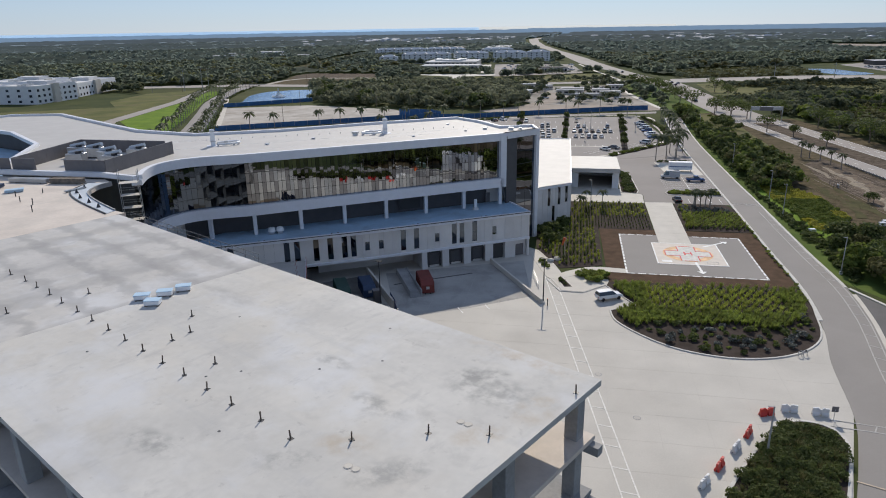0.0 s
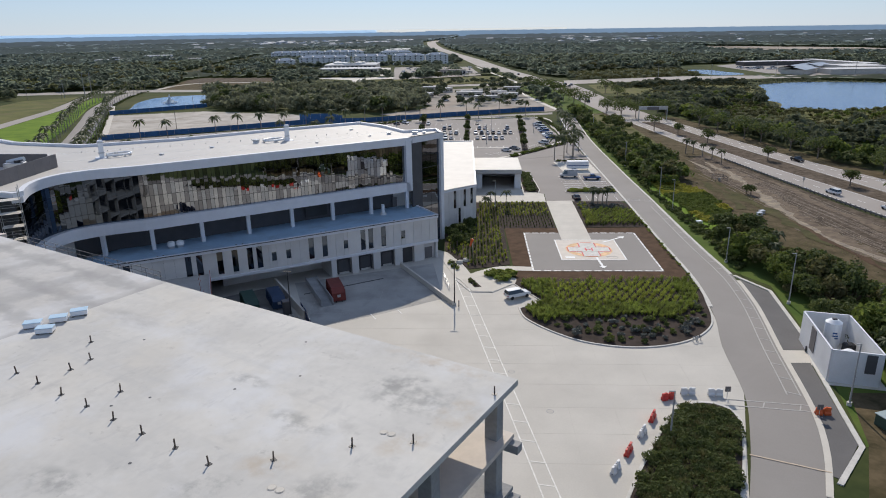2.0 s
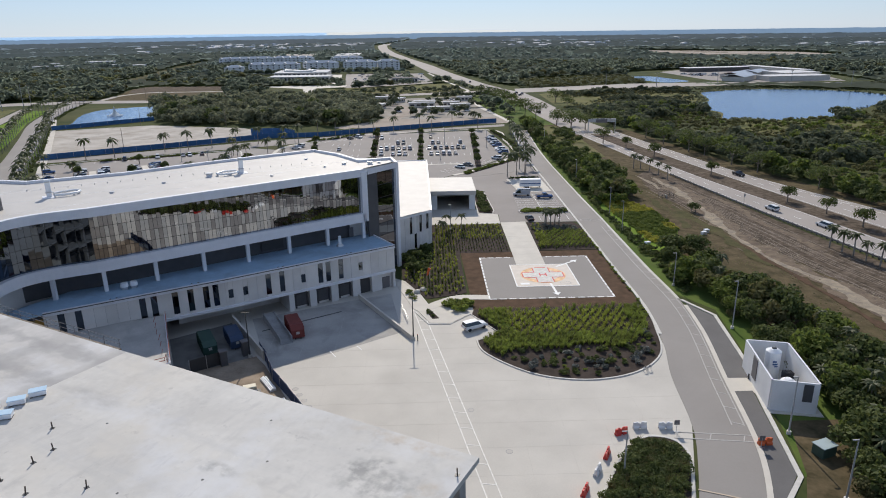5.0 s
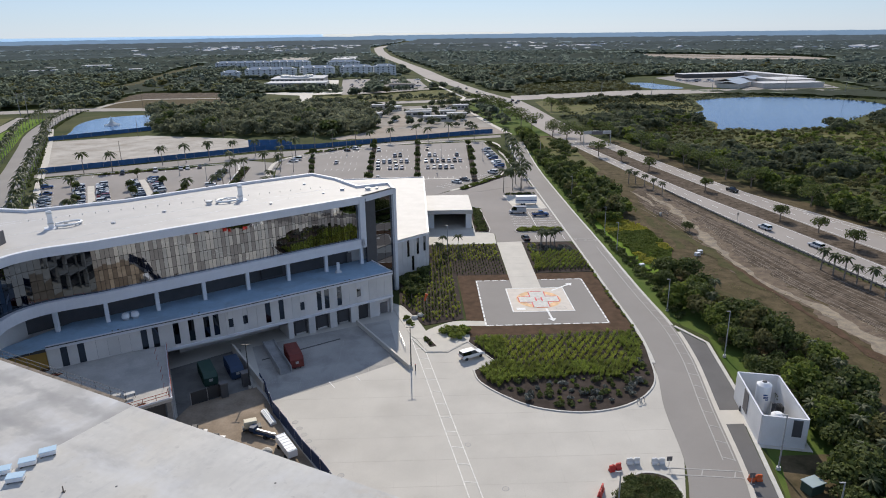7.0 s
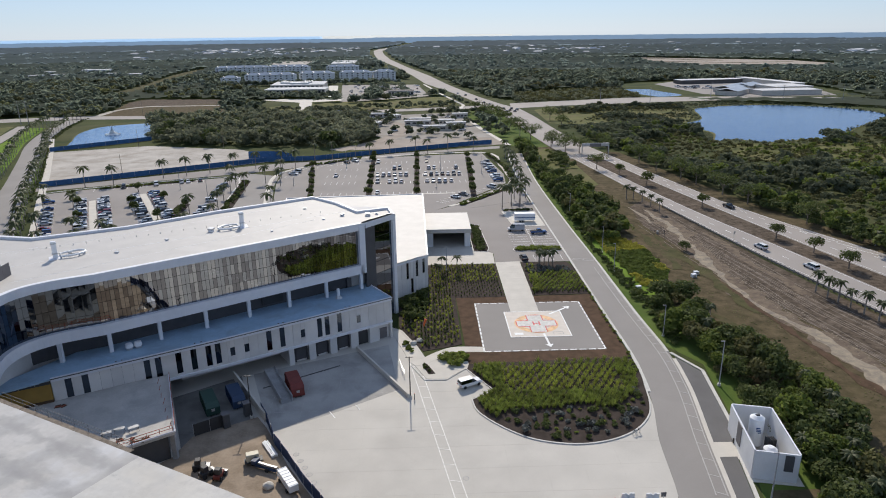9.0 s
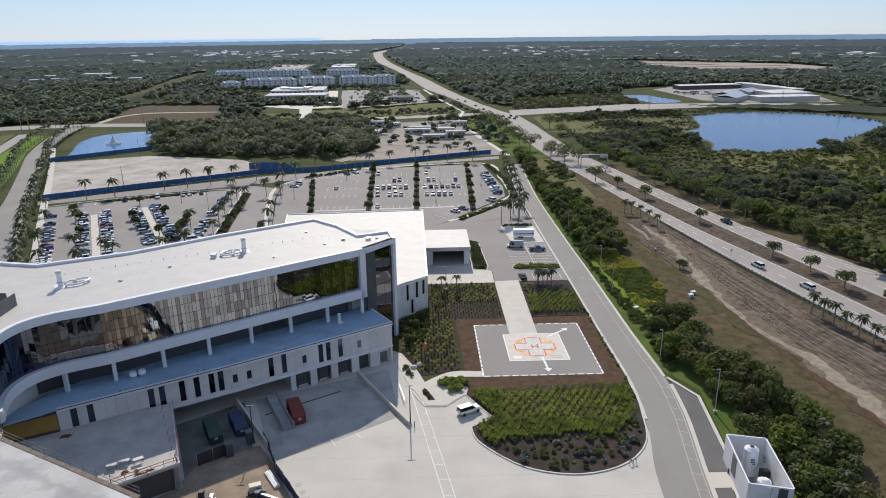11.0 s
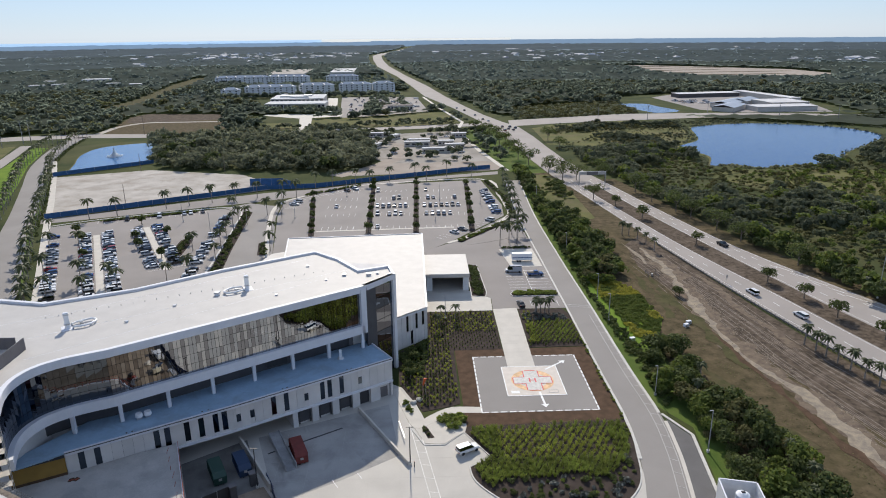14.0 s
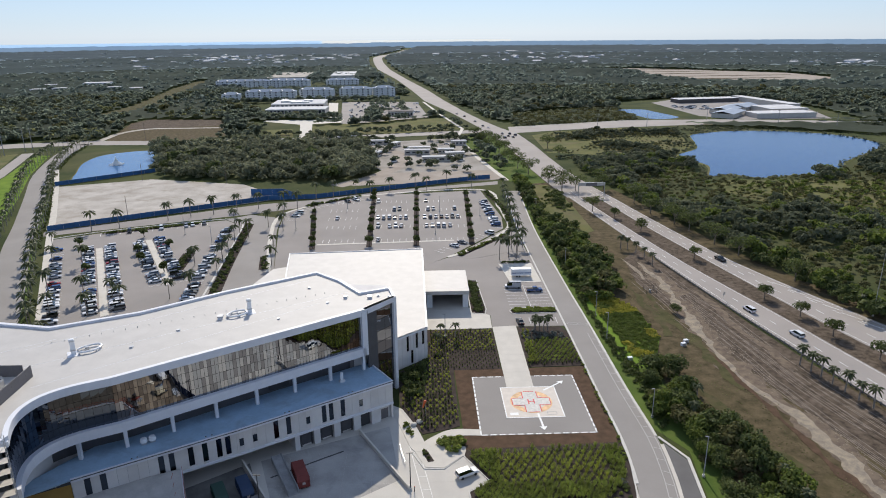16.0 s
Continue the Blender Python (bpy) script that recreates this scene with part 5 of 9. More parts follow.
for i in range(9):
    for v in (0.9, 9.5, 18, 26.9):
        p = sp(1.4 + i * 8.4, v)
        ob = part_of("column", cm, None, fr)
        ob.matrix_basis = pose(p[0], p[1], 0, 0, 0, math.degrees(math.atan2(U.y, U.x)))
for z in (19.4, 14.8, 10.2):
    for v in (0.3, 27.1):
        part("edge_beam", box(bmesh.new(), -0.4, 70, v - 0.35, v + 0.35, z - 0.7, z - 0.02, m=Matrix(((U.x, V.x, 0, SC.x), (U.y, V.y, 0, SC.y), (0, 0, 1, 0), (0, 0, 0, 1)))), M["raw_concrete"], fr)
FS = Matrix(((U.x, V.x, 0, SC.x), (U.y, V.y, 0, SC.y), (0, 0, 1, 0), (0, 0, 0, 1)))
# solid dark box stands for the shaded inside of the open frame
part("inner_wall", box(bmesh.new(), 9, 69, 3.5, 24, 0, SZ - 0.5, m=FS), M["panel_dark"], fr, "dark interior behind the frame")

M["pale_membrane"] = material("pale_blue_membrane", (0.50, 0.55, 0.60), 0.7, vary=0.08, scale=0.5, fine=4, stain=0.4, stain_scale=0.4, stain_col=(0.36, 0.38, 0.40))
IN_ = smooth_line([(-73.0, 93.8), (-73.4, 91.0), (-72.2, 87.4), (-70.1, 84.9), (-66, 81.6), (-60.8, 78.0)], 4)
OUT_ = smooth_line([(-76.6, 92.6), (-75.6, 88.0), (-72.9, 84.6), (-68.0, 80.8), (-60.9, 76.2)], 4)
part("link_strip", prism(bmesh.new(), OUT_ + IN_[::-1], SZ - 0.3, SZ + 0.06), M["pale_membrane"], fr, "pale grey membrane strip along the deck's edge")
bm = bmesh.new()
band(bm, OUT_, -0.06, 0.12, SZ - 0.2, SZ + 0.14)
part("link_kerb", bm, M["dark_steel"], fr, "dark edge trim")
bm = bmesh.new()
band(bm, IN_, -0.1, 0.12, SZ - 0.5, SZ + 0.22)
part("link_upstand", bm, M["raw_concrete"], fr)
for x, y in ((-74.6, 89.6), (-73.4, 86.4), (-70.6, 83.6), (-67.4, 81.4), (-64.2, 79.2)):
    bm = bmesh.new()
    bmesh.ops.create_cone(bm, cap_ends=True, segments=4, radius1=0.34, radius2=0.05, depth=0.6, matrix=pose(x, y, SZ + 0.36))
    part("bracket", bm, M["dark_steel"], fr, "dark pyramid bracket")
for i, (x, y) in enumerate(((-79, 86), (-81.5, 83.5), (-78, 80.5), (-84, 80), (-87, 84), (-75, 79.5), (-90, 79), (-83, 76.5), (-72, 76))):
    part("stub", rod(bmesh.new(), (x, y, SZ - 0.02), (x + 0.05, y, SZ + 0.7 + 0.1 * (i % 3)), 0.07), M["dark_steel"], fr, "short upright steel stub")

# ---- plants ----
R = np.random.default_rng(11)


def mesh_np(name, verts, quads, mat):
    """A mesh of quads from arrays."""
    me = bpy.data.meshes.new(name)
    nv, nf = len(verts), len(quads)
    me.vertices.add(nv)
    me.vertices.foreach_set("co", np.ascontiguousarray(verts, dtype=np.float32).ravel())
    me.loops.add(nf * 4)
    me.loops.foreach_set("vertex_index", np.ascontiguousarray(quads, dtype=np.int32).ravel())
    me.polygons.add(nf)
    me.polygons.foreach_set("loop_start", np.arange(0, nf * 4, 4, dtype=np.int32))
    me.update(calc_edges=True)
    me.materials.append(mat)
    return me


def leaf_quads(points, normals, size, rng, jitter=0.7):
    """Small bent quads at points, that face roughly along the normals."""
    n = len(points)
    nn = normals + rng.normal(0, jitter, (n, 3))
    nn /= np.linalg.norm(nn, axis=1)[:, None] + 1e-9
    a = np.cross(nn, rng.normal(0, 1, (n, 3)))
    a /= np.linalg.norm(a, axis=1)[:, None] + 1e-9
    b = np.cross(nn, a)
    s = (size * rng.uniform(0.6, 1.35, n))[:, None]
    e = rng.uniform(0.55, 1.0, n)[:, None]
    v = np.stack([points - a * s, points - b * s * e + nn * s * 0.25, points + a * s, points + b * s * e + nn * s * 0.2], 1).reshape(-1, 3)
    return v, np.arange(4 * n).reshape(-1, 4)


def crown(rng, r, h, z0, lobes, per, size, up=0.35, jitter=0.7):
    """Leaf quads on the outside of several lobes: crown radius r, height h above z0."""
    pts, nrm = [], []
    for k in range(lobes):
        ang = 2.4 * k + rng.uniform(-0.5, 0.5)
        rad = r * (0.15 + 0.5 * math.sqrt((k + 0.3) / lobes))
        c = np.array((rad * math.cos(ang), rad * math.sin(ang), z0 + h * (0.35 + 0.4 * rng.random() * (1 - 0.5 * rad / r))))
        lr = np.array((r * rng.uniform(0.36, 0.55),) * 2 + (h * rng.uniform(0.22, 0.36),))
        d = rng.normal(0, 1, (per, 3))
        d /= np.linalg.norm(d, axis=1)[:, None]
        keep = d[:, 2] > -0.55
        d = d[keep]
        pts.append(c + d * lr * rng.uniform(0.72, 1.06, (len(d), 1)))
        nrm.append(d)
    pts, nrm = np.concatenate(pts), np.concatenate(nrm)
    return leaf_quads(pts, nrm + np.array((0, 0, up)), size, rng, jitter)


def scatter(templates, places, rng, squash=0.15):
    """Joins copies of the templates at places: x, y, z, scale."""
    vs, qs, base = [], [], 0
    pick = rng.integers(0, len(templates), len(places))
    for k, (tv, tq) in enumerate(templates):
        sel = places[pick == k]
        if not len(sel):
            continue
        n, m = len(sel), len(tv)
        a = rng.uniform(0, 6.283, n)
        ca, sa = np.cos(a)[:, None], np.sin(a)[:, None]
        s = sel[:, 3:4]
        zz = s * rng.uniform(1 - squash, 1 + squash, (n, 1))
        x = (tv[None, :, 0] * ca - tv[None, :, 1] * sa) * s + sel[:, 0:1]
        y = (tv[None, :, 0] * sa + tv[None, :, 1] * ca) * s + sel[:, 1:2]
        z = tv[None, :, 2] * zz + sel[:, 2:3]
        vs.append(np.stack([x, y, z], 2).reshape(-1, 3))
        qs.append((tq[None] + (np.arange(n) * m)[:, None, None]).reshape(-1, 4) + base)
        base += n * m
    return np.concatenate(vs), np.concatenate(qs)


def np_inside(p, poly):
    x, y = p[:, 0], p[:, 1]
    c = np.zeros(len(p), bool)
    n = len(poly)
    for i in range(n):
        x0, y0 = poly[i]
        x1, y1 = poly[(i + 1) % n]
        if y0 == y1:
            continue
        c ^= ((y0 > y) != (y1 > y)) & (x < (x1 - x0) * (y - y0) / (y1 - y0) + x0)
    return c


def fill(poly, step, rng, clear=()):
    """Jittered points at about step metres inside a polygon, off the cleared ground."""
    xs, ys = [p[0] for p in poly], [p[1] for p in poly]
    gx, gy = np.meshgrid(np.arange(min(xs), max(xs), step), np.arange(min(ys), max(ys), step))
    p = np.stack([gx.ravel(), gy.ravel()], 1) + rng.uniform(-0.48, 0.48, (gx.size, 2)) * step
    keep = np_inside(p, poly)
    p = p[keep]
    for c in clear:
        if len(p):
            p = p[~np_inside(p, c)]
    return p


def places(p, rng, s0, s1, z=0.0):
    return np.column_stack([p, np.full(len(p), z), rng.uniform(s0, s1, len(p))])


def stuff(name, templates, pl, mat, label, category, rng=R):
    v, q = scatter(templates, pl, rng)
    ob = new(name, mesh_np(name, v, q, mat))
    return tagged(ob, label, category, "", "stuff")


# crown templates, one metre of scale: radius about 1, so that scale is the crown's radius in metres
near_tpl = [crown(R, 1.0, 1.5, 0.15, 6, 52, 0.16, 0.45, 0.6) for _ in range(5)]
fine_tpl = [crown(R, 1.0, 1.6, 0.12, 9, 105, 0.10) for _ in range(5)]
mid_tpl = [crown(R, 1.0, 1.5, 0.1, 5, 17, 0.31, 0.8, 0.4) for _ in range(6)]
wood_tpl = [crown(R, 1.0, 1.5, 0.1, 6, 24, 0.21, 0.5, 0.5) for _ in range(5)]
far_tpl = [crown(R, 1.0, 1.3, 0.0, 4, 9, 0.45, 1.0, 0.3) for _ in range(6)]
fine_bush = [crown(R, 1.0, 1.1, 0.0, 6, 60, 0.13) for _ in range(4)]
bush_tpl = [crown(R, 1.0, 1.1, 0.0, 5, 30, 0.24) for _ in range(4)]
scrub_tpl = [crown(R, 1.0, 1.1, 0.0, 4, 15, 0.32) for _ in range(5)]
grove_tpl = [crown(R, 1.0, 1.5, 0.1, 7, 34, 0.17, 0.6, 0.5) for _ in range(6)]


def tuft(rng, blades=46):
    """A fountain of narrow grass blades, one metre high."""
    vs = []
    for i in range(blades):
        a = rng.uniform(0, 6.283)
        lean = rng.uniform(0.08, 0.6)
        h = rng.uniform(0.6, 1.05)
        d = np.array((math.cos(a), math.sin(a), 0))
        w = np.array((-d[1], d[0], 0)) * 0.032
        b0 = d * 0.1
        m_ = d * (0.1 + lean * 0.45) + np.array((0, 0, h * 0.7))
        t_ = d * (0.1 + lean) + np.array((0, 0, h * (1 - 0.3 * lean)))
        vs += [b0 - w, b0 + w, m_ + w, m_ - w, m_ - w, m_ + w, t_ + w * 0.2, t_ - w * 0.2]
    v = np.array(vs)
    return v, np.arange(len(v)).reshape(-1, 4)


tuft_tpl = [tuft(R) for _ in range(4)]

# grove between the pond and the contractors' yard
GROVE = [(-219, 552), (-48, 560), (-45, 527), (-30, 444), (-40, 408), (-108, 411), (-170, 428), (-190, 462), (-202, 500)]
p = fill(GROVE, 5.6, R, PAVED)
pl = places(p, R, 2.2, 6.4, 0.3)
pl[:, 3] = 2.2 + 4.6 * R.random(len(pl)) ** 1.7
k = R.random(len(pl))
stuff("grove", grove_tpl, pl[k < 0.82], M["leaf_grey"], "dense dark grove of broadleaf trees", "woods")
stuff("grove", grove_tpl, pl[(k >= 0.82) & (k < 0.92)], M["leaf_far"], "deep green trees in the grove", "woods")
stuff("grove", grove_tpl, pl[k >= 0.92], M["leaf"], "fresher green trees in the grove", "woods")
# belt beside the service road
BELT_N = [(55.5, 208), (63, 205), (69, 220), (73, 260), (66, 284), (60, 298), (60, 345), (61, 385), (58, 430), (56, 385), (55, 300)]
p = fill(BELT_N, 3.3, R, PAVED)
pl = places(p, R, 1.5, 3.9)
k = R.random(len(pl))
stuff("tree_belt", near_tpl, pl[k < 0.6], M["leaf"], "dense green belt of trees beside the service road", "trees")
stuff("tree_belt", near_tpl, pl[(k >= 0.6) & (k < 0.85)], M["leaf_bright"], "fresh green trees in the belt", "trees")
stuff("tree_belt", near_tpl, pl[k >= 0.85], M["leaf_olive"], "olive trees in the belt", "trees")
p = fill([(61, 300), (68, 288), (76, 292), (77, 340), (73, 384), (62, 384)], 4.2, R)
clump = np.array([noise.noise((x * 0.07, y * 0.05, 2.7)) for x, y in p])
stuff("scrub", near_tpl, places(p[clump > 0.12], R, 1.4, 3.2), M["leaf"], "dark scrub trees before the highway", "trees")
stuff("scrub", bush_tpl, places(p[(clump <= 0.12) & (clump > -0.15)], R, 0.5, 1.3), M["leaf_bright"], "low fresh scrub before the highway", "shrubs")
p = fill([(53.2, 224), (56.5, 224), (57, 300), (58, 374), (55, 374), (53, 300)], 2.6, R)
stuff("hedge_belt", near_tpl, places(p, R, 1.2, 1.9), M["leaf"], "row of young dark trees beside the road", "trees")
BELT_S = [(62, 166), (56.5, 150), (55.2, 132), (57.6, 116), (57.6, 103), (58.5, 96), (58.5, 84), (53, 70), (49, 58), (58, 50), (65, 70), (70, 86), (72.5, 98), (73, 108), (72.5, 117), (69, 124), (68, 142), (67, 158)]
p = fill(BELT_S, 3.3, R, PAVED + [[(43, 66), (48.6, 70), (51, 80), (58.5, 96), (58, 100), (50, 100)]])
pl = places(p, R, 1.3, 3.7)
k = R.random(len(pl))
stuff("tree_belt", fine_tpl, pl[k < 0.55], M["leaf"], "dense dark green thicket of trees and palms", "trees")
stuff("tree_belt", fine_tpl, pl[(k >= 0.55) & (k < 0.82)], M["leaf_bright"], "fresh green trees in the thicket", "trees")
stuff("tree_belt", fine_tpl, pl[k >= 0.82], M["leaf_olive"], "olive trees in the thicket", "trees")
p = fill([(43, 60), (48.5, 63), (51.8, 67.5), (56, 76), (60, 83), (68, 82), (62, 58), (50, 48), (42, 52)], 2.7, R)
pl = places(p, R, 1.0, 2.5)
k = R.random(len(pl))
stuff("tree_belt", fine_tpl, pl[k < 0.7], M["leaf"], "dark trees behind the utility box", "trees")
stuff("tree_belt", fine_tpl, pl[k >= 0.7], M["leaf_olive"], "olive trees behind the utility box", "trees")
p = fill([(51.9, 222), (54.6, 222), (54.2, 190), (57, 160), (57, 134), (53.4, 130)], 1.5, R)
stuff("hedge", bush_tpl, places(p, R, 0.6, 1.0), M["leaf"], "clipped dark hedge along the service road", "hedge")
p = fill([(56, 213), (62, 216), (69, 199), (69.5, 178), (63, 164), (58, 166), (56, 195)], 0.95, R)
pl = places(p, R, 0.45, 0.85)
half = np.array([noise.noise((x * 0.12, y * 0.12, 4.4)) for x, y in p]) < 0.16
stuff("shrubs", bush_tpl, pl[half], M["gold_shrub"], "low yellow-green shrubs", "shrubs")
stuff("shrubs", bush_tpl, pl[~half], M["leaf_bright"], "low fresh green shrubs", "shrubs")

# woods beyond the highway
EAST = [(146, 140), (137, 200), (131, 240), (125, 285), (118, 330), (108, 400), (103, 460), (130, 470), (176, 466), (184, 440), (172, 408), (180, 394), (204, 386), (256, 408), (292, 424), (340, 440), (420, 470), (430, 400), (400, 240), (250, 120), (170, 100)]
clear_e = [[(205, 384), (300, 380), (330, 300), (290, 250), (215, 290), (190, 350)], [(300, 420), (420, 400), (430, 330), (330, 330)]]
p = fill(EAST, 4.8, R, PAVED + clear_e)
d = np.hypot(p[:, 0], p[:, 1])
edge = p[:, 0] + 0.12 * p[:, 1]          # distance from the highway grows with this
dense = np.array([noise.noise((x * 0.012, y * 0.012, 2.2)) + 0.5 * noise.noise((x * 0.045, y * 0.045, 5.2)) for x, y in p])
pl = places(p, R, 1.0, 2.0)
tall = dense + 0.35 * (edge < 172) > 0.02
pl[:, 3] = np.where(tall, 1.8 + 3.4 * R.random(len(p)) ** 1.4, 0.8 + 1.3 * R.random(len(p)))
nearby = d < 285
k = R.random(len(pl))
for sel, mat_, lab in ((tall & (k < 0.78), "leaf", "dense dark green woods beyond the highway"), (tall & (k >= 0.78), "leaf_bright", "fresh green trees beyond the highway"), (~tall & (k < 0.7), "leaf_olive", "olive scrub beyond the highway"), (~tall & (k >= 0.7), "leaf_bright", "fresh green scrub beyond the highway")):
    stuff("woods_east", near_tpl, pl[sel & nearby], M[mat_], lab, "woods")
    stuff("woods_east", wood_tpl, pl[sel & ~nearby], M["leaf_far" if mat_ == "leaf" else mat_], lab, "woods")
pc = np.concatenate([fill(c, 3.3, R) for c in clear_e]) + R.uniform(-1.5, 1.5, (1, 2))
pc = pc[np.array([noise.noise((x * 0.05, y * 0.05, 7.2)) for x, y in pc]) > -0.35]
pc += R.normal(0, 1.1, pc.shape)
k = R.random(len(pc))
stuff("shrubs", scrub_tpl, places(pc[k < 0.5], R, 0.8, 2.2), M["leaf_bright"], "rough yellow-green scrub by the pond", "shrubs")
stuff("shrubs", scrub_tpl, places(pc[k >= 0.5], R, 0.7, 2.2), M["leaf_olive"], "olive scrub by the pond", "shrubs")
POND_E = smooth_line(EAST_SHORE, 6, True)
p = np.array([(275 + (x - 275) * f, 500 + (y - 500) * f) for x, y in POND_E for f in (1.01, 1.03, 1.05) if R.random() < 0.8]) + R.normal(0, 1.2, (1, 2))
p += R.normal(0, 0.9, p.shape)
stuff("shrubs", scrub_tpl, places(p, R, 0.6, 1.5), M["leaf_grey"], "dark reeds and shrubs round the pond's edge", "shrubs")
MARSH = [(98, 470), (178, 468), (212, 520), (228, 590), (200, 630), (130, 612), (98, 590)]
p = fill(MARSH, 3.8, R, PAVED)
patchy = np.array([noise.noise((x * 0.03, y * 0.03, 6.4)) + 0.5 * noise.noise((x * 0.11, y * 0.11, 1.4)) for x, y in p])
p, patchy = p[patchy > -0.22], patchy[patchy > -0.22]
pl = places(p, R, 0.8, 1.6)
pl[:, 3] = np.clip(0.7 + 3.4 * (patchy + 0.2) * R.uniform(0.5, 1.3, len(pl)) - 0.8 * (pl[:, 1] > 545), 0.5, 3.4)
half = R.random(len(pl)) < 0.55
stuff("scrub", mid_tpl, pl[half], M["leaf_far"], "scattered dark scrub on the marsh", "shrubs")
stuff("scrub", scrub_tpl, pl[~half], M["leaf_olive"], "olive scrub on the marsh", "shrubs")
p = fill([(225, 575), (255, 600), (314, 613), (360, 592), (395, 555), (420, 600), (400, 628), (310, 640), (235, 625)], 3.0, R, PAVED)
p = p[np.array([noise.noise((x * 0.06, y * 0.06, 3.9)) for x, y in p]) > -0.1]
stuff("shrubs", scrub_tpl, places(p, R, 0.6, 1.7), M["leaf_far"], "dark reeds and shrubs on the pond's far bank", "shrubs")

p = fill([(100, 655), (226, 690), (232, 720), (238, 820), (140, 770), (90, 740)], 4.6, R, PAVED)
pl = places(p, R, 1.2, 3.2)
half = R.random(len(pl)) < 0.4
stuff("scrub", scrub_tpl, pl[half], M["leaf_grey"], "dark scrub on the rough field", "shrubs")
stuff("scrub", scrub_tpl, pl[~half], M["leaf_olive"], "olive scrub on the rough field", "shrubs")

# wide mixed woods to the skyline
CLEARING = [(-352, 760), (-346, 905), (-398, 1273), (-434, 1410), (-452, 1400), (-434, 1210), (-382, 909), (-380, 770)]
flat("ground_clearing", CLEARING, 0.03, M["grass_gully"], "olive grass clearing through the woods", "ground")
OPEN = [
    [(-180, 715), (-120, 700), (-96, 660), (-45, 685), (22, 740), (40, 640), (20, 600), (-100, 590), (-150, 595), (-152, 660), (-180, 690)],
    [(-277, 589), (-307, 719), (-300, 749), (-219, 740), (-172, 640), (-190, 580)],
    [(-190, 760), (-20, 745), (40, 770), (20, 950), (-60, 1060), (-260, 1040), (-290, 930), (-190, 800)],
    FAR_SAND,
    [(-310, 1120), (-60, 1110), (-60, 1420), (-290, 1400)],
    [(100, 650), (240, 690), (245, 800), (170, 800), (95, 750)],
    [(235, 680), (452, 664), (468, 800), (440, 900), (330, 910), (235, 870)],
    [(-330, 500), (-180, 560), (-180, 600), (-330, 590)],
    [(-60, 400), (62, 405), (66, 470), (58, 600), (-48, 590), (-40, 500)],
    CLEARING,
]


def wood_zone(r0, r1, step, rng):
    """Jittered points between two distances, in front of the camera."""
    n = int((r1 ** 2 - r0 ** 2) * 0.84 / step ** 2)
    r = np.sqrt(rng.uniform(r0 ** 2, r1 ** 2, n))
    a = rng.uniform(-0.86, 0.82, n)
    p = np.stack([r * np.sin(a), r * np.cos(a)], 1)
    for c in PAVED + OPEN:
        p = p[~np_inside(p, c)]
    return p


def off_highway(p, gap=9.0):
    ys = [q[1] for q in HW_L]
    xl = np.interp(p[:, 1], ys, [q[0] for q in HW_L])
    xr = np.interp(p[:, 1], ys, [q[0] for q in HW_R])
    return p[(p[:, 0] < xl - gap - 5) | (p[:, 0] > xr + gap)]


p = off_highway(wood_zone(600, 1150, 9.0, R))
p = p[p[:, 1] > np.where(p[:, 0] > 60, 700, 612 - 0.12 * np.abs(p[:, 0]))]
thin = np.array([noise.noise((x * 0.006, y * 0.004, 1.7)) for x, y in p])
p = p[(thin > -0.28) | (R.random(len(p)) < 0.3)]
pl = places(p, R, 3.2, 6.0)
west = (p[:, 0] < -215) & (p[:, 1] < 930) & (np.array([noise.noise((x * 0.012, y * 0.009, 7.7)) for x, y in p]) > -0.12)
br = (R.random(len(pl)) < 0.12) & ~west
sel = west & (R.random(len(pl)) < 0.4)
stuff("woods_middle", mid_tpl, places(p[sel], R, 2.8, 4.6), M["leaf_scrub"], "pale olive scrub among the woods", "shrubs")
pl, br = pl[~sel], br[~sel]
stuff("woods_middle", mid_tpl, pl[~br], M["leaf_haze_mid"], "wide dark green woods", "woods")
stuff("woods_middle", mid_tpl, pl[br], M["leaf_olive"], "lighter trees among wide woods", "woods")
def canopy(r0, r1, rings, spokes, mat, rng, top=5.5, rough=2.6):
    """The closed roof of far woods: an uneven sheet of crowns, open over roads and fields."""
    r = np.linspace(r0, r1, rings)[:, None] + rng.uniform(-3, 3, (rings, spokes))
    a = np.linspace(-0.86, 0.82, spokes)[None, :] + rng.uniform(-0.001, 0.001, (rings, spokes))
    x, y = r * np.sin(a), r * np.cos(a)
    low = np.array([noise.noise((u * 0.006, w * 0.004, 6.1)) for u, w in zip(x.ravel(), y.ravel())]).reshape(x.shape)
    z = top + 1.6 * low + rng.uniform(-rough, rough, x.shape)
    v = np.stack([x.ravel(), y.ravel(), z.ravel()], 1)
    i = np.arange(rings * spokes).reshape(rings, spokes)
    q = np.stack([i[:-1, :-1], i[1:, :-1], i[1:, 1:], i[:-1, 1:]], -1).reshape(-1, 4)
    mid = v[q].mean(1)[:, :2]
    keep = np.ones(len(q), bool)
    for c in PAVED + OPEN:
        keep &= ~np_inside(mid, c)
    ys = [p_[1] for p_ in HW_L]
    xl = np.interp(mid[:, 1], ys, [p_[0] for p_ in HW_L])
    xr = np.interp(mid[:, 1], ys, [p_[0] for p_ in HW_R])
    keep &= (mid[:, 0] < xl - 20) | (mid[:, 0] > xr + 14)
    ob = new("woods_canopy", mesh_np("woods_canopy", v, q[keep], M[mat]))
    tagged(ob, "closed canopy of wide distant woods", "woods", "", "stuff")


canopy(690, 1150, 60, 200, "leaf_haze_mid", R, 2.6, 1.2)
canopy(1150, 1900, 125, 330, "leaf_haze_distant", R)
canopy(1900, 3000, 100, 330, "leaf_haze_remote", R, 6.5, 3.4)
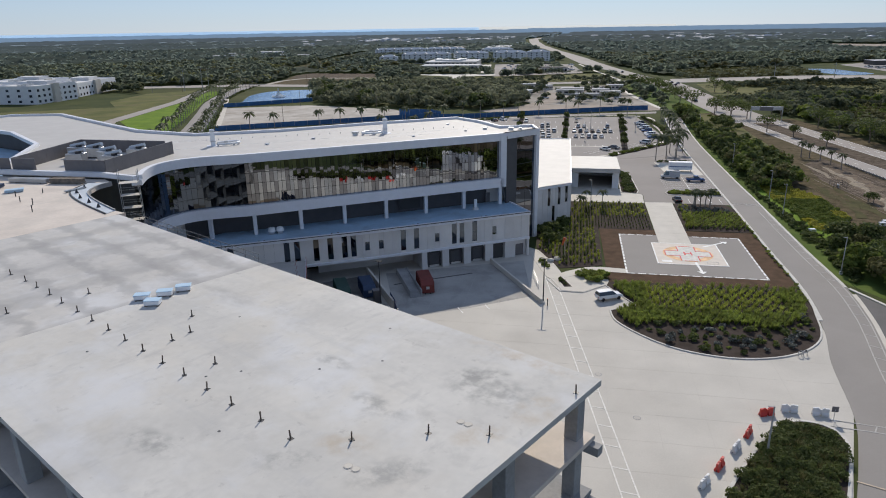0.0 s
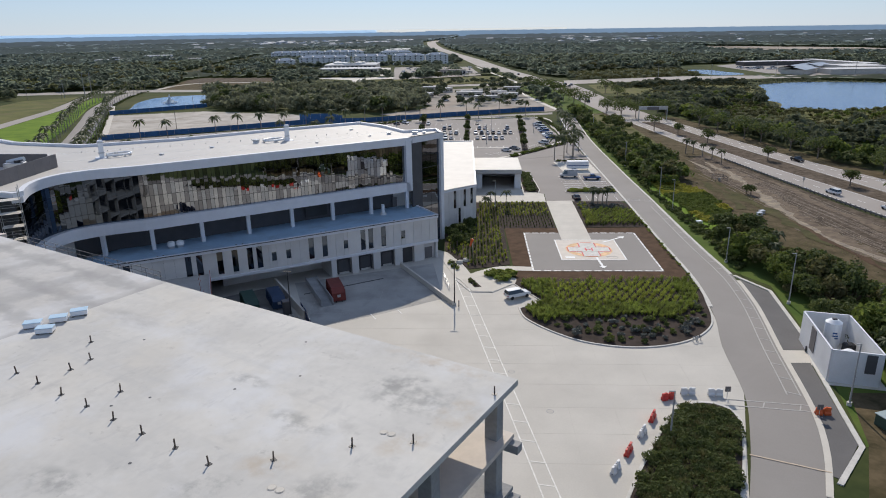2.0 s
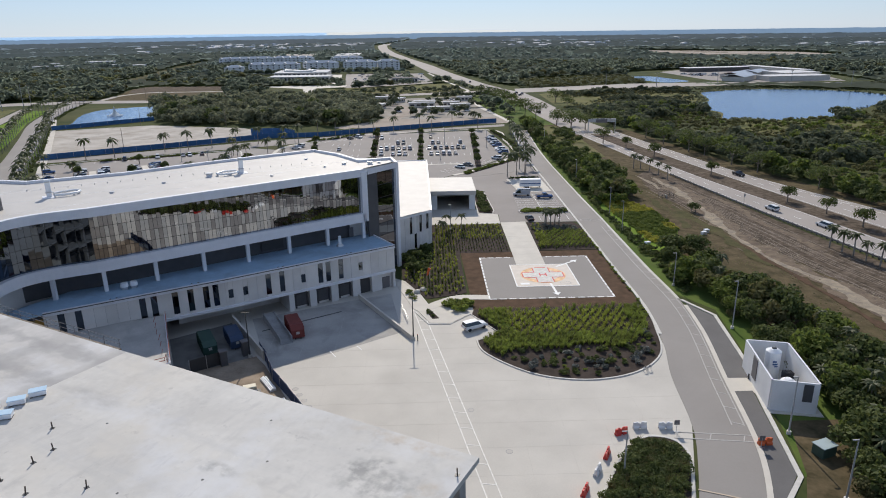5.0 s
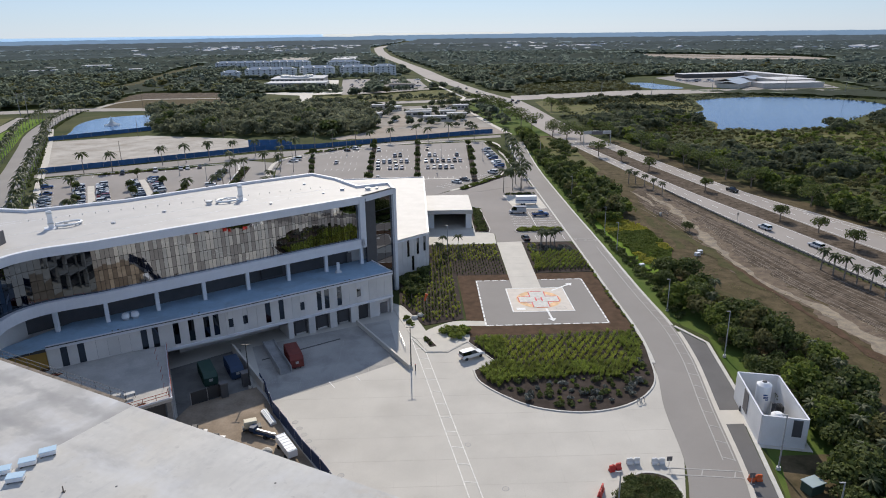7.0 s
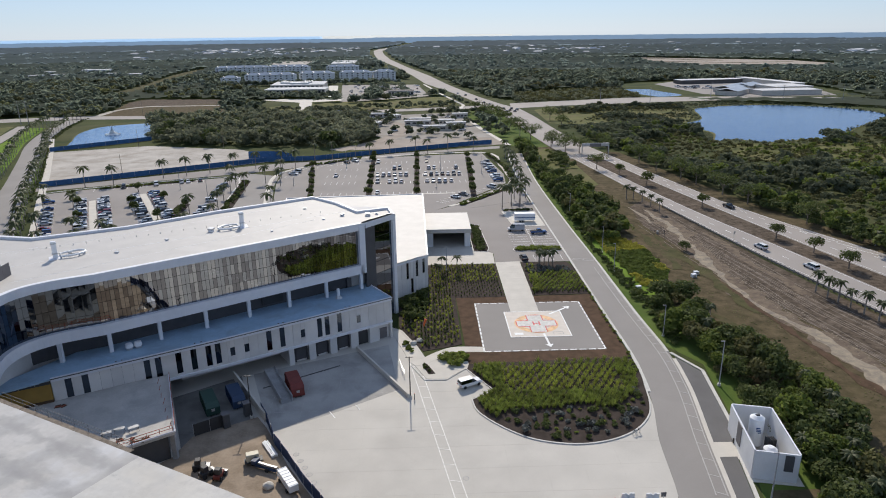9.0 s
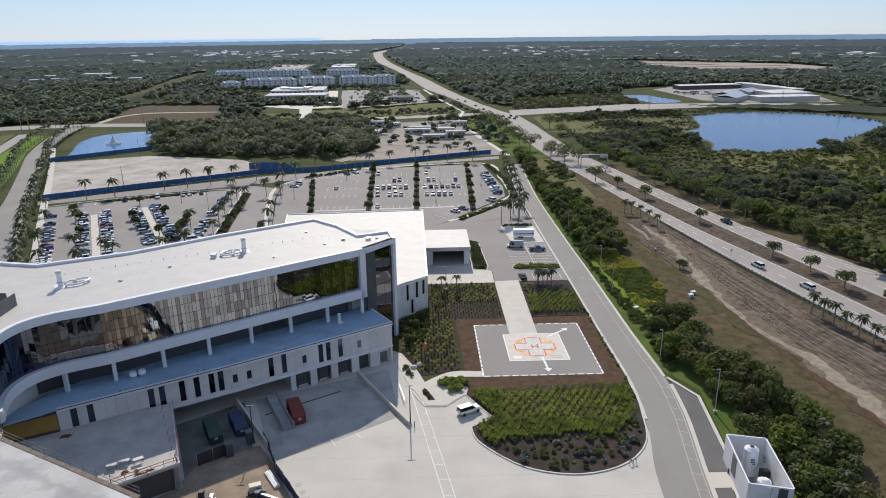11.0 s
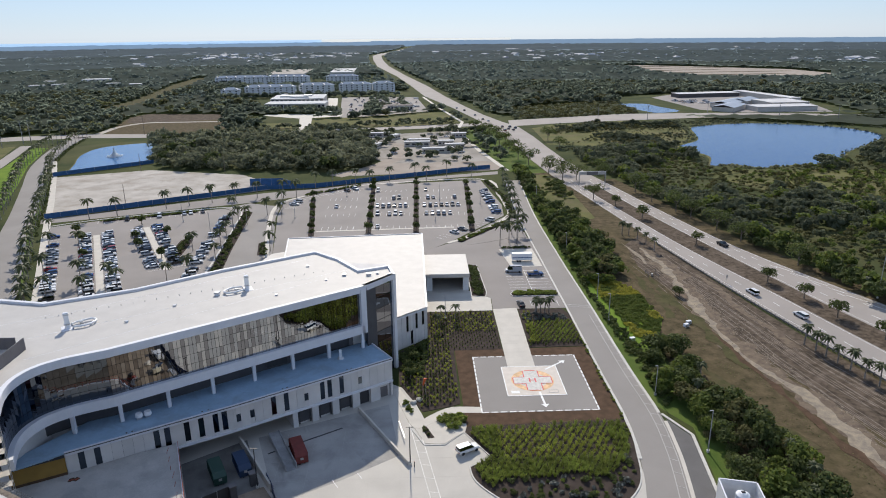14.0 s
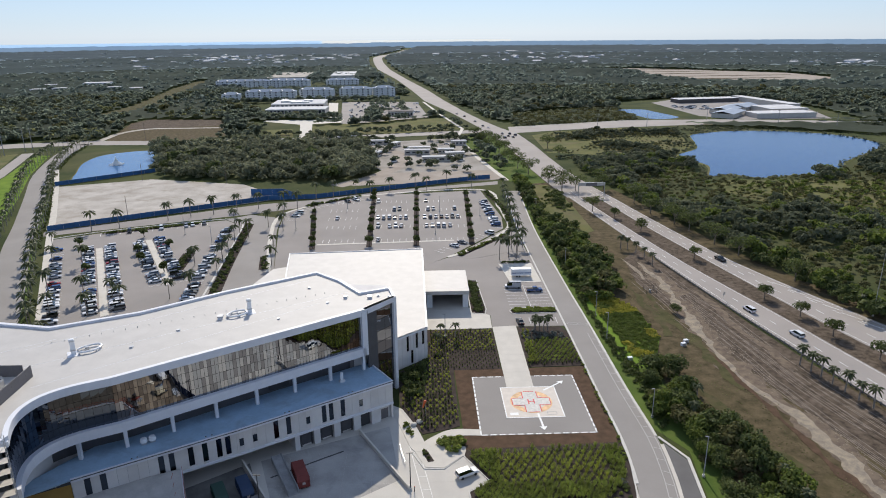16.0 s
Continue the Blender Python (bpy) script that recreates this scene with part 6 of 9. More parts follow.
canopy(3000, 4680, 70, 300, "leaf_haze_skyline", R, 8, 4.5)
for r0, r1, step, s0, s1, far_leaf in ((1150, 1900, 19.0, 4.0, 7.0, "leaf_haze_distant"), (1900, 3000, 42.0, 6, 11, "leaf_haze_remote"), (3000, 4650, 75.0, 10, 18, "leaf_haze_skyline")):
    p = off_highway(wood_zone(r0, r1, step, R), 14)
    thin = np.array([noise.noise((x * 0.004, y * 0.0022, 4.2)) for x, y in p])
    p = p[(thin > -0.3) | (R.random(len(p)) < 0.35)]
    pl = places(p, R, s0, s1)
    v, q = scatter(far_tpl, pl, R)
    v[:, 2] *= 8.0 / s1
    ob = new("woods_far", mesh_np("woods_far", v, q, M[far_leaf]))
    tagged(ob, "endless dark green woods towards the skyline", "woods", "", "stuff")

# trees among the shops, the flats and the contractors' sheds
def dotted(poly, step, s0, s1, clear, mat, label):
    q = fill(poly, step, R, clear)
    if not len(q):
        return
    stuff("street_trees", mid_tpl, places(q, R, s0, s1), M[mat], label, "trees")


dotted([(-330, 900), (-28, 930), (-45, 1100), (-95, 1480), (-330, 1420)], 15, 2.5, 5.0, [[(-285, 925), (-35, 950), (-35, 1030), (-285, 985)], [(-360, 1140), (-110, 1170), (-110, 1265), (-360, 1215)]], "leaf_haze_distant", "street trees among the flats")
dotted([(-60, 715), (-5, 735), (-25, 905), (-66, 915)], 13, 2.6, 4.4, [[(-42, 740), (-5, 740), (-5, 772), (-42, 772)]], "leaf_haze_mid", "street trees before the shops")
dotted([(-60, 440), (-30, 445), (-48, 560), (50, 585), (60, 560), (30, 555), (-20, 570), (-70, 600), (-110, 600), (-60, 560)], 7, 2.0, 4.5, [], "leaf_far", "trees round the contractors' yard")
dotted([(-30, 440), (55, 425), (60, 540), (-40, 560)], 17, 2.0, 4.2, [], "leaf_far", "trees in the contractors' yard")
dotted([(-185, 608), (-100, 600), (20, 618), (45, 640), (30, 655), (-100, 622), (-185, 628)], 9, 1.8, 3.6, [], "leaf_far", "trees along the cross road")
dotted([(-182, 716), (-112, 722), (-108, 768), (-182, 766)], 10, 3.2, 4.8, [], "leaf_haze_mid", "row of trees before the offices")
dotted([(92, 650), (100, 668), (80, 800), (66, 790)], 9, 2.0, 4.0, [], "leaf_far", "trees along the highway")
dotted([(400, 612), (450, 600), (600, 560), (640, 700), (480, 690), (430, 655)], 5, 1.2, 3.4, PAVED, "leaf_far", "scrub and trees beside the storage yard")
dotted([(-193, 645), (-170, 645), (-172, 682), (-190, 682)], 7, 4.0, 6.0, [], "leaf_haze_mid", "clump of tall trees beside the brown field")
dotted([(-280, 905), (-45, 925), (-45, 942), (-280, 925)], 9, 4.0, 6.4, [], "leaf_haze_mid", "row of trees before the apartment houses")
dotted([(-285, 1010), (-50, 1045), (-60, 1120), (-285, 1100)], 12, 4.5, 7.5, [], "leaf_haze_mid", "trees between the apartment houses")
dotted([(-58, 700), (-44, 700), (-48, 800), (-64, 800)], 6, 3.2, 5.0, [], "leaf_haze_mid", "trees in the shops' car park")
dotted([(52, 452), (62, 446), (60, 490), (48, 530), (42, 526)], 10, 3.4, 5.2, [], "leaf_haze_mid", "round trees on the highway verge")
dotted([(280, 400), (340, 415), (360, 480), (325, 470), (300, 445)], 6, 2.4, 4.4, [EAST_SHORE] + PAVED, "leaf_far", "dark trees on the pond's near bank")
# woods and scrub on the west
WEST = [(-700, 200), (-300, 140), (-250, 250), (-300, 380), (-340, 490), (-380, 540), (-700, 470)]
p = fill(WEST, 9.0, R, PAVED + [[(-310, 140), (-215, 140), (-260, 300), (-300, 400), (-340, 500), (-365, 470), (-330, 330)], [(-450, 330), (-300, 330), (-300, 500), (-450, 510)]])
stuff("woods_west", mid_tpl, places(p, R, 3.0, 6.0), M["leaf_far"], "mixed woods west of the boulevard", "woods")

# planting beds
def bed(name, poly, step, s0, s1, tpl, mat, label, clear=()):
    p = fill(poly, step, R, clear)
    if len(p):
        stuff(name, tpl, places(p, R, s0, s1, 0.08), mat, label, "planting")


def rows_in(poly, dx, dy, clear=(), jit=0.12):
    xs, ys = [q[0] for q in poly], [q[1] for q in poly]
    pts = []
    y, k = min(ys), 0
    while y < max(ys):
        x = min(xs) + (dx / 2 if k % 2 else 0)
        while x < max(xs):
            pts.append((x + R.uniform(-jit, jit), y + R.uniform(-jit, jit)))
            x += dx
        y += dy
        k += 1
    p = np.array(pts)
    p = p[np_inside(p, poly)]
    for c in clear:
        p = p[~np_inside(p, c)]
    return p


FLOWER = smooth_line([(11.5, 103.4), (16, 106.2), (21, 106.0), (27, 107.2), (33, 106.4), (37, 109.4), (41.5, 114.2), (48, 108), (38, 90), (10, 90)], 3, True)
BED_IN = offset_line(BED_EDGE, 1.2) + [(41.6, 124.6), (9.5, 124.0), (8.4, 122.6), (12.8, 113.6)]
p = rows_in(BED_IN, 1.55, 1.25, [FLOWER])
mid = (p[:, 1] > 112.5) & (p[:, 1] < 122.8) & (p[:, 0] > 14.5) & (p[:, 0] < 37)
stuff("planted_grass", tuft_tpl, places(p[~mid], R, 1.0, 1.4, 0.1), M["grass_tuft"], "rows of ornamental grass", "planting")
pm = np.repeat(p[mid], 1, 0)
stuff("planted_grass", tuft_tpl, places(pm, R, 1.1, 1.4, 0.1), M["yellow_tuft"], "rows of bright green ornamental grass", "planting")
p = rows_in(BED_IN, 1.1, 1.0, [FLOWER])
p = p[(p[:, 1] < 112.5) | (p[:, 0] < 14.5) | (p[:, 0] > 38)]
stuff("planted_grass", tuft_tpl, places(p, R, 0.95, 1.4, 0.1), M["grass_tuft"], "thick green ornamental grass", "planting")

p = fill(BED_IN, 1.7, R)
p = p[np_inside(p, FLOWER)]
k = R.random(len(p))
stuff("planted_shrubs", bush_tpl, places(p[k < 0.3], R, 0.45, 0.9, 0.1), M["leaf"], "small dark shrubs on mulch", "planting")
stuff("planted_shrubs", bush_tpl, places(p[(k > 0.3) & (k < 0.62)], R, 0.5, 0.95, 0.1), M["silver_tuft"], "small silver-grey shrubs on mulch", "planting")
stuff("planted_shrubs", bush_tpl, places(p[k > 0.8], R, 0.3, 0.5, 0.1), M["grass_tuft"], "small green shrubs on mulch", "planting")

WBED = [(-6.4, 144), (-1.3, 132), (4.8, 134), (6.6, 135), (6.4, 161.2), (19.6, 161.6), (19.8, 186.2), (0.6, 186.4), (0.6, 169), (-7, 160)]
p = rows_in(WBED, 1.5, 1.3)
dk = (p[:, 1] > 161) & (p[:, 1] < 172) & (p[:, 0] > 6)
lit = (~dk) & (R.random(len(p)) < 0.6)
stuff("planted_grass", tuft_tpl, places(p[dk], R, 0.5, 0.7, 0.09), M["leaf"], "rows of small dark plants on mulch", "planting")
stuff("planted_grass", tuft_tpl, places(p[lit], R, 0.8, 1.1, 0.09), M["yellow_tuft"], "rows of bright green ornamental grass", "planting")
stuff("planted_grass", tuft_tpl, places(p[~dk & ~lit], R, 0.8, 1.2, 0.09), M["leaf"], "rows of dark green shrubs", "planting")
bed("planted_shrubs", [(-7, 150), (-1, 146), (0, 166), (-7, 159)], 1.6, 0.7, 1.3, bush_tpl, M["leaf"], "dark shrubs in the shade of the tower")
EBED = [(28.0, 162.4), (42.2, 162.6), (42.4, 178), (28.4, 178)]
p = rows_in(EBED, 1.4, 1.2)
dk = p[:, 1] < 164.6
stuff("planted_grass", tuft_tpl, places(p[dk], R, 0.8, 1.1, 0.09), M["leaf"], "row of dark plants along the bed", "planting")
stuff("planted_grass", tuft_tpl, places(p[~dk], R, 0.95, 1.3, 0.09), M["grass_tuft"], "green ornamental grass", "planting")
bed("planted_shrubs", [(28.5, 178.5), (42.0, 178.5), (41, 184), (29, 184.5)], 1.3, 0.4, 0.8, bush_tpl, M["silver_tuft"], "grey-green low shrubs on mulch")
bed("planted_grass", [(28.2, 164), (31.5, 164), (31.5, 185), (28.6, 186)], 1.2, 0.8, 1.1, tuft_tpl, M["yellow_tuft"], "bright green ornamental grass")
bed("planted_shrubs", [(q[0] * 0.94 + 24 * 0.06, q[1] * 0.94 + 64 * 0.06) for q in ISLAND], 1.15, 0.7, 1.15, fine_bush, M["leaf"], "dense dark shrubs on the island")
bed("planted_grass", [(q[0] * 0.94 + 24 * 0.06, q[1] * 0.94 + 64 * 0.06) for q in ISLAND], 1.0, 0.8, 1.2, tuft_tpl, M["leaf_olive"], "tall olive grass among the island shrubs")
p = np.array([(q.x - 0.55 + R.uniform(-0.15, 0.15), q.y) for q, t in resample([(43.0, 165), (42.9, 150), (43.0, 128.8), (42.4, 119.5)], 1.5) if R.random() < 0.8])
stuff("planted_shrubs", bush_tpl, places(p, R, 0.3, 0.55, 0.1), M["grass_tuft"], "low plants along the kerb", "planting")
bed("planted_shrubs", [(-1.9, 125.6), (-0.5, 121.0), (0.6, 121.2), (-1.4, 126.2)], 0.9, 0.3, 0.5, bush_tpl, M["leaf"], "small dark shrubs")
bed("planted_shrubs", [(-5.6, 137), (-3.6, 130.4), (-4.4, 129.8), (-6.6, 136)], 0.9, 0.5, 0.7, bush_tpl, M["leaf_bright"], "clipped green hedge beside the path")
bed("planted_shrubs", [(1.0, 127.6), (6.9, 130.2), (7.8, 124), (5, 123.2), (2.2, 126.2)], 1.1, 0.7, 1.1, bush_tpl, M["grass_tuft"], "green shrubs in the corner bed")
bed("planted_shrubs", [(15.3, 200), (18.8, 199.4), (18.2, 228), (15.8, 228)], 1.1, 0.5, 0.95, bush_tpl, M["leaf"], "dark shrubs beside the canopy")
bed("hedge", [(28.6, 198.8), (42.2, 198.8), (42.2, 201.6), (28.6, 201.6)], 0.9, 0.6, 0.85, bush_tpl, M["grass_tuft"], "clipped yellow-green hedge in the car park")
bed("hedge", [(30, 247.6), (41.6, 247.6), (41.6, 249.2), (30, 249.2)], 0.9, 0.55, 0.75, bush_tpl, M["leaf"], "dark hedge in the car park")


# single trees and palms
def limb_tree(name_label, r, h, seed, leaf):
    """A broadleaf tree with a forked trunk; returns the thing at the origin."""
    rng = np.random.default_rng(seed)
    t = thing("oak_tree", name_label, "tree")
    bm = bmesh.new()
    rod(bm, (0, 0, 0), (0.1, 0, h * 0.34), 0.22, 8, 0.17)
    for i in range(5):
        a = i * 1.257 + rng.uniform(-0.3, 0.3)
        q = (r * 0.5 * math.cos(a), r * 0.5 * math.sin(a), h * rng.uniform(0.55, 0.75))
        rod(bm, (0.1, 0, h * 0.32), q, 0.12, 6, 0.05)
    part("trunk", bm, M["bark"], t)
    v, q = crown(rng, r, h * 0.72, h * 0.26, 8, 110, 0.26)
    ob = new("crown", mesh_np("crown", v, q, leaf))
    ob.parent = t
    return t


def palm_tree(label, h, fr, n, seed, name="palm_tree", droop=1.0):
    rng = np.random.default_rng(seed)
    t = thing(name, label, "palm")
    bm = bmesh.new()
    bend = rng.uniform(-0.25, 0.25, 2)
    z, pts = 0, []
    for i in range(5):
        f = i / 4
        pts.append((bend[0] * f * f, bend[1] * f * f, h * f))
    for i, (a, b) in enumerate(zip(pts, pts[1:])):
        rod(bm, a, b, 0.2 - 0.02 * i, 7, 0.18 - 0.02 * i)
    part("trunk", bm, M["palm_bark"], t)
    vs = []
    top = np.array(pts[-1])
    for i in range(n):
        a = i * 2.4 + rng.uniform(-0.2, 0.2)
        up = rng.uniform(-0.25, 1.1)
        d = np.array((math.cos(a), math.sin(a), 0))
        side = np.array((-d[1], d[0], 0))
        l = fr * rng.uniform(0.85, 1.1)
        last = None
        for k in range(5):
            f = k / 4
            c = top + d * l * (f * 0.95) * math.cos(up * 0.5) + np.array((0, 0, l * (up * f * 0.75 - droop * 0.75 * f * f)))
            w = 0.34 * fr / 2.6 * math.sin(math.pi * (0.12 + 0.82 * f)) + 0.03
            row = (c + side * w - np.array((0, 0, w * 0.55)), c + np.array((0, 0, 0.02)), c - side * w - np.array((0, 0, w * 0.55)))
            if last:
                vs += [last[0], last[1], row[1], row[0], last[1], last[2], row[2], row[1]]
            last = row
    v = np.array(vs)
    ob = new("fronds", mesh_np("fronds", v, np.arange(len(v)).reshape(-1, 4), M["frond"]))
    ob.parent = t
    return t


def plant(kinds, spots, group, s0=0.9, s1=1.1):
    for i, (x, y) in enumerate(spots):
        k = kinds[int(R.integers(len(kinds)))]
        s = float(R.uniform(s0, s1))
        ob = copy_thing(k, pose(x, y, 0.05, 0, 0, float(R.uniform(0, 360))))
        ob.matrix_basis = ob.matrix_basis @ Matrix.Scale(s, 4)
        ob["group"] = group


def drop(kinds):
    for k in kinds:
        for o in list(k.children_recursive) + [k]:
            bpy.data.objects.remove(o)


oaks = [limb_tree("broad green oak on bare ground", 2.9, 6.2, s, M["leaf"]) for s in (1, 2, 3)]
big_oaks = [limb_tree("large dark oak beside the highway", 4.6, 8.5, s, M["leaf"]) for s in (4, 5, 6)]
palms = [palm_tree("tall royal palm with a slim trunk", 9.0, 3.4, 19, s) for s in (7, 8, 9)]
sabals = [palm_tree("sabal palm with a round head of fans", 5.2, 1.9, 28, s, droop=0.9) for s in (10, 11, 12)]
small_oaks = [limb_tree("young green tree in a car park", 1.9, 4.6, s, M["leaf"]) for s in (13, 14)]

plant(oaks, [(93.6, 312), (99.2, 288.5), (108.0, 248.5), (115.2, 205.8), (119.3, 190.9), (121, 176.1), (125.1, 161), (128.5, 146), (131.5, 128), (135, 110)], "oaks on the median")
plant(big_oaks, [(118.4, 298.5), (121, 287.2), (124, 266.7), (127, 250.8), (134.5, 221.8), (113.5, 318), (112, 340), (104, 372), (105, 392), (88, 372), (84, 390), (79, 405), (86, 325)], "oaks beside the highway", 1.1, 1.45)
plant(big_oaks, [(64, 440), (68, 420), (60, 462), (66, 478), (58, 498), (64, 510), (52, 520), (60, 538), (50, 552), (57, 568), (46, 580), (100, 480), (99, 520), (80, 372), (75, 388)], "oaks beside the highway", 1.1, 1.5)
plant(sabals, [(82.5, 263.2), (85.0, 262.1), (86.9, 256.6), (88.1, 249.7), (88.4, 240.8), (101.6, 159.3), (102.5, 155.5), (103.4, 152.3), (104.2, 148.6), (105.0, 144.6), (106, 140.6), (107, 136.6), (108.2, 132.4), (109.4, 128), (142, 196)], "sabal palms beside the highway")
plant(sabals, [(66, 88), (68, 96), (71, 102), (63, 78), (58, 62), (66, 80), (70, 92), (62, 134), (66, 142), (69, 118), (71, 110), (60, 56), (66, 66), (59, 90), (56, 71), (53.5, 65), (59.5, 77), (63, 84), (47, 59)], "sabal palms in the thicket", 0.6, 0.95)
plant(palms, [(-156, 304), (-145, 308.4), (-127, 322), (-117.4, 327), (-107.5, 332), (-97.7, 340), (-87, 342), (-73, 340), (-66, 339), (-59.7, 362.6), (-50.5, 364.7), (-38.4, 370.7), (-30, 367), (-19.4, 377), (-4.7, 383), (2, 377), (14, 389), (28.5, 382)], "palms along the blue fence")
p = np.array([(q.x - t.y * d + R.uniform(-0.8, 0.8), q.y + t.x * d + R.uniform(-0.8, 0.8)) for q, t in resample(BLVD, 2.4) for d in (-8.6, -7.4) if noise.noise((q.x * 0.05, q.y * 0.05, d)) > -0.15])
stuff("hedge", scrub_tpl, places(p, R, 0.5, 1.0), M["leaf"], "low dark hedges along the boulevard", "hedge")
side = resample(BLVD, 11.0)
plant(palms, [(q.x - t.y * d, q.y + t.x * d) for q, t in side for d in (-8, 8)], "palms along the boulevard", 0.85, 1.05)
plant(palms, [(41.6, 268), (41.8, 282), (42.3, 294), (42.2, 306), (43, 320), (43.6, 333), (44, 346), (44.4, 358), (45, 370), (36.7, 266.6), (38, 258), (34, 255), (30, 252), (37, 254)], "palms beside the service road", 0.8, 1.0)
plant(palms, [(-161, 279), (-149, 256), (-134.6, 225), (-123, 204), (-136.8, 255), (-118.8, 218.6), (-110.8, 203.6), (-108.9, 218), (-102.6, 210), (-89, 217), (-91.7, 252.6), (-80.3, 252), (-78.8, 239), (-83, 222), (-91, 310), (-79.6, 290), (-61, 251), (-85, 296), (-83, 280), (-82, 266), (-66, 300), (-69, 318), (-74, 306), (-64, 270)], "palms in the car parks", 0.75, 1.0)
plant(sabals, [(34.6, 185), (35.6, 183.8), (32.6, 183.1), (37, 184.6), (33.5, 186)], "small palms by the car park", 0.8, 0.95)
plant(palms, [(4.1, 180.7), (8.5, 180.4), (3, 174)], "palms in the west bed", 0.5, 0.62)
plant(small_oaks, [(-127.6, 293.4), (-120.2, 268.6), (-109.8, 275.6), (-142, 268), (-131, 246), (-115, 258), (-101, 245), (-96, 262), (-150, 280)], "young trees in the car parks")
plant(small_oaks, [(-5, 150), (-3.6, 155), (-4.4, 146), (-2, 160)], "young trees by the tower", 0.55, 0.8)
for x0, y0, x1, y1 in ((-28, 372, -24, 276), (-4, 376, -3.6, 276), (24, 366, 20.5, 276), (-57, 336, -48, 272)):
    n = 8
    plant(small_oaks, [(x0 + (x1 - x0) * (i + R.uniform(-0.4, 0.4)) / n, y0 + (y1 - y0) * (i + R.uniform(-0.4, 0.4)) / n) for i in range(n + 1)], "trees in the car park islands", 0.6, 1.1)
plant(oaks, [(81, 195), (80.5, 197)], "dark shrub tree on the dirt", 0.45, 0.55)
drop(oaks + big_oaks + palms + sabals + small_oaks)


# ---- vehicles ----
CAR_PAINT = {n: plain("car_paint_" + n, c, 0.25) for n, c in (("white", (0.72, 0.72, 0.72)), ("silver", (0.42, 0.43, 0.45)), ("black", (0.02, 0.02, 0.022)), ("grey", (0.13, 0.135, 0.14)), ("blue", (0.03, 0.08, 0.22)), ("red", (0.28, 0.02, 0.02)))}
M["car_glass"] = mirror_glass("dark_car_glass", (0.07, 0.08, 0.09))
M["tyre"] = plain("tyre_rubber", (0.025, 0.025, 0.025), 0.9)
M["rim"] = plain("wheel_rim", (0.4, 0.4, 0.41), 0.35, 0.7)
M["lamp_red"] = plain("red_tail_lamp", (0.35, 0.02, 0.02), 0.3)
M["lamp_clear"] = plain("clear_head_lamp", (0.7, 0.7, 0.7), 0.2)

PROFILE = {   # side profile of the body and of the glass house: x forward, z up
    "sedan": ([(-2.35, 0.35), (-2.4, 0.75), (-2.2, 0.95), (-1.5, 0.98), (0.9, 0.95), (2.1, 0.8), (2.35, 0.6), (2.35, 0.33)], [(-1.75, 0.97), (-1.0, 1.4), (0.25, 1.42), (1.1, 0.95)], 0.88),
    "suv": ([(-2.35, 0.4), (-2.42, 0.9), (-2.35, 1.08), (0.95, 1.08), (2.1, 1.0), (2.4, 0.75), (2.4, 0.4)], [(-2.36, 1.07), (-2.22, 1.68), (0.35, 1.72), (1.15, 1.07)], 0.93),
    "pickup": ([(-2.85, 0.5), (-2.85, 1.1), (-0.6, 1.1), (1.2, 1.1), (2.4, 1.02), (2.75, 0.8), (2.75, 0.45)], [(-0.7, 1.09), (-0.55, 1.75), (0.6, 1.78), (1.35, 1.09)], 0.95),
    "van": ([(-2.9, 0.45), (-2.9, 1.15), (1.9, 1.15), (2.75, 1.0), (2.9, 0.7), (2.9, 0.42)], [(-2.88, 1.14), (-2.82, 2.35), (1.2, 2.4), (2.1, 1.14)], 1.0),
}


def loft(bm, prof, w0, w1):
    """Extrudes a side profile to both sides, narrower at the top."""
    zs = [p[1] for p in prof]
    lo, hi = min(zs), max(zs)
    wid = lambda z: w0 + (w1 - w0) * (z - lo) / (hi - lo)
    a = [bm.verts.new((x, -wid(z), z)) for x, z in prof]
    b = [bm.verts.new((x, wid(z), z)) for x, z in prof]
    bm.faces.new(a)
    bm.faces.new(b[::-1])
    for i in range(len(prof)):
        j = (i + 1) % len(prof)
        bm.faces.new((a[j], a[i], b[i], b[j]))
    bmesh.ops.recalc_face_normals(bm, faces=bm.faces[:])
    return bm


WHEELS = {}


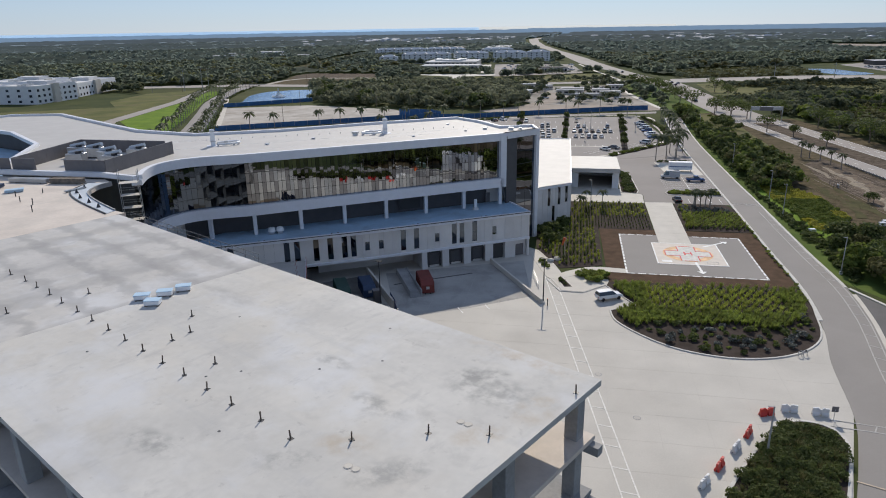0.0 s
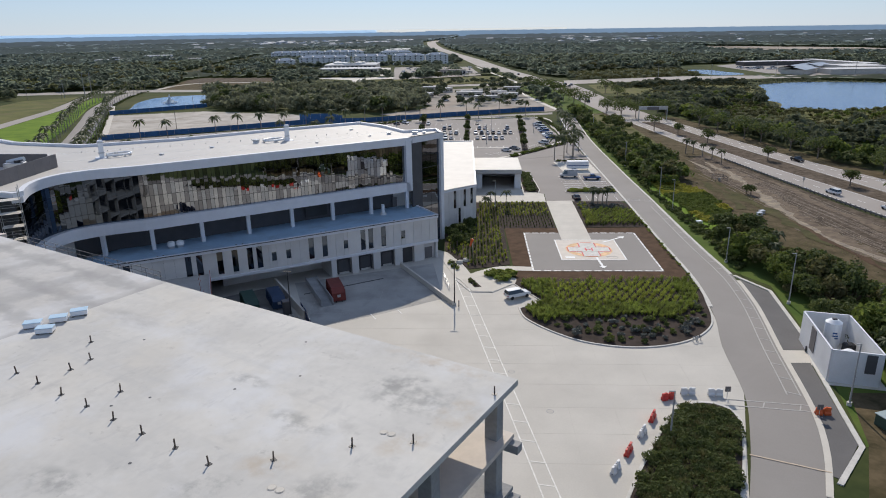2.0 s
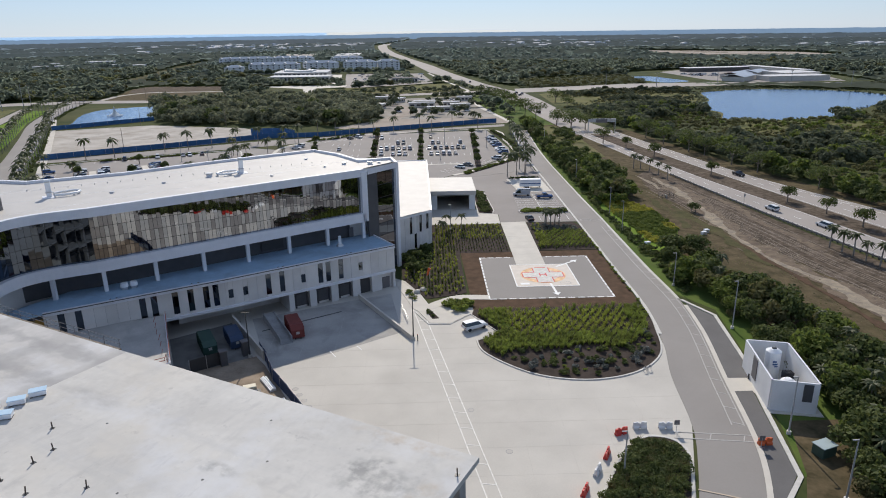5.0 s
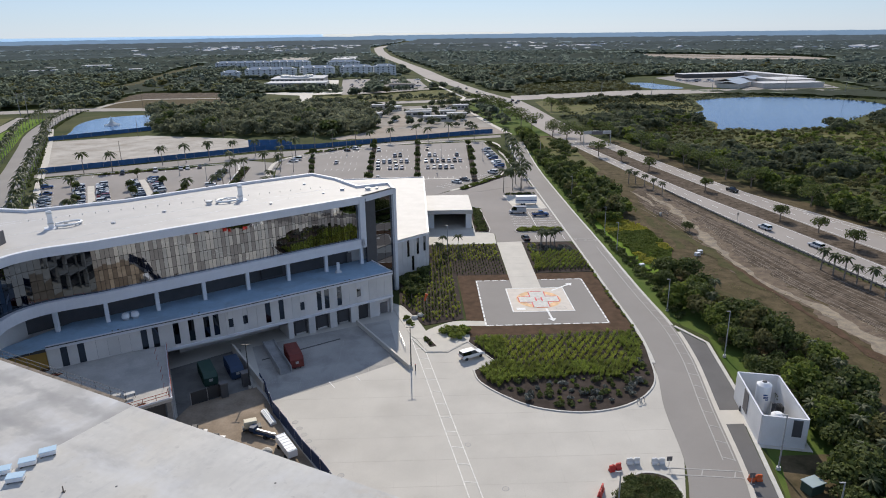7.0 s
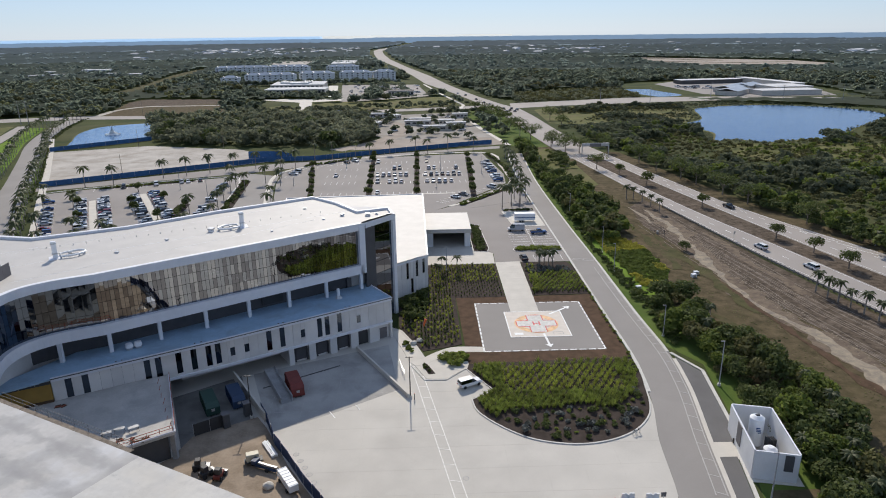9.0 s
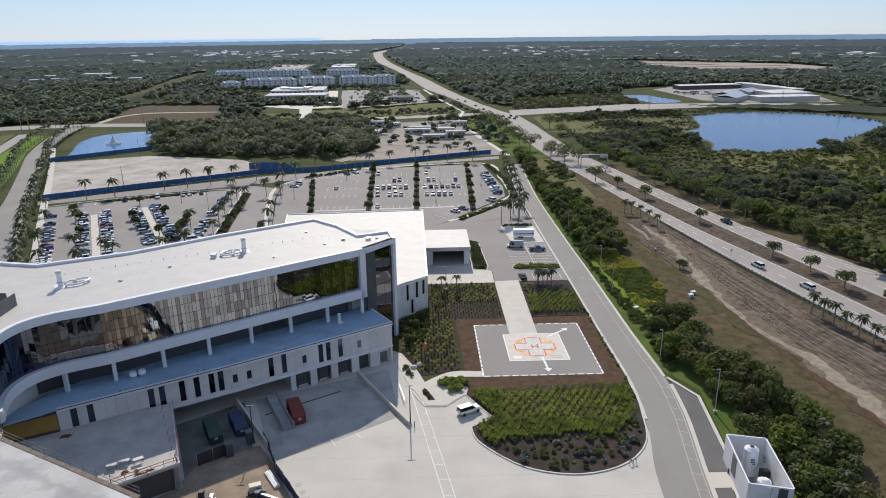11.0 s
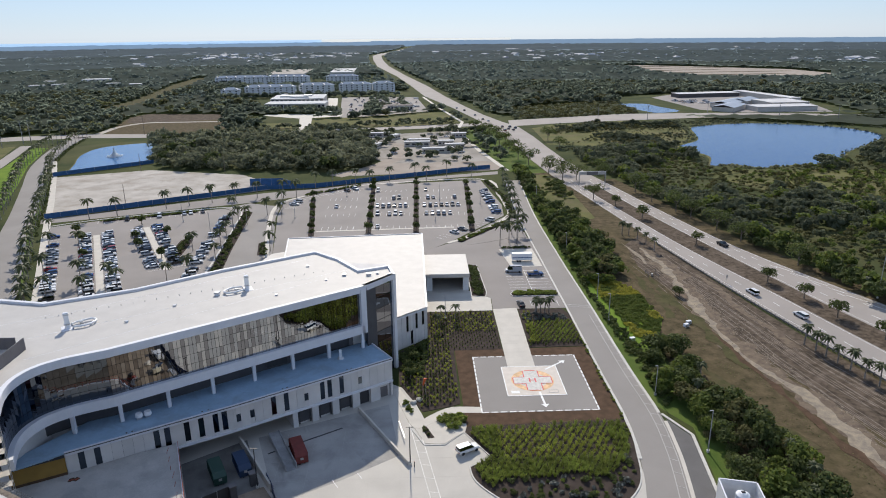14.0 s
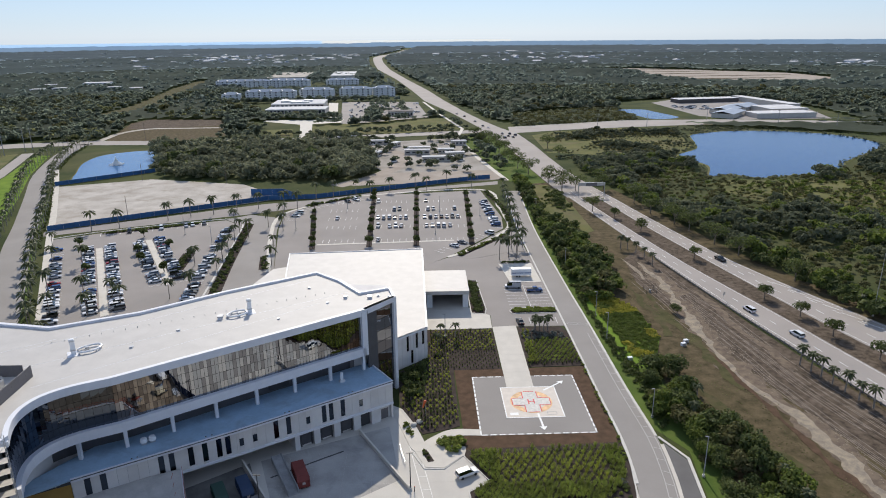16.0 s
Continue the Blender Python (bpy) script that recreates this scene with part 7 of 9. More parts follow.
def make_car(kind, paint, label, name="car"):
    body, house, w = PROFILE[kind]
    t = thing(name, label, "car")
    bm = loft(bmesh.new(), body, w, w - 0.05)
    bmesh.ops.bevel(bm, geom=bm.edges[:], offset=0.06, segments=1, affect="EDGES")
    b = part("body", bm, CAR_PAINT[paint], t)
    bm = loft(bmesh.new(), house, w - 0.06, w - 0.26)
    part("window_glass", bm, M["car_glass"], t, "dark car windows")
    zt = max(p[1] for p in house)
    xs = sorted(p[0] for p in house if p[1] > zt - 0.08)
    part("roof", boxes((xs[0] - 0.12, xs[-1] + 0.08, -(w - 0.25), w - 0.25, zt - 0.03, zt + 0.05), bevel=0.03), CAR_PAINT[paint], t)
    if kind == "van":
        part("side_panel", boxes((-2.86, 0.4, -(w - 0.05), w - 0.05, 1.15, 2.2)), CAR_PAINT[paint], t)
    if kind == "pickup":
        part("bed", boxes((-2.75, -0.8, -(w - 0.15), w - 0.15, 1.05, 1.115)), M["tyre"], t, "dark open load bed")
    if "wheel" not in WHEELS:
        bm = cyl(bmesh.new(), 0, 0, -0.12, 0.12, 0.34, n=12)
        bmesh.ops.rotate(bm, verts=bm.verts[:], matrix=Matrix.Rotation(math.pi / 2, 3, "X"))
        WHEELS["wheel"] = bpy.data.meshes.new("wheel")
        bm.to_mesh(WHEELS["wheel"])
        bm.free()
        WHEELS["wheel"].materials.append(M["tyre"])
    ax = (min(p[0] for p in body) + 0.85, max(p[0] for p in body) - 0.85)
    for x in ax:
        for y in (-(w - 0.1), w - 0.1):
            part_of("wheel", WHEELS["wheel"], None, t).matrix_basis = pose(x, y, 0.34)
    x0, x1 = min(p[0] for p in body), max(p[0] for p in body)
    zl = 0.78
    for y in (-(w - 0.22), w - 0.22):
        part("tail_lamp", boxes((x0 - 0.03, x0 + 0.05, y - 0.15, y + 0.15, zl - 0.08, zl + 0.1)), M["lamp_red"], t)
        part("head_lamp", boxes((x1 - 0.08, x1 + 0.03, y - 0.16, y + 0.16, zl - 0.16, zl)), M["lamp_clear"], t)
    return t


fleet = []
for kind in ("sedan", "suv"):
    for paint in ("white", "silver", "black", "grey", "blue", "red"):
        fleet.append(make_car(kind, paint, "parked %s %s in the car park" % (paint, kind)))
weight = {"white": 9, "silver": 6, "black": 6, "grey": 5, "blue": 2, "red": 1}
bag = [c for c in fleet for n, k in weight.items() if (" " + n + " ") in c["label"] for _ in range(k)]
light_bag = [c for c in fleet for _ in range(6 if " white " in c["label"] else 2 if " silver " in c["label"] else 1 if " grey " in c["label"] or " black " in c["label"] else 0)]


def park(bag_, x, y, turn, group):
    k = bag_[int(R.integers(len(bag_)))]
    ob = copy_thing(k, pose(x + R.uniform(-0.1, 0.1), y + R.uniform(-0.3, 0.3), 0.06, 0, 0, turn + (180 if R.random() < 0.4 else 0) + R.uniform(-1.5, 1.5)))
    ob["group"] = group


LINES = []


def stall_row(p, q, turn, side, fill_, bag_, group, pitch=2.75, depth=5.2):
    """Stalls along a line from p to q; side: +1 or -1 for the side that they lie on."""
    p, q = Vector(p), Vector(q)
    d = (q - p).normalized()
    nrm = Vector((-d.y, d.x)) * side
    n = int((q - p).length / pitch)
    for i in range(n + 1):
        c = p + d * (i * pitch) + nrm * depth / 2
        a = math.degrees(math.atan2(nrm.y, nrm.x)) + turn
        LINES.append((c.x, c.y, depth / 2, 0.06, a))
        if i < n and R.random() < fill_:
            s = p + d * ((i + 0.5) * pitch) + nrm * depth / 2
            park(bag_, s.x, s.y, a, group)


WA, WB = (-140.6, 277.5), (-105.2, 203.0)
WC, WD = (-123.8, 288.5), (-94.2, 231)
for a, b, s, f in ((WA, WB, 1, 0.74), (WA, WB, -1, 0.8), (WC, WD, 1, 0.78), (WC, WD, -1, 0.82)):
    off = Vector((-(b[1] - a[1]), b[0] - a[0])).normalized() * 1.6 * s
    stall_row((a[0] + off.x, a[1] + off.y), (b[0] + off.x, b[1] + off.y), 0, s, f, bag, "cars in the west car park")
stall_row((-160, 275), (-121, 194), 0, 1, 0.6, bag, "cars in the west car park")
stall_row((-90, 302), (-86, 268), 12, -1, 0.55, bag, "cars in the west car park")
stall_row((-86, 264), (-80, 214), 12, -1, 0.75, bag, "cars in the west car park")
stall_row((-150, 300), (-104, 317), 0, -1, 0.3, bag, "cars in the west car park")
for y, f1, f2, f3 in ((352, 0.0, 0.1, 0.15), (334.5, 0.05, 0.55, 0.5), (318.5, 0.15, 0.88, 0.92), (303, 0.1, 0.6, 0.8), (281, 0.08, 0.12, 0.1)):
    for x0, x1, f in ((-47, -31, f1), (-24, -6, f2), (-1, 19, f3)):
        sk = -0.055 * (y - 318)
        stall_row((x0 + sk, y - 2.6), (x1 + sk, y - 2.6), 0, 1, f, light_bag, "cars in the north car park")
stall_row((34.5, 348), (37.0, 296), 0, -1, 0.6, bag, "cars in the north car park")
stall_row((8, 262), (34, 290), 0, 1, 0.3, bag, "cars in the north car park")
stall_row((-68, 318), (-66, 332), 0, -1, 0.5, bag, "cars in the north car park")
stall_row((-64, 340), (-34, 362), 0, -1, 0.2, light_bag, "cars in the north car park")
for i in range(8):
    LINES.append((31.0, 222 - i * 2.75, 3.0, 0.06, 0))
    LINES.append((38.6, 222 - i * 2.75, 3.6, 0.06, 0))
LINES.append((35.0, 212.5, 0.06, 10.5, 0))
for i in range(5):
    LINES.append((30 + i * 2.8, 192, 0.06, 2.4, 0))
LINES.append((-18.2, 106.8, 1.3, 0.07, -60))
LINES.append((-13.7, 108.9, 1.0, 0.07, -60))
marks("trim_stall_lines", LINES, 0.075, M["paint"], "faded white parking stall lines", h=0.01)

# contractors' and visitors' cars further off
for x, y in [(float(R.uniform(-88, -2)), float(R.uniform(735, 900))) for _ in range(70)]:
    park(light_bag, x, y, float(R.choice([0, 90])), "cars before the shops")
for x, y, a in ((-40, 548, 10), (-12, 524, 60), (28, 470, 20), (35, 520, 80), (44, 470, 10), (-20, 470, 30), (20, 545, 0), (48, 560, 85)):
    park(light_bag, x, y, a, "cars in the contractors' yard")
for i in range(34):
    park(light_bag, float(R.uniform(305, 345)), float(R.uniform(775, 815)), float(R.choice([6, 96])), "vehicles in the storage yard")
hw = [("suv", "white", 105.2, 196, 100), ("suv", "white", 110.5, 177, 101), ("pickup", "black", 117.5, 246, 282), ("sedan", "black", 76, 585, 98), ("sedan", "white", 64, 642, 103), ("sedan", "black", 60, 655, 103), ("sedan", "grey", 72.5, 600, 98), ("suv", "black", 72, 575, 98), ("sedan", "black", 79.5, 578, 98), ("suv", "grey", 83, 590, 98), ("suv", "black", 79, 598, 98), ("sedan", "grey", 55, 690, 103), ("suv", "black", 47, 735, 100), ("sedan", "white", 40, 760, 100), ("sedan", "white", 72, 470, 98), ("suv", "black", 75, 452, 98)]
for kind, paint, x, y, a in hw:
    c = make_car(kind, paint, "%s %s on the highway" % (paint, "pickup truck" if kind == "pickup" else kind))
    c.matrix_basis = pose(x, y, 0.09, 0, 0, a)
    c["group"] = "cars on the highway"
for kind, paint, x, y, a, lab, nm in (("suv", "white", 7.6, 115.8, 27, "white SUV parked in a bay beside the bed", "car"), ("van", "silver", 31.2, 221.0, 178, "silver passenger van in the car park", "van"), ("pickup", "blue", 38.4, 217.2, 2, "blue pickup truck in the car park", "pickup_truck"), ("sedan", "black", 29.4, 190.6, 96, "dark sedan by the walkway", "car")):
    c = make_car(kind, paint, lab, nm)
    c.matrix_basis = pose(x, y, 0.13 if nm == "car" and x < 10 else 0.07, 0, 0, a)
for c in fleet:
    for o in list(c.children_recursive) + [c]:
        bpy.data.objects.remove(o)
tr = thing("box_trailer", "white box trailer parked on the island", "trailer", 35.8, 232.4, 0.12)
part("body", boxes((-3.7, 3.7, -1.25, 1.25, 0.7, 3.2), bevel=0.06), M["tank"], tr)
part("stripe", boxes((-3.72, 3.72, -1.262, -1.252, 1.6, 1.9)), CAR_PAINT["blue"], tr, "blue stripe")
for x in (-1.6, -0.7):
    for y in (-1.1, 1.1):
        part_of("wheel", WHEELS["wheel"], None, tr).matrix_basis = pose(x, y, 0.34)
part("jack", rod(bmesh.new(), (3.5, 0, 0), (3.5, 0, 0.8), 0.08), M["dark_steel"], tr)

# ---- car park islands and footpaths ----
def strip(name, a, b, w, mat, z, label, cat):
    ob = part(name, band(bmesh.new(), [a, b], -w / 2, w / 2, 0, z), mat)
    tagged(ob, label, cat, "", "structure")


strip("pavement_lot_walk", WA, WB, 2.6, M["walk"], 0.16, "pale concrete walk between parked cars", "pavement")
strip("pavement_lot_walk", WC, WD, 2.6, M["walk"], 0.16, "pale concrete walk between parked cars", "pavement")
strip("pavement_lot_cross", (-47, 276.5), (13, 279.5), 1.6, M["walk"], 0.12, "pale concrete walk across the car park", "pavement")
for x0, y0, x1, y1 in ((-28, 372, -24, 272), (-4, 376, -3.6, 272), (24, 366, 20.5, 272), (-57, 336, -48, 270)):
    strip("ground_lot_island", (x0, y0), (x1, y1), 2.4, M["mulch_dark"], 0.14, "mulched parking island", "ground")
bm = bmesh.new()
band(bm, smooth_line([(-60, 243), (-69, 290), (-72, 325), (-60, 345), (-31, 367.5), (33, 378), (38.5, 340), (39.5, 318), (38, 296), (20, 268), (9, 257)], 5), -0.2, 1.6, 0, 0.16)
tagged(part("pavement_lot_rim", bm, M["walk"]), "pale concrete path round the car park", "pavement", "", "structure")
bm = bmesh.new()
band(bm, smooth_line([(-170, 292), (-147, 305), (-98, 322), (-88, 312), (-85, 290), (-82, 262), (-78, 214)], 5), -0.2, 0.5, 0, 0.16)
tagged(part("kerb", bm, M["kerb"]), "pale kerb round the west car park", "kerb", "", "structure")
for a, b, w in (((-84.5, 312), (-79, 255), 4.2), ((-79, 255), (-74, 214), 4.2), ((-62, 345), (-36, 366), 2.2), ((36, 372), (42, 330), 3.0), ((41, 330), (41, 292), 3.0), ((38, 288), (14, 258), 2.6), ((-99, 268), (-97, 247), 5.0), ((-148, 300), (-110, 314), 2.5), ((-66, 262), (-63, 246), 4)):
    strip("ground_lot_bed", a, b, w, M["mulch_dark"], 0.13, "planted strip in the car park", "ground")
    n = max(2, int(math.hypot(b[0] - a[0], b[1] - a[1]) / 1.6))
    pts = np.array([(a[0] + (b[0] - a[0]) * i / n + R.uniform(-w / 3, w / 3), a[1] + (b[1] - a[1]) * i / n + R.uniform(-0.5, 0.5)) for i in range(n + 1) for _ in range(2)])
    stuff("planted_shrubs", bush_tpl, places(pts, R, 0.5, 1.0, 0.1), M["leaf" if w > 2.8 else "leaf_bright"], "low shrubs in the car park strip", "planting")

# ---- road markings ----
rows = []
def ladder(line, gap, step, z=0):
    for q, t in resample(line, 1.0):
        a = math.degrees(math.atan2(t.y, t.x))
        for d in (0, gap):
            rows.append((q.x - t.y * d, q.y + t.x * d, 0.52, 0.09, a))
    for q, t in resample(line, step):
        a = math.degrees(math.atan2(t.y, t.x))
        rows.append((q.x - t.y * gap / 2, q.y + t.x * gap / 2, gap / 2, 0.08, a + 70))


ladder([(-2.9, 128.5), (4.9, 83), (11.5, 44)], -1.8, 4.2)
marks("trim_yard_stripes", rows, 0.045, M["paint_worn"], "white hatched walking lane across the yard", h=0.01)
rows = []
ladder(offset_line([p for p in ROAD_R if 80 < p[1] < 190], -0.5)[::-1], 1.7, 4.2)
ladder([(33.2, 79.0), (43.2, 77.6)], 1.5, 4.5)
ladder([(44.2, 189), (50.6, 187.6)], 1.4, 3)
marks("trim_road_stripes", rows, 0.075, M["paint_soft"], "white hatched lane along the service road", h=0.01)
rows = []
for k, f in ((0, 0.5), (2, 0.36), (2, 0.68)):
    for q, t in resample(hw_line(k, f), 9.5):
        rows.append((q.x, q.y, 1.6, 0.08, math.degrees(math.atan2(t.y, t.x))))
for k, f in ((0, 0.12), (0, 0.94), (2, 0.06), (2, 0.94)):
    for q, t in resample(hw_line(k, f), 4.0):
        rows.append((q.x, q.y, 2.02, 0.06, math.degrees(math.atan2(t.y, t.x))))
for y in range(176, 225, 7):
    x = 134.5 + (194 - y) * 0.3
    rows.append((x, y, 3.4, 0.1, 118))
marks("trim_highway_lines", rows, 0.095, M["paint"], "white lane lines of the highway", h=0.012)
# expansion joints of the yard and the pad walk
M["joint"] = plain("pale_joint", (0.48, 0.45, 0.405), 0.9)
rows = [(x, 50, 0.02, 75, 0) for x in range(-30, 36, 6)] + [(5, y, 40, 0.02, 0) for y in range(0, 125, 6)]
keep = []
for x, y, a, b, t in rows:
    n = int(2 * max(a, b) / 2)
    for i in range(n):
        px_, py_ = (x, y - b + 1 + 2 * i) if b > a else (x - a + 1 + 2 * i, y)
        if inside((px_, py_), YARD) and not inside((px_, py_), BED) and not inside((px_, py_), ISLAND) and not inside((px_, py_), ROAD_L + ROAD_R[::-1]):
            keep.append((px_, py_, 0.015 if b > a else 1.0, 1.0 if b > a else 0.015, 0))
marks("trim_yard_joints", keep, 0.034, M["joint"], "saw-cut joints in the yard concrete", h=0.003)
marks("trim_walk_joints", [(24, y, 3.5, 0.02, 0) for y in range(154, 188, 5)], 0.152, M["joint"], "joints in the concrete walkway", h=0.003)

# ---- guard rail, fences ----
gr = thing("guard_rail", "steel guard rail on wooden posts beside the highway", "guard rail")
line = [(92.4, 249), (93.3, 241.6), (98.9, 201.5), (104.5, 168.2), (111.3, 130), (120, 80)]
bm = band(bmesh.new(), smooth_line(line, 4), -0.08, 0.08, 0.40, 0.82)
part("rail", bm, M["rail_steel"], gr)
pm = bpy.data.meshes.new("post")
bm = boxes((-0.14, 0.14, -0.14, 0.14, 0, 0.9))
bm.to_mesh(pm)
bm.free()
pm.materials.append(M["dark_steel"])
for q, t in resample(line, 1.9):
    part_of("post", pm, None, gr).matrix_basis = pose(q.x - t.y * 0.18, q.y + t.x * 0.18, 0)


def fence(name, line, h, mat, label, step=3.0):
    t = thing(name, label, "fence")
    for a, b in zip(line, line[1:]):
        l = math.dist(a, b)
        n = max(1, round(l / step))
        f = wall_frame(a, b)
        for i in range(n):
            lean = R.uniform(-2.5, 2.5)
            part("panel", box(bmesh.new(), l * i / n + 0.04, l * (i + 1) / n - 0.04, -0.03, 0.03, 0.08, h, m=f @ pose(0, 0, 0, lean)), mat, t)
            part("post", box(bmesh.new(), l * i / n - 0.04, l * i / n + 0.04, -0.05, 0.05, 0, h + 0.08, m=f), M["steel"], t)
    return t


fence("site_fence", [(-177.6, 306), (-131, 334), (-86, 361), (-60, 363), (-16.5, 384), (34, 407), (42, 409)], 2.6, M["blue_fence"], "blue screened fence round the sand lot", 7.0)
fence("site_fence", [(-226, 407), (-202, 428), (-180, 447)], 2.6, M["blue_fence"], "blue screened fence beside the pond", 8.0)
fence("site_fence", [(-98, 372), (-80, 372), (-72, 362)], 4.0, M["blue_fence"], "blue screened gate of the sand lot", 6.0)
fence("yard_fence", [(-31.2, 108), (-29.0, 103.6), (-26.8, 98), (-23.2, 92.5), (-20.0, 87), (-16.6, 82), (-13, 76), (-10, 68)], 2.2, M["navy_fence"], "sagging navy screened fence in the yard", 3.0)
fence("enclosure_fence", [(-41.2, 101), (-36.6, 104.2)], 2.4, M["dark_steel"], "dark screened gate of the waste bay", 2.6)

# soil of the building site beside the yard
flat("ground_site", [(-31.6, 106.6), (-29.2, 103), (-23.4, 92), (-17, 82), (-10.5, 68), (-22, 60), (-60, 78), (-43, 95), (-41.5, 101)], 0.06, M["soil"], "bare tan soil of the building site", "ground")

# ---- poles ----
def light_pole(x, y, h, label, heads=2, mat="dark_steel", base=True, turn=0):
    t = thing("light_pole", label, "street lamp", x, y, 0.03, turn)
    part("pole", cyl(bmesh.new(), 0, 0, 0, h, 0.13, 0.08, 8), M[mat], t)
    if base:
        part("base", cyl(bmesh.new(), 0, 0, 0, 0.5, 0.32, n=12), M["kerb"], t)
    for i in range(heads):
        s = 1 if i else -1
        part("lamp_head", boxes((min(0, s * 0.7), max(0, s * 0.7), -0.12, 0.12, h - 0.1, h), bevel=0.03), M[mat], t)
    return t


light_pole(-4.0, 112.0, 8.6, "tall dark light pole in the yard", 2)
light_pole(-32.6, 106.4, 8.6, "dark light pole by the waste bay", 2)
light_pole(56.0, 113.3, 9.6, "grey light pole on the verge", 1, "grey_pole")
light_pole(52.9, 135.7, 7.6, "grey light pole on the verge", 1, "grey_pole")
light_pole(48.8, 79.3, 9.0, "grey light pole by the tank enclosure", 1, "grey_pole")
light_pole(23.5, 71.6, 6.4, "grey light pole on the island", 1, "grey_pole")
light_pole(48.4, 65.4, 8.6, "grey light pole beside the lay-by", 1, "grey_pole")
light_pole(5.5, 181.8, 7.5, "grey light pole in the bed", 1, "grey_pole")
for x, y in ((54.5, 195), (53.5, 178), (54, 240), (56, 320), (-93, 280), (-110, 296), (-60, 300), (-40, 340), (8, 330), (28, 320), (5, 290)):
    light_pole(x, y, 8.5, "slim grey light pole", 1, "grey_pole")
light_pole(142.3, 189.9, 26, "very tall steel mast beside the highway", 0, "steel")
for i, (x, y) in enumerate(((-178, 420), (-122, 408), (-150, 330), (-300, 520), (-322, 515), (-345, 508), (-240, 585))):
    p = thing("utility_pole", "tall thin utility pole", "pole", x, y, 0)
    part("pole", cyl(bmesh.new(), 0, 0, 0, 17 if i > 2 else 11, 0.16, 0.1, 8), M["bark"], p)
    if i > 2:
        part("arm", boxes((-1.3, 1.3, -0.07, 0.07, 15.6, 15.8)), M["bark"], p)
ga = thing("sign_gantry", "steel sign gantry over the highway", "gantry")
for x, y in ((86, 357), (100.5, 357)):
    part("post", cyl(bmesh.new(), x, y, 0, 8, 0.25, n=8), M["steel"], ga)
part("beam", boxes((86, 100.5, 356.8, 357.2, 6.2, 8.0)), M["steel"], ga)
part("sign_panel", boxes((90, 96, 356.5, 356.75, 6.0, 7.8)), M["screen"], ga)

# ---- roadside barriers ----
M["barrier_red"] = plain("red_plastic", (0.55, 0.04, 0.03), 0.45)
M["barrier_orange"] = plain("orange_plastic", (0.65, 0.12, 0.03), 0.45)
M["barrier_white"] = plain("white_plastic", (0.68, 0.68, 0.68), 0.45)


def barrier(x, y, turn, colour, word):
    t = thing("water_barrier", "%s plastic water barrier on the pavement" % word, "barrier", x, y, 0.06, turn, "water barriers")
    bm = bmesh.new()
    prof = [(-0.3, 0), (0.3, 0), (0.3, 0.25), (0.14, 0.5), (0.12, 1.0), (-0.12, 1.0), (-0.14, 0.5), (-0.3, 0.25)]
    for x0, x1 in ((-0.95, -0.15), (0.15, 0.95)):
        a = [bm.verts.new((x0, q, z)) for q, z in prof]
        b = [bm.verts.new((x1, q, z)) for q, z in prof]
        bm.faces.new(a[::-1])
        bm.faces.new(b)
        for i in range(8):
            j = (i + 1) % 8
            bm.faces.new((a[i], a[j], b[j], b[i]))
    box(bm, -0.16, 0.16, -0.1, 0.1, 0.1, 0.85)
    part("body", bm, M[colour], t)
    part("cap", boxes((-0.5, -0.3, -0.08, 0.08, 1.0, 1.08), (0.3, 0.5, -0.08, 0.08, 1.0, 1.08)), M[colour], t)
    part("drain_plug", boxes((-0.98, -0.94, -0.06, 0.06, 0.08, 0.2)), M["dark_steel"], t)


for x, y, a, c, w in ((25.6, 80.3, 20, "barrier_red", "red"), (28.6, 81.6, 2, "barrier_white", "white"), (32.2, 81.4, -2, "barrier_white", "white"), (22.3, 75.4, 62, "barrier_red", "red"), (20.2, 72.0, 58, "barrier_white", "white"), (17.7, 68.2, 60, "barrier_red", "red"), (15.5, 64.8, 56, "barrier_white", "white"), (44.3, 77.0, 2, "barrier_orange", "orange")):
    barrier(x, y, a, c, w)
for x, y in ((33.4, 80.4), (43.4, 76.2)):
    t = thing("barrier_sign", "small square sign on a folding stand", "sign", x, y, 0.06)
    part("post", cyl(bmesh.new(), 0, 0, 0, 1.6, 0.04, n=6), M["steel"], t)
    part("panel", boxes((-0.38, 0.38, -0.03, 0.03, 1.2, 1.95)), M["screen"], t)
    part("foot", boxes((-0.5, 0.5, -0.05, 0.05, 0, 0.06), (-0.05, 0.05, -0.5, 0.5, 0, 0.06)), M["steel"], t)
pk = thing("timber_plank", "long pale timber plank lying on the road", "plank", 35.6, 66.6, 0.065, -22)
part("board", boxes((-4.2, 4.2, -0.12, 0.12, 0, 0.06), bevel=0.01), plain("pale_timber", (0.5, 0.4, 0.3), 0.8), pk)

# ---- tank enclosure ----
sh = thing("tank_enclosure", "white roofless wall enclosure round gas tanks", "enclosure")
S = [(51.3, 98.5), (57.3, 97.0), (55.1, 84.0), (49.1, 85.6)]
for a, b in zip(S, S[1:] + S[:1]):
    part("wall", box(bmesh.new(), 0, math.dist(a, b), -0.0, 0.2, 0.1, 5.0, m=wall_frame(a, b)), M["white_wall"], sh)
    part("coping", box(bmesh.new(), 0.0, math.dist(a, b), -0.03, 0.23, 5.0, 5.06, m=wall_frame(a, b)), M["parapet"], sh)
f = wall_frame(S[3], S[0])
part("gate", box(bmesh.new(), 6.2, 8.2, -0.07, 0.3, 1.2, 4.8, m=f), M["screen"], sh, "dark louvred gate")
f = wall_frame(S[3], S[2])
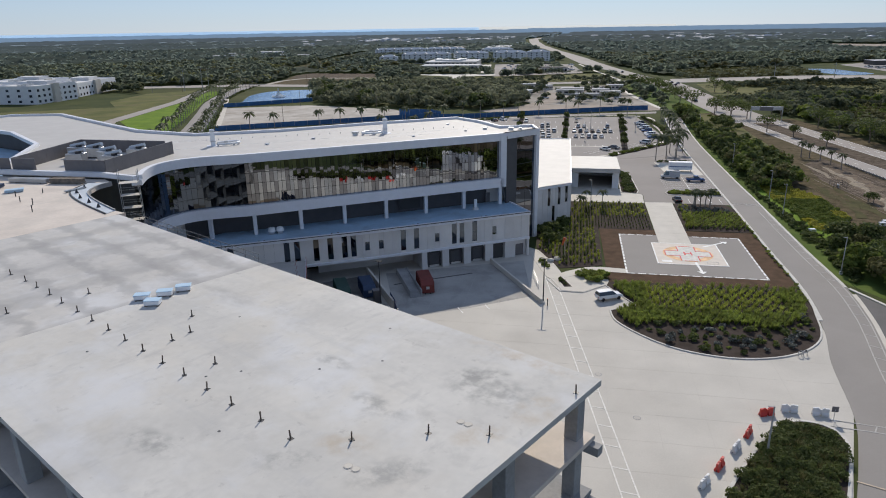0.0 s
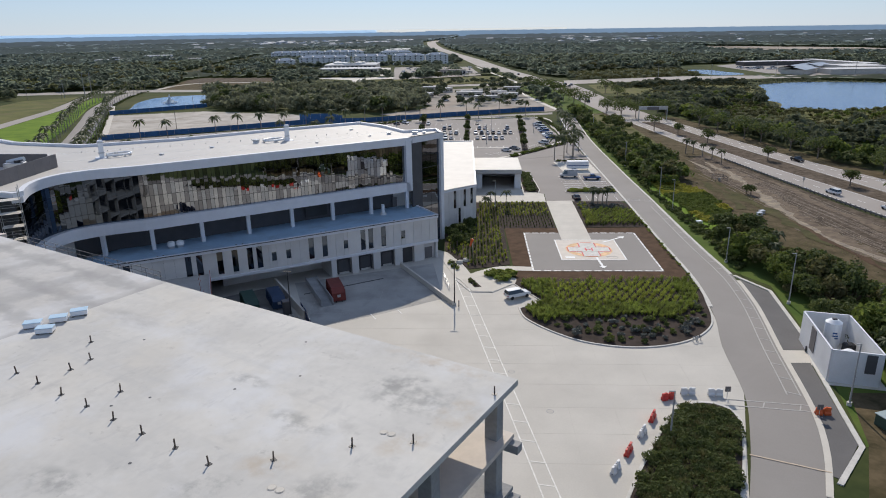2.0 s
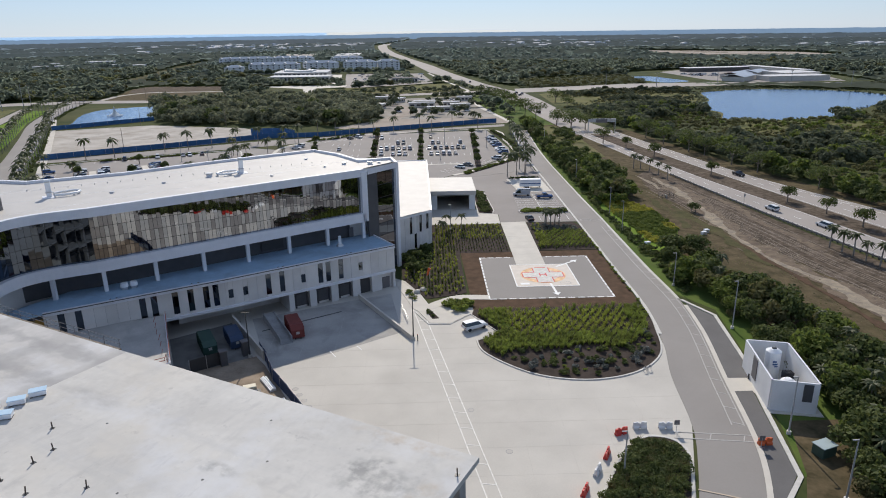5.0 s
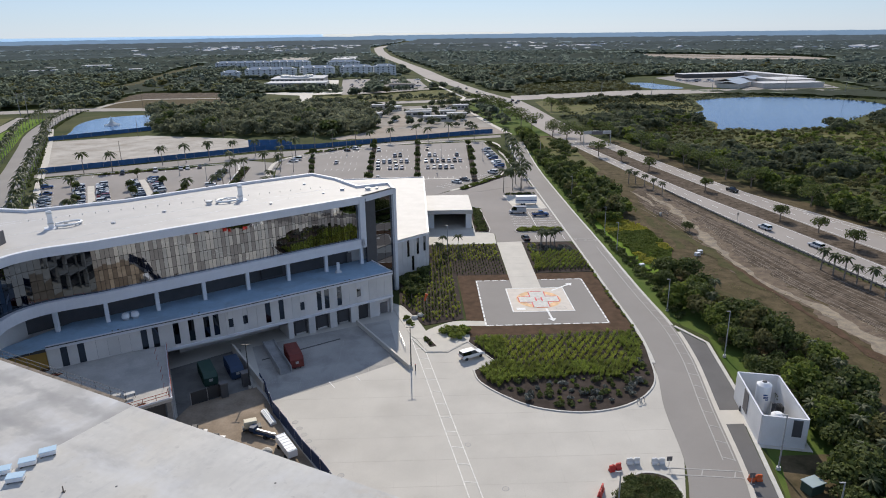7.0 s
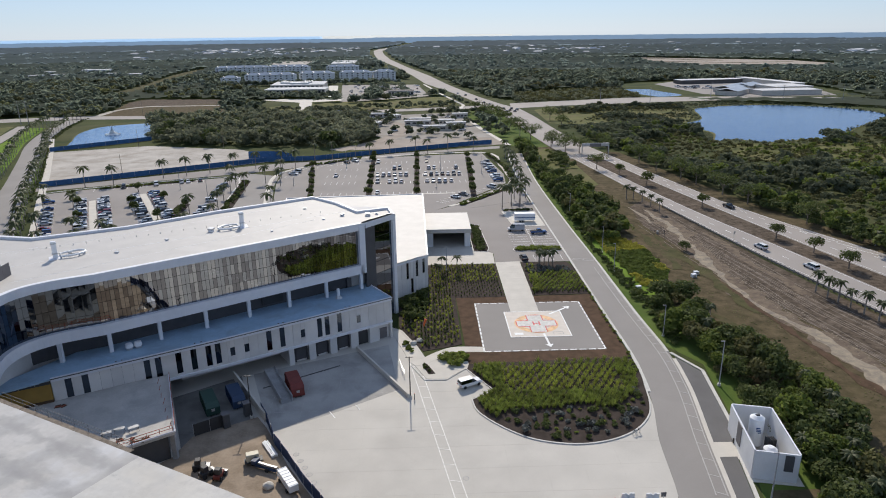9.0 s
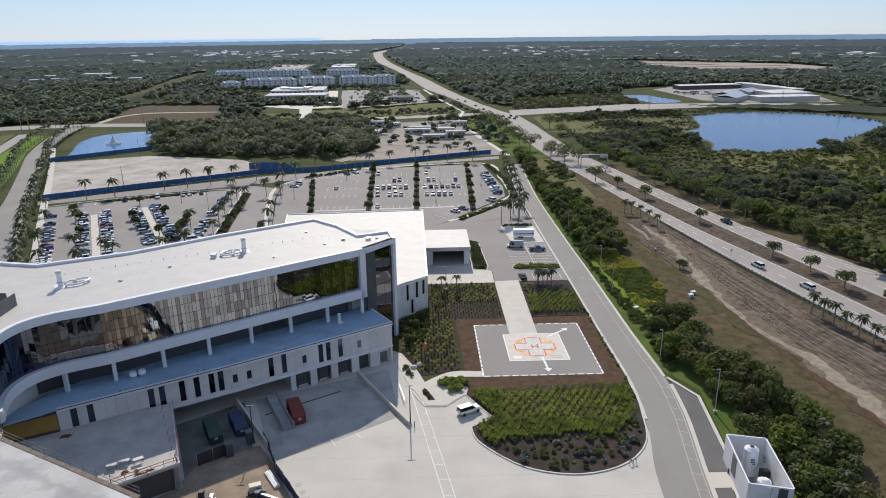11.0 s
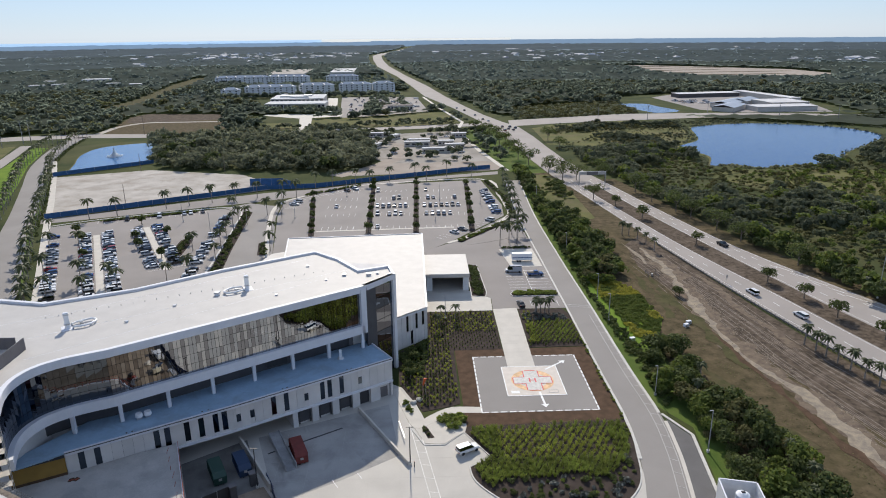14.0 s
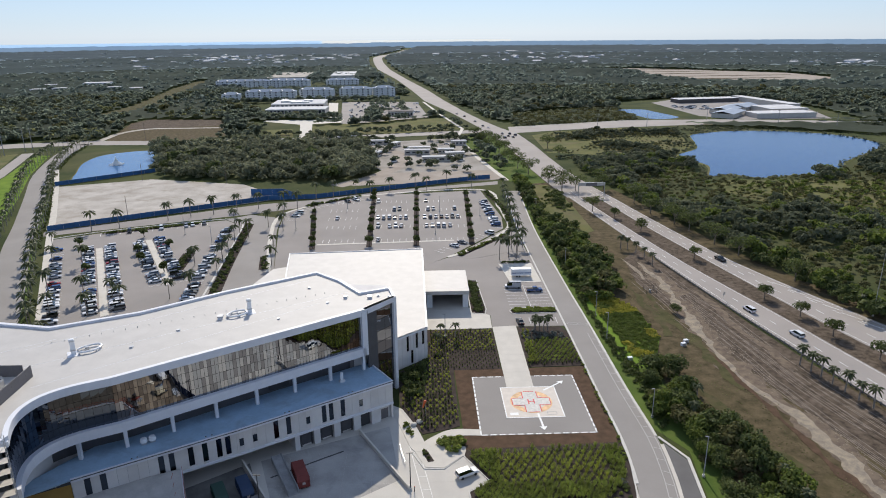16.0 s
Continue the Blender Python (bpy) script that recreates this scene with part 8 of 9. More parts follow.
part("louvre", box(bmesh.new(), 4.2, 5.5, -0.27, 0.1, 2.0, 4.8, m=f), M["panel_dark"], sh, "dark louvre panel")
tk = thing("gas_tank", "tall white upright gas tank", "tank", 53.2, 93.6, 0.1)
bm = cyl(bmesh.new(), 0, 0, 0.6, 5.4, 1.15, n=24)
cyl(bm, 0, 0, 5.4, 5.8, 1.15, 0.6, 24)
part("shell", bm, M["tank"], tk, smooth=False)
for i in range(3):
    a = i * 2.094
    part("leg", rod(bmesh.new(), (0.95 * math.cos(a), 0.95 * math.sin(a), 0), (0.95 * math.cos(a), 0.95 * math.sin(a), 0.7), 0.1), M["steel"], tk)
part("lettering", boxes((-0.55, 0.1, -1.17, -1.1, 3.9, 4.15), (-0.5, 0.25, -1.17, -1.1, 3.45, 3.7), (-0.2, 0.3, -1.17, -1.1, 3.1, 3.3)), CAR_PAINT["blue"], tk, "unreadable blue lettering bars")
part("valve", boxes((-0.3, 0.3, -0.2, 0.2, 5.8, 6.0)), M["dark_steel"], tk)
tk = thing("gas_tank", "small white domed gas tank", "tank", 53.2, 88.6, 0.1)
bm = cyl(bmesh.new(), 0, 0, 0.4, 2.9, 1.05, n=24)
cyl(bm, 0, 0, 2.9, 3.3, 1.05, 0.5, 24)
part("shell", bm, M["tank"], tk)
part("leg", boxes((-0.8, -0.6, -0.8, -0.6, 0, 0.5), (0.6, 0.8, -0.8, -0.6, 0, 0.5), (-0.8, -0.6, 0.6, 0.8, 0, 0.5), (0.6, 0.8, 0.6, 0.8, 0, 0.5)), M["steel"], tk)
va = thing("vaporizer", "finned dark vaporizer between the tanks", "machine", 54.6, 91.2, 0.1)
for i in range(6):
    part("fin", boxes((-0.7 + i * 0.25, -0.6 + i * 0.25, -0.6, 0.6, 0.2, 3.0)), M["dark_steel"], va)
part("skid", boxes((-0.9, 0.9, -0.7, 0.7, 0, 0.2)), M["steel"], va)
fh = thing("fire_hydrant", "small dark fire hydrant on the apron", "hydrant", 50.3, 94.6, 0.1)
part("barrel", cyl(bmesh.new(), 0, 0, 0, 0.75, 0.14, 0.11, 10), M["dark_steel"], fh)
part("cap", cyl(bmesh.new(), 0, 0, 0.75, 0.9, 0.15, 0.05, 10), M["dark_steel"], fh)
ub = thing("utility_box", "dark green utility box in the grass", "utility box", 51.0, 74.6, 0.02, 20)
part("cabinet", boxes((-1.2, 1.2, -0.9, 0.9, 0, 1.5), bevel=0.05), plain("green_cabinet", (0.05, 0.09, 0.07), 0.5), ub)
part("lid", boxes((-1.3, 1.3, -1.0, 1.0, 1.5, 1.62), bevel=0.03), plain("pale_lid", (0.35, 0.42, 0.42), 0.4), ub)
for x, y in ((56.4, 164.5), (74.5, 172.5), (76, 174.6)):
    ub = thing("utility_box", "small pale utility box in the verge", "utility box", x, y, 0.02, 15)
    part("cabinet", boxes((-0.7, 0.7, -0.5, 0.5, 0, 0.9), bevel=0.04), M["tank"], ub)
    part("door", boxes((-0.5, 0.5, -0.53, -0.5, 0.1, 0.8)), M["steel"], ub)
for x, y in ((35.4, 98.2), (34.6, 97.9)):
    sp_ = thing("standpipe", "short pale standpipe beside the planting bed", "pipe", x, y, 0.05, 20, "standpipes")
    part("riser", cyl(cyl(bmesh.new(), -0.3, 0, 0, 0.75, 0.07, n=8), 0.3, 0, 0, 0.75, 0.07, n=8), M["steel"], sp_)
    part("pipe", rod(bmesh.new(), (-0.36, 0, 0.75), (0.36, 0, 0.75), 0.07, 8), M["steel"], sp_)
    part("valve", cyl(bmesh.new(), 0, 0, 0.68, 0.95, 0.12, n=8), M["dark_steel"], sp_)
rs = thing("road_sign", "small road sign on a post behind the guard rail", "road sign", 100.9, 205.6, 0.05, 24)
part("post", cyl(bmesh.new(), 0, 0, 0, 2.9, 0.045, n=6), M["steel"], rs)
part("plate", boxes((-0.4, 0.4, -0.05, -0.02, 1.9, 2.9), bevel=0.01), M["steel"], rs, "grey back of the sign")
cg = thing("wire_cage", "square wire cage round a valve", "cage", 78.5, 214, 0.02)
for x in (-1.8, 1.8):
    for y in (-1.8, 1.8):
        part("post", cyl(bmesh.new(), x, y, 0, 1.8, 0.05, n=6), M["dark_steel"], cg)
for z in (0.6, 1.2, 1.75):
    part("rail", boxes((-1.8, 1.8, -1.83, -1.78, z, z + 0.05), (-1.8, 1.8, 1.78, 1.83, z, z + 0.05), (-1.83, -1.78, -1.8, 1.8, z, z + 0.05), (1.78, 1.83, -1.8, 1.8, z, z + 0.05)), M["dark_steel"], cg)
part("valve", cyl(bmesh.new(), 0, 0, 0, 1.0, 0.4, n=10), M["steel"], cg)

# ---- dock yard things ----
M["rust_red"] = material("faded_red_steel", (0.17, 0.03, 0.022), 0.6, vary=0.2, scale=0.8, fine=6, stain=0.4, stain_scale=0.6, stain_col=(0.12, 0.03, 0.02))
M["bin_green"] = plain("dark_green_steel", (0.02, 0.06, 0.045), 0.5)
M["bin_blue"] = plain("dark_blue_steel", (0.02, 0.045, 0.10), 0.5)


def skip_bin(x, y, turn, l, w, h, mat, label):
    t = thing("waste_container", label, "container", x, y, 0.04, turn)
    bm = bmesh.new()
    prof = [(-l / 2, 0.25), (-l / 2, h - 0.3), (-l / 2 + 0.4, h), (l / 2 - 0.9, h), (l / 2, h - 0.8), (l / 2, 0.25)]
    loft(bm, prof, w / 2, w / 2 - 0.05)
    part("body", bm, mat, t)
    for i in range(int(l / 0.7)):
        x_ = -l / 2 + 0.4 + i * 0.7
        for s in (-1, 1):
            part("rib", boxes((x_ - 0.06, x_ + 0.06, s * w / 2 - 0.07, s * w / 2 + 0.07, 0.3, h - 0.35)), mat, t)
    for s in (-1, 1):
        part("skid", boxes((-l / 2, l / 2, s * 0.5 - 0.08, s * 0.5 + 0.08, 0, 0.26)), M["dark_steel"], t)
    part("sign_plate", boxes((l / 2 - 0.0, l / 2 + 0.03, -0.3, 0.3, 1.0, 1.5)), M["paint_soft"], t)
    return t


skip_bin(-26.6, 116.2, -68, 6.6, 2.5, 2.6, M["rust_red"], "faded red roll-off container in the dock")
skip_bin(-41.2, 110.2, -62, 6.4, 2.4, 2.5, M["bin_green"], "dark green waste compactor in the bay")
skip_bin(-37.0, 112.4, -62, 6.2, 2.4, 2.4, M["bin_blue"], "dark blue waste compactor in the bay")
for x, y in ((-36.4, 103.8), (-33.6, 107.4)):
    gp = thing("gate_post", "heavy dark gate post", "post", x, y, 0.04, 30)
    part("column", boxes((-0.6, 0.6, -0.6, 0.6, 0, 2.6), bevel=0.04), M["panel_dark"], gp)
    part("cap", boxes((-0.68, 0.68, -0.68, 0.68, 2.6, 2.75)), M["screen"], gp)
bl = thing("building_material", "stack of white foam boards on the soil", "boards", -27.2, 96.4, 0.06, -58)
for i in range(5):
    part("board", boxes((-2.4, 2.4, -0.5 + i * 0.2, -0.32 + i * 0.2, 0, 0.35 + 0.1 * (i % 3))), M["tank"], bl)
gn = thing("generator_trailer", "cream generator on a dark trailer", "generator", -29.2, 93.0, 0.06, 20)
part("hood", boxes((-1.0, 1.0, -0.6, 0.6, 0.7, 1.9), bevel=0.06), plain("cream_metal", (0.6, 0.55, 0.42), 0.5), gn)
part("chassis", boxes((-1.3, 1.6, -0.7, 0.7, 0.45, 0.7)), M["dark_steel"], gn)
for y in (-0.75, 0.75):
    part_of("wheel", WHEELS["wheel"], None, gn).matrix_basis = pose(0, y, 0.34)
lb = thing("boom_trailer", "folded blue and white work platform trailer", "trailer", -26.5, 91.0, 0.06, -25)
part("frame", boxes((-2.0, 2.0, -0.4, 0.4, 0.4, 0.7)), M["bin_blue"], lb)
part("arm", boxes((-2.2, 2.0, -0.2, 0.15, 0.8, 1.15)), M["steel"], lb)
part("basket", boxes((-2.6, -1.7, -0.6, 0.6, 0.8, 1.5)), M["bin_blue"], lb)
for y in (-0.5, 0.5):
    part_of("wheel", WHEELS["wheel"], None, lb).matrix_basis = pose(0.3, y, 0.34)
wt = thing("storage_trailer", "long white storage trailer beside the fence", "trailer", -22.4, 87.0, 0.06, -58)
part("body", boxes((-2.6, 2.6, -0.75, 0.75, 0.55, 1.7), bevel=0.05), M["tank"], wt)
for i in range(7):
    part("roof_rib", boxes((-2.5 + i * 0.8, -2.4 + i * 0.8, -0.75, 0.75, 1.7, 1.75)), M["parapet"], wt)
for x in (-1.5, 1.5):
    for y in (-0.8, 0.8):
        part_of("wheel", WHEELS["wheel"], None, wt).matrix_basis = pose(x, y, 0.34)
fb = thing("bagged_load", "pale tarpaulin bundle on the soil", "bundle", -25.4, 86.8, 0.06, 10)
bm = bmesh.new()
bmesh.ops.create_icosphere(bm, subdivisions=2, radius=1.0)
for v in bm.verts:
    v.co = Vector((v.co.x * 0.9, v.co.y * 0.8, max(0, v.co.z * 0.7 + 0.25))) * (1 + 0.15 * noise.noise(v.co * 2.5))
part("cover", bm, M["walk"], fb)
for x, y, a, c in ((-37.4, 91.8, 10, "dark_steel"), (-35.8, 90.0, 50, "dark_steel"), (-33.6, 89.4, 80, "rust_red")):
    mb = thing("skid_loader", "small dirty construction machine on the soil", "machine", x, y, 0.06, a)
    part("chassis", boxes((-1.0, 1.0, -0.55, 0.55, 0.35, 1.0), bevel=0.06), M[c], mb)
    part("cab", boxes((-0.6, 0.3, -0.5, 0.5, 1.0, 1.9), bevel=0.05), M["dark_steel"], mb)
    part("bucket", boxes((1.0, 1.6, -0.8, 0.8, 0.1, 0.6)), M["steel"], mb)
    for xx in (-0.6, 0.6):
        for yy in (-0.65, 0.65):
            part_of("wheel", WHEELS["wheel"], None, mb).matrix_basis = pose(xx, yy, 0.34)
for x, y in ((-22.6, 95.0), (-21.6, 93.2), (-20.6, 91.4), (-19.6, 89.6), (-18.6, 87.6), (-17.6, 85.6), (-13.6, 81.0), (5.0, 87.5), (0.5, 119.5), (9.5, 77)):
    mh = thing("manhole_cover", "round dark manhole cover in the concrete", "manhole", x, y, 0.032)
    part("cover", cyl(bmesh.new(), 0, 0, 0, 0.012, 0.42, n=14), M["joint"], mh)
    part("rim", cyl(bmesh.new(), 0, 0, 0, 0.008, 0.5, n=14), M["raw_concrete"], mh)
bo = thing("bollard", "thin dark bollard in the yard", "bollard", -3.2, 111.2, 0.03)
part("post", cyl(bmesh.new(), 0, 0, 0, 1.3, 0.09, n=8), M["dark_steel"], bo)
part("cap", cyl(bmesh.new(), 0, 0, 1.3, 1.36, 0.1, 0.04, 8), M["barrier_orange"], bo)
rl = thing("hand_rail", "grey steel hand rail on the ramp", "rail")
for i in range(4):
    part("post", rod(bmesh.new(), (-6.6 + i * 0.45, 126.0 - i * 2.0, 0.03), (-6.6 + i * 0.45, 126.0 - i * 2.0, 1.1), 0.04), M["steel"], rl)
part("rail", rod(rod(bmesh.new(), (-6.6, 126.0, 1.1), (-5.25, 120.0, 1.1), 0.04), (-6.6, 126.0, 0.6), (-5.25, 120.0, 0.6), 0.03), M["steel"], rl)
for x, y, c in ((-0.8, 138.6, "barrier_orange"), (-2.2, 136.0, "tank"), (-3.6, 134.8, "tank")):
    ws = thing("wind_sock" if c == "barrier_orange" else "garden_rock", "orange wind sock on a pole" if c == "barrier_orange" else "pale boulder in the bed", "wind sock" if c == "barrier_orange" else "rock", x, y, 0.08)
    if c == "barrier_orange":
        part("pole", cyl(bmesh.new(), 0, 0, 0, 4.4, 0.06, n=6), M["steel"], ws)
        part("sock", rod(bmesh.new(), (0, 0, 4.2), (-0.5, -0.3, 2.6), 0.35, 10, 0.18), M["barrier_orange"], ws)
    else:
        bm = bmesh.new()
        bmesh.ops.create_icosphere(bm, subdivisions=2, radius=0.8)
        for v in bm.verts:
            v.co = Vector((v.co.x, v.co.y * 0.8, max(0, v.co.z * 0.6 + 0.2))) * (1 + 0.25 * noise.noise(v.co * 1.7 + Vector((x, 0, 0))))
        part("stone", bm, M["walk"], ws)

# ---- roof of the hospital ----
def roof_stack(x, y, turn):
    t = thing("roof_vent", "white roof stack with a pipe ring on its base", "roof vent", x, y, RZ, turn)
    part("flue", boxes((-0.45, 0.45, -0.4, 0.4, 0, 3.4), bevel=0.05), M["tank"], t)
    part("collar", boxes((-0.6, 0.6, -0.55, 0.55, 0.9, 1.1), (-0.55, 0.55, -0.5, 0.5, 2.9, 3.1)), M["steel"], t)
    ringp = smooth_line([(0.9, -0.9), (3.5, -1.2), (5.2, 0.2), (4.6, 1.7), (2.2, 1.6), (0.8, 1.0)], 4)
    bm = bmesh.new()
    for a, b in zip(ringp, ringp[1:]):
        rod(bm, (*a, 0.45), (*b, 0.45), 0.22, 8)
    part("pipe_ring", bm, M["tank"], t)
    for a in ringp[::5]:
        part("pipe_foot", boxes((a[0] - 0.15, a[0] + 0.15, a[1] - 0.15, a[1] + 0.15, 0, 0.3)), M["steel"], t)
    part("fan", boxes((2.2, 2.9, 0.2, 0.9, 0, 0.8), bevel=0.05), M["steel"], t)
    part("plate", boxes((-1.2, 0.8, -1.4, 1.4, 0, 0.06)), M["parapet"], t)


roof_stack(-72.7, 125.6, 30)
roof_stack(-41.6, 145.4, 205)
for x, y, w, h in ((-47.5, 142.0, 0.5, 0.8), (-20, 153, 0.4, 0.5), (-14, 152.8, 0.5, 0.6), (-12, 153.8, 0.3, 0.4), (-30, 160, 0.3, 0.3), (-55, 136, 0.3, 0.3), (-34, 141, 0.25, 0.3), (-62, 128, 0.3, 0.3), (-24, 150, 0.25, 0.3)):
    t = thing("roof_vent", "small pale vent on the white roof", "roof vent", x, y, RZ)
    part("curb", boxes((-w, w, -w, w, 0, h * 0.5)), M["parapet"], t)
    part("hood", boxes((-w * 1.25, w * 1.25, -w * 1.25, w * 1.25, h * 0.55, h), bevel=0.04), M["steel"], t)
bm = bmesh.new()
for i in range(26):
    q = along((-80, 131), (-22, 158), i * 2.4)
    box(bm, -0.05, 0.05, -0.05, 0.05, RZ, RZ + 0.3, m=pose(q.x, q.y, 0))
t = thing("roof_anchor_row", "row of small roof anchors on white membrane", "roof anchors")
part("anchor", bm, M["steel"], t)
bm = bmesh.new()
for a, b in (((-80, 120), (-18, 158)), ((-84, 128), (-31, 166)), ((-74, 112), (-26, 150)), ((-98, 120), (-80, 133))):
    q, w = Vector(a), Vector(b)
    box(bm, 0, (w - q).length, -0.04, 0.04, RZ, RZ + 0.012, m=wall_frame(a, b))
tagged(part("trim_roof_seams", bm, M["parapet"]), "welded seams of the roof membrane", "roof seam", "", "structure")

# dark mechanical screen with plant inside
scn = thing("mechanical_screen", "dark grey panel screen round rooftop machines", "screen wall")
SCR = [(-83.5, 96.6), (-76.0, 96.8), (-76.0, 116.4)]
SCR_BACK = [(-77.6, 116.5), (-96.3, 116.8), (-94.2, 97.2)]
for a, b in list(zip(SCR, SCR[1:])) + list(zip(SCR_BACK, SCR_BACK[1:])):
    l = math.dist(a, b)
    n = max(1, round(l / 2.2))
    f = wall_frame(a, b)
    for i in range(n):
        part("panel", box(bmesh.new(), l * i / n + 0.01, l * (i + 1) / n - 0.01, -0.08, 0.08, RZ, RZ + 2.4, m=f), M["screen"], scn)
for a, b in (((-101.5, 96.6), (-94.4, 96.9)), ((-94.0, 96.9), (-89.6, 97.1))):
    l = math.dist(a, b)
    f = wall_frame(a, b)
    for i in range(max(1, round(l / 2.2))):
        n = max(1, round(l / 2.2))
        part("panel", box(bmesh.new(), l * i / n + 0.01, l * (i + 1) / n - 0.01, -0.08, 0.08, RZ, RZ + 2.4, m=f), M["screen"], scn)
for i, (x, y) in enumerate(((-80, 104), (-84, 108), (-80, 111), (-88, 105), (-89, 111), (-93, 111.5))):
    t = thing("rooftop_unit", "steel air handling unit inside the screen", "air handler", x, y, RZ, 8)
    part("casing", boxes((-1.5, 1.5, -1.0, 1.0, 0.2, 1.9), bevel=0.05), M["steel"], t)
    part("duct", rod(bmesh.new(), (-1.4, 0.4, 1.9), (1.6, 0.2, 2.5), 0.4, 10), M["steel"], t)
    part("fan_cowl", cyl(bmesh.new(), 0.6, -0.3, 1.9, 2.3, 0.5, n=12), M["dark_steel"], t)
    part("skid", boxes((-1.6, 1.6, -1.1, 1.1, 0, 0.2)), M["dark_steel"], t)
t = thing("exhaust_cluster", "pair of white roof exhaust fans on the podium", "roof vent", -56.2, 116.3, PZ, 30)
for x in (-0.8, 0.8):
    part("cowl", cyl(bmesh.new(), x, 0, 0.5, 1.2, 0.75, 0.6, 14), M["tank"], t)
    part("curb", boxes((x - 0.5, x + 0.5, -0.5, 0.5, 0, 0.5)), M["steel"], t)
t = thing("exhaust_fan", "white roof exhaust pipe on the podium", "roof vent", -20.2, 139.2, PZ)
part("cowl", cyl(bmesh.new(), 0, 0, 0.4, 2.2, 0.35, n=12), M["tank"], t)
part("curb", cyl(bmesh.new(), 0, 0, 0, 0.5, 0.8, 0.5, 12), M["steel"], t)
for s in (9, 10, 24, 25, 38, 39.2, 52, 53):
    q = along((-9.6, 138.9), (-38.0, 121.6), s) if s < 32 else along((-39.0, 121.2), (-64, 107.2), s - 32)
    t = thing("roof_drain", "small dark roof drain on the podium", "drain", q.x, q.y, PZ)
    part("grate", cyl(bmesh.new(), 0, 0, 0, 0.1, 0.16, n=8), M["dark_steel"], t)
    part("rim", cyl(bmesh.new(), 0, 0, 0, 0.04, 0.24, n=8), M["steel"], t)

# ---- things on the bare roof slab ----
M["stub_steel"] = material("rusty_stub_steel", (0.085, 0.065, 0.05), 0.8, vary=0.3, scale=3, fine=20)


def stub(x, y):
    t = thing("anchor_post", "short dark steel post cast in the slab", "post", x, y, SZ, float(R.uniform(0, 90)), "posts on the slab")
    part("post", rod(bmesh.new(), (0, 0, 0), (float(R.uniform(-0.06, 0.06)), float(R.uniform(-0.06, 0.06)), 0.6), 0.05, 8), M["stub_steel"], t)
    part("base_plate", boxes((-0.16, 0.16, -0.16, 0.16, 0, 0.02)), M["dark_steel"], t)


for x, y in ((-29.5, 44.6), (-23.5, 36.6), (-18.2, 33.7), (-15.6, 32.2), (-12.0, 32.7), (-7.7, 34.1), (-4.1, 34.6), (-20.9, 35.1), (-26.1, 38.1), (-28.7, 39.5), (-31.3, 41.0), (-33.8, 42.4), (-36.4, 43.9), (-39.0, 45.3), (-30.1, 43.0), (-24.8, 40.0), (-31.1, 47.5), (-47.0, 49.9), (-43.5, 50.7), (-52.0, 52.6), (-41.6, 46.8), (-44.4, 48.3), (-49.6, 51.3), (-55, 54), (-47.5, 45.5), (0.9, 40.2)):
    stub(x, y)
M["crate_top"] = plain("pale_blue_sheet", (0.45, 0.60, 0.72), 0.4)
for x, y, a in ((-37.6, 50.2, 20), (-36.1, 51.4, 22), (-35.1, 52.8, 25), (-35.9, 49.2, 14)):
    t = thing("crate", "low crate wrapped in pale blue sheeting", "crate", x, y, SZ, a, "crates on the slab")
    part("box", boxes((-0.66, 0.66, -0.42, 0.42, 0.1, 0.5), bevel=0.03), M["tank"], t)
    part("cover", boxes((-0.7, 0.7, -0.46, 0.46, 0.5, 0.55), bevel=0.02), M["crate_top"], t)
    for sx in (-0.6, 0.4):
        part("runner", boxes((sx, sx + 0.2, -0.42, 0.42, 0, 0.1)), M["bark"], t)
for x, y in ((-6.0, 35.6), (-5.5, 35.4), (-10.9, 30.1), (-11.4, 30.3)):
    t = thing("slab_marker", "round pale disc set in the slab", "marker", x, y, SZ)
    part("disc", cyl(bmesh.new(), 0, 0, 0, 0.04, 0.22, n=14), M["walk"], t)
    part("rim", cyl(bmesh.new(), 0, 0, 0, 0.02, 0.27, n=14), M["joint"], t)
for x, y in ((-12.9, 42.4), (-20.2, 32.2), (-24.5, 38.2), (-35.5, 40.2), (-13.8, 47.8), (-22.4, 39.3), (-17, 40.5), (-27, 48)):
    t = thing("slab_drain", "small dark drain hole in the slab", "drain", x, y, SZ)
    part("hole", cyl(bmesh.new(), 0, 0, 0, 0.012, 0.09, n=8), M["dark_steel"], t)
    part("rim", cyl(bmesh.new(), 0, 0, 0, 0.006, 0.12, n=8), M["raw_concrete"], t)
er = thing("edge_rail", "temporary steel guard rail on a plank walkway", "guard rail")
part("plank", box(bmesh.new(), 41, 70, -1.45, 0.0, SZ - 1.0, SZ - 0.94, m=FS), M["bark"], er, "long timber walkway plank")
for i in range(13):
    q = sp(41.2 + i * 2.4, -1.4)
    part("post", rod(bmesh.new(), (*q, SZ - 0.94), (*q, SZ + 0.12), 0.03), M["rail_steel"], er)
for z in (-0.42, 0.1):
    part("rail", rod(bmesh.new(), (*sp(41, -1.4), SZ + z), (*sp(70, -1.4), SZ + z), 0.03), M["rail_steel"], er)
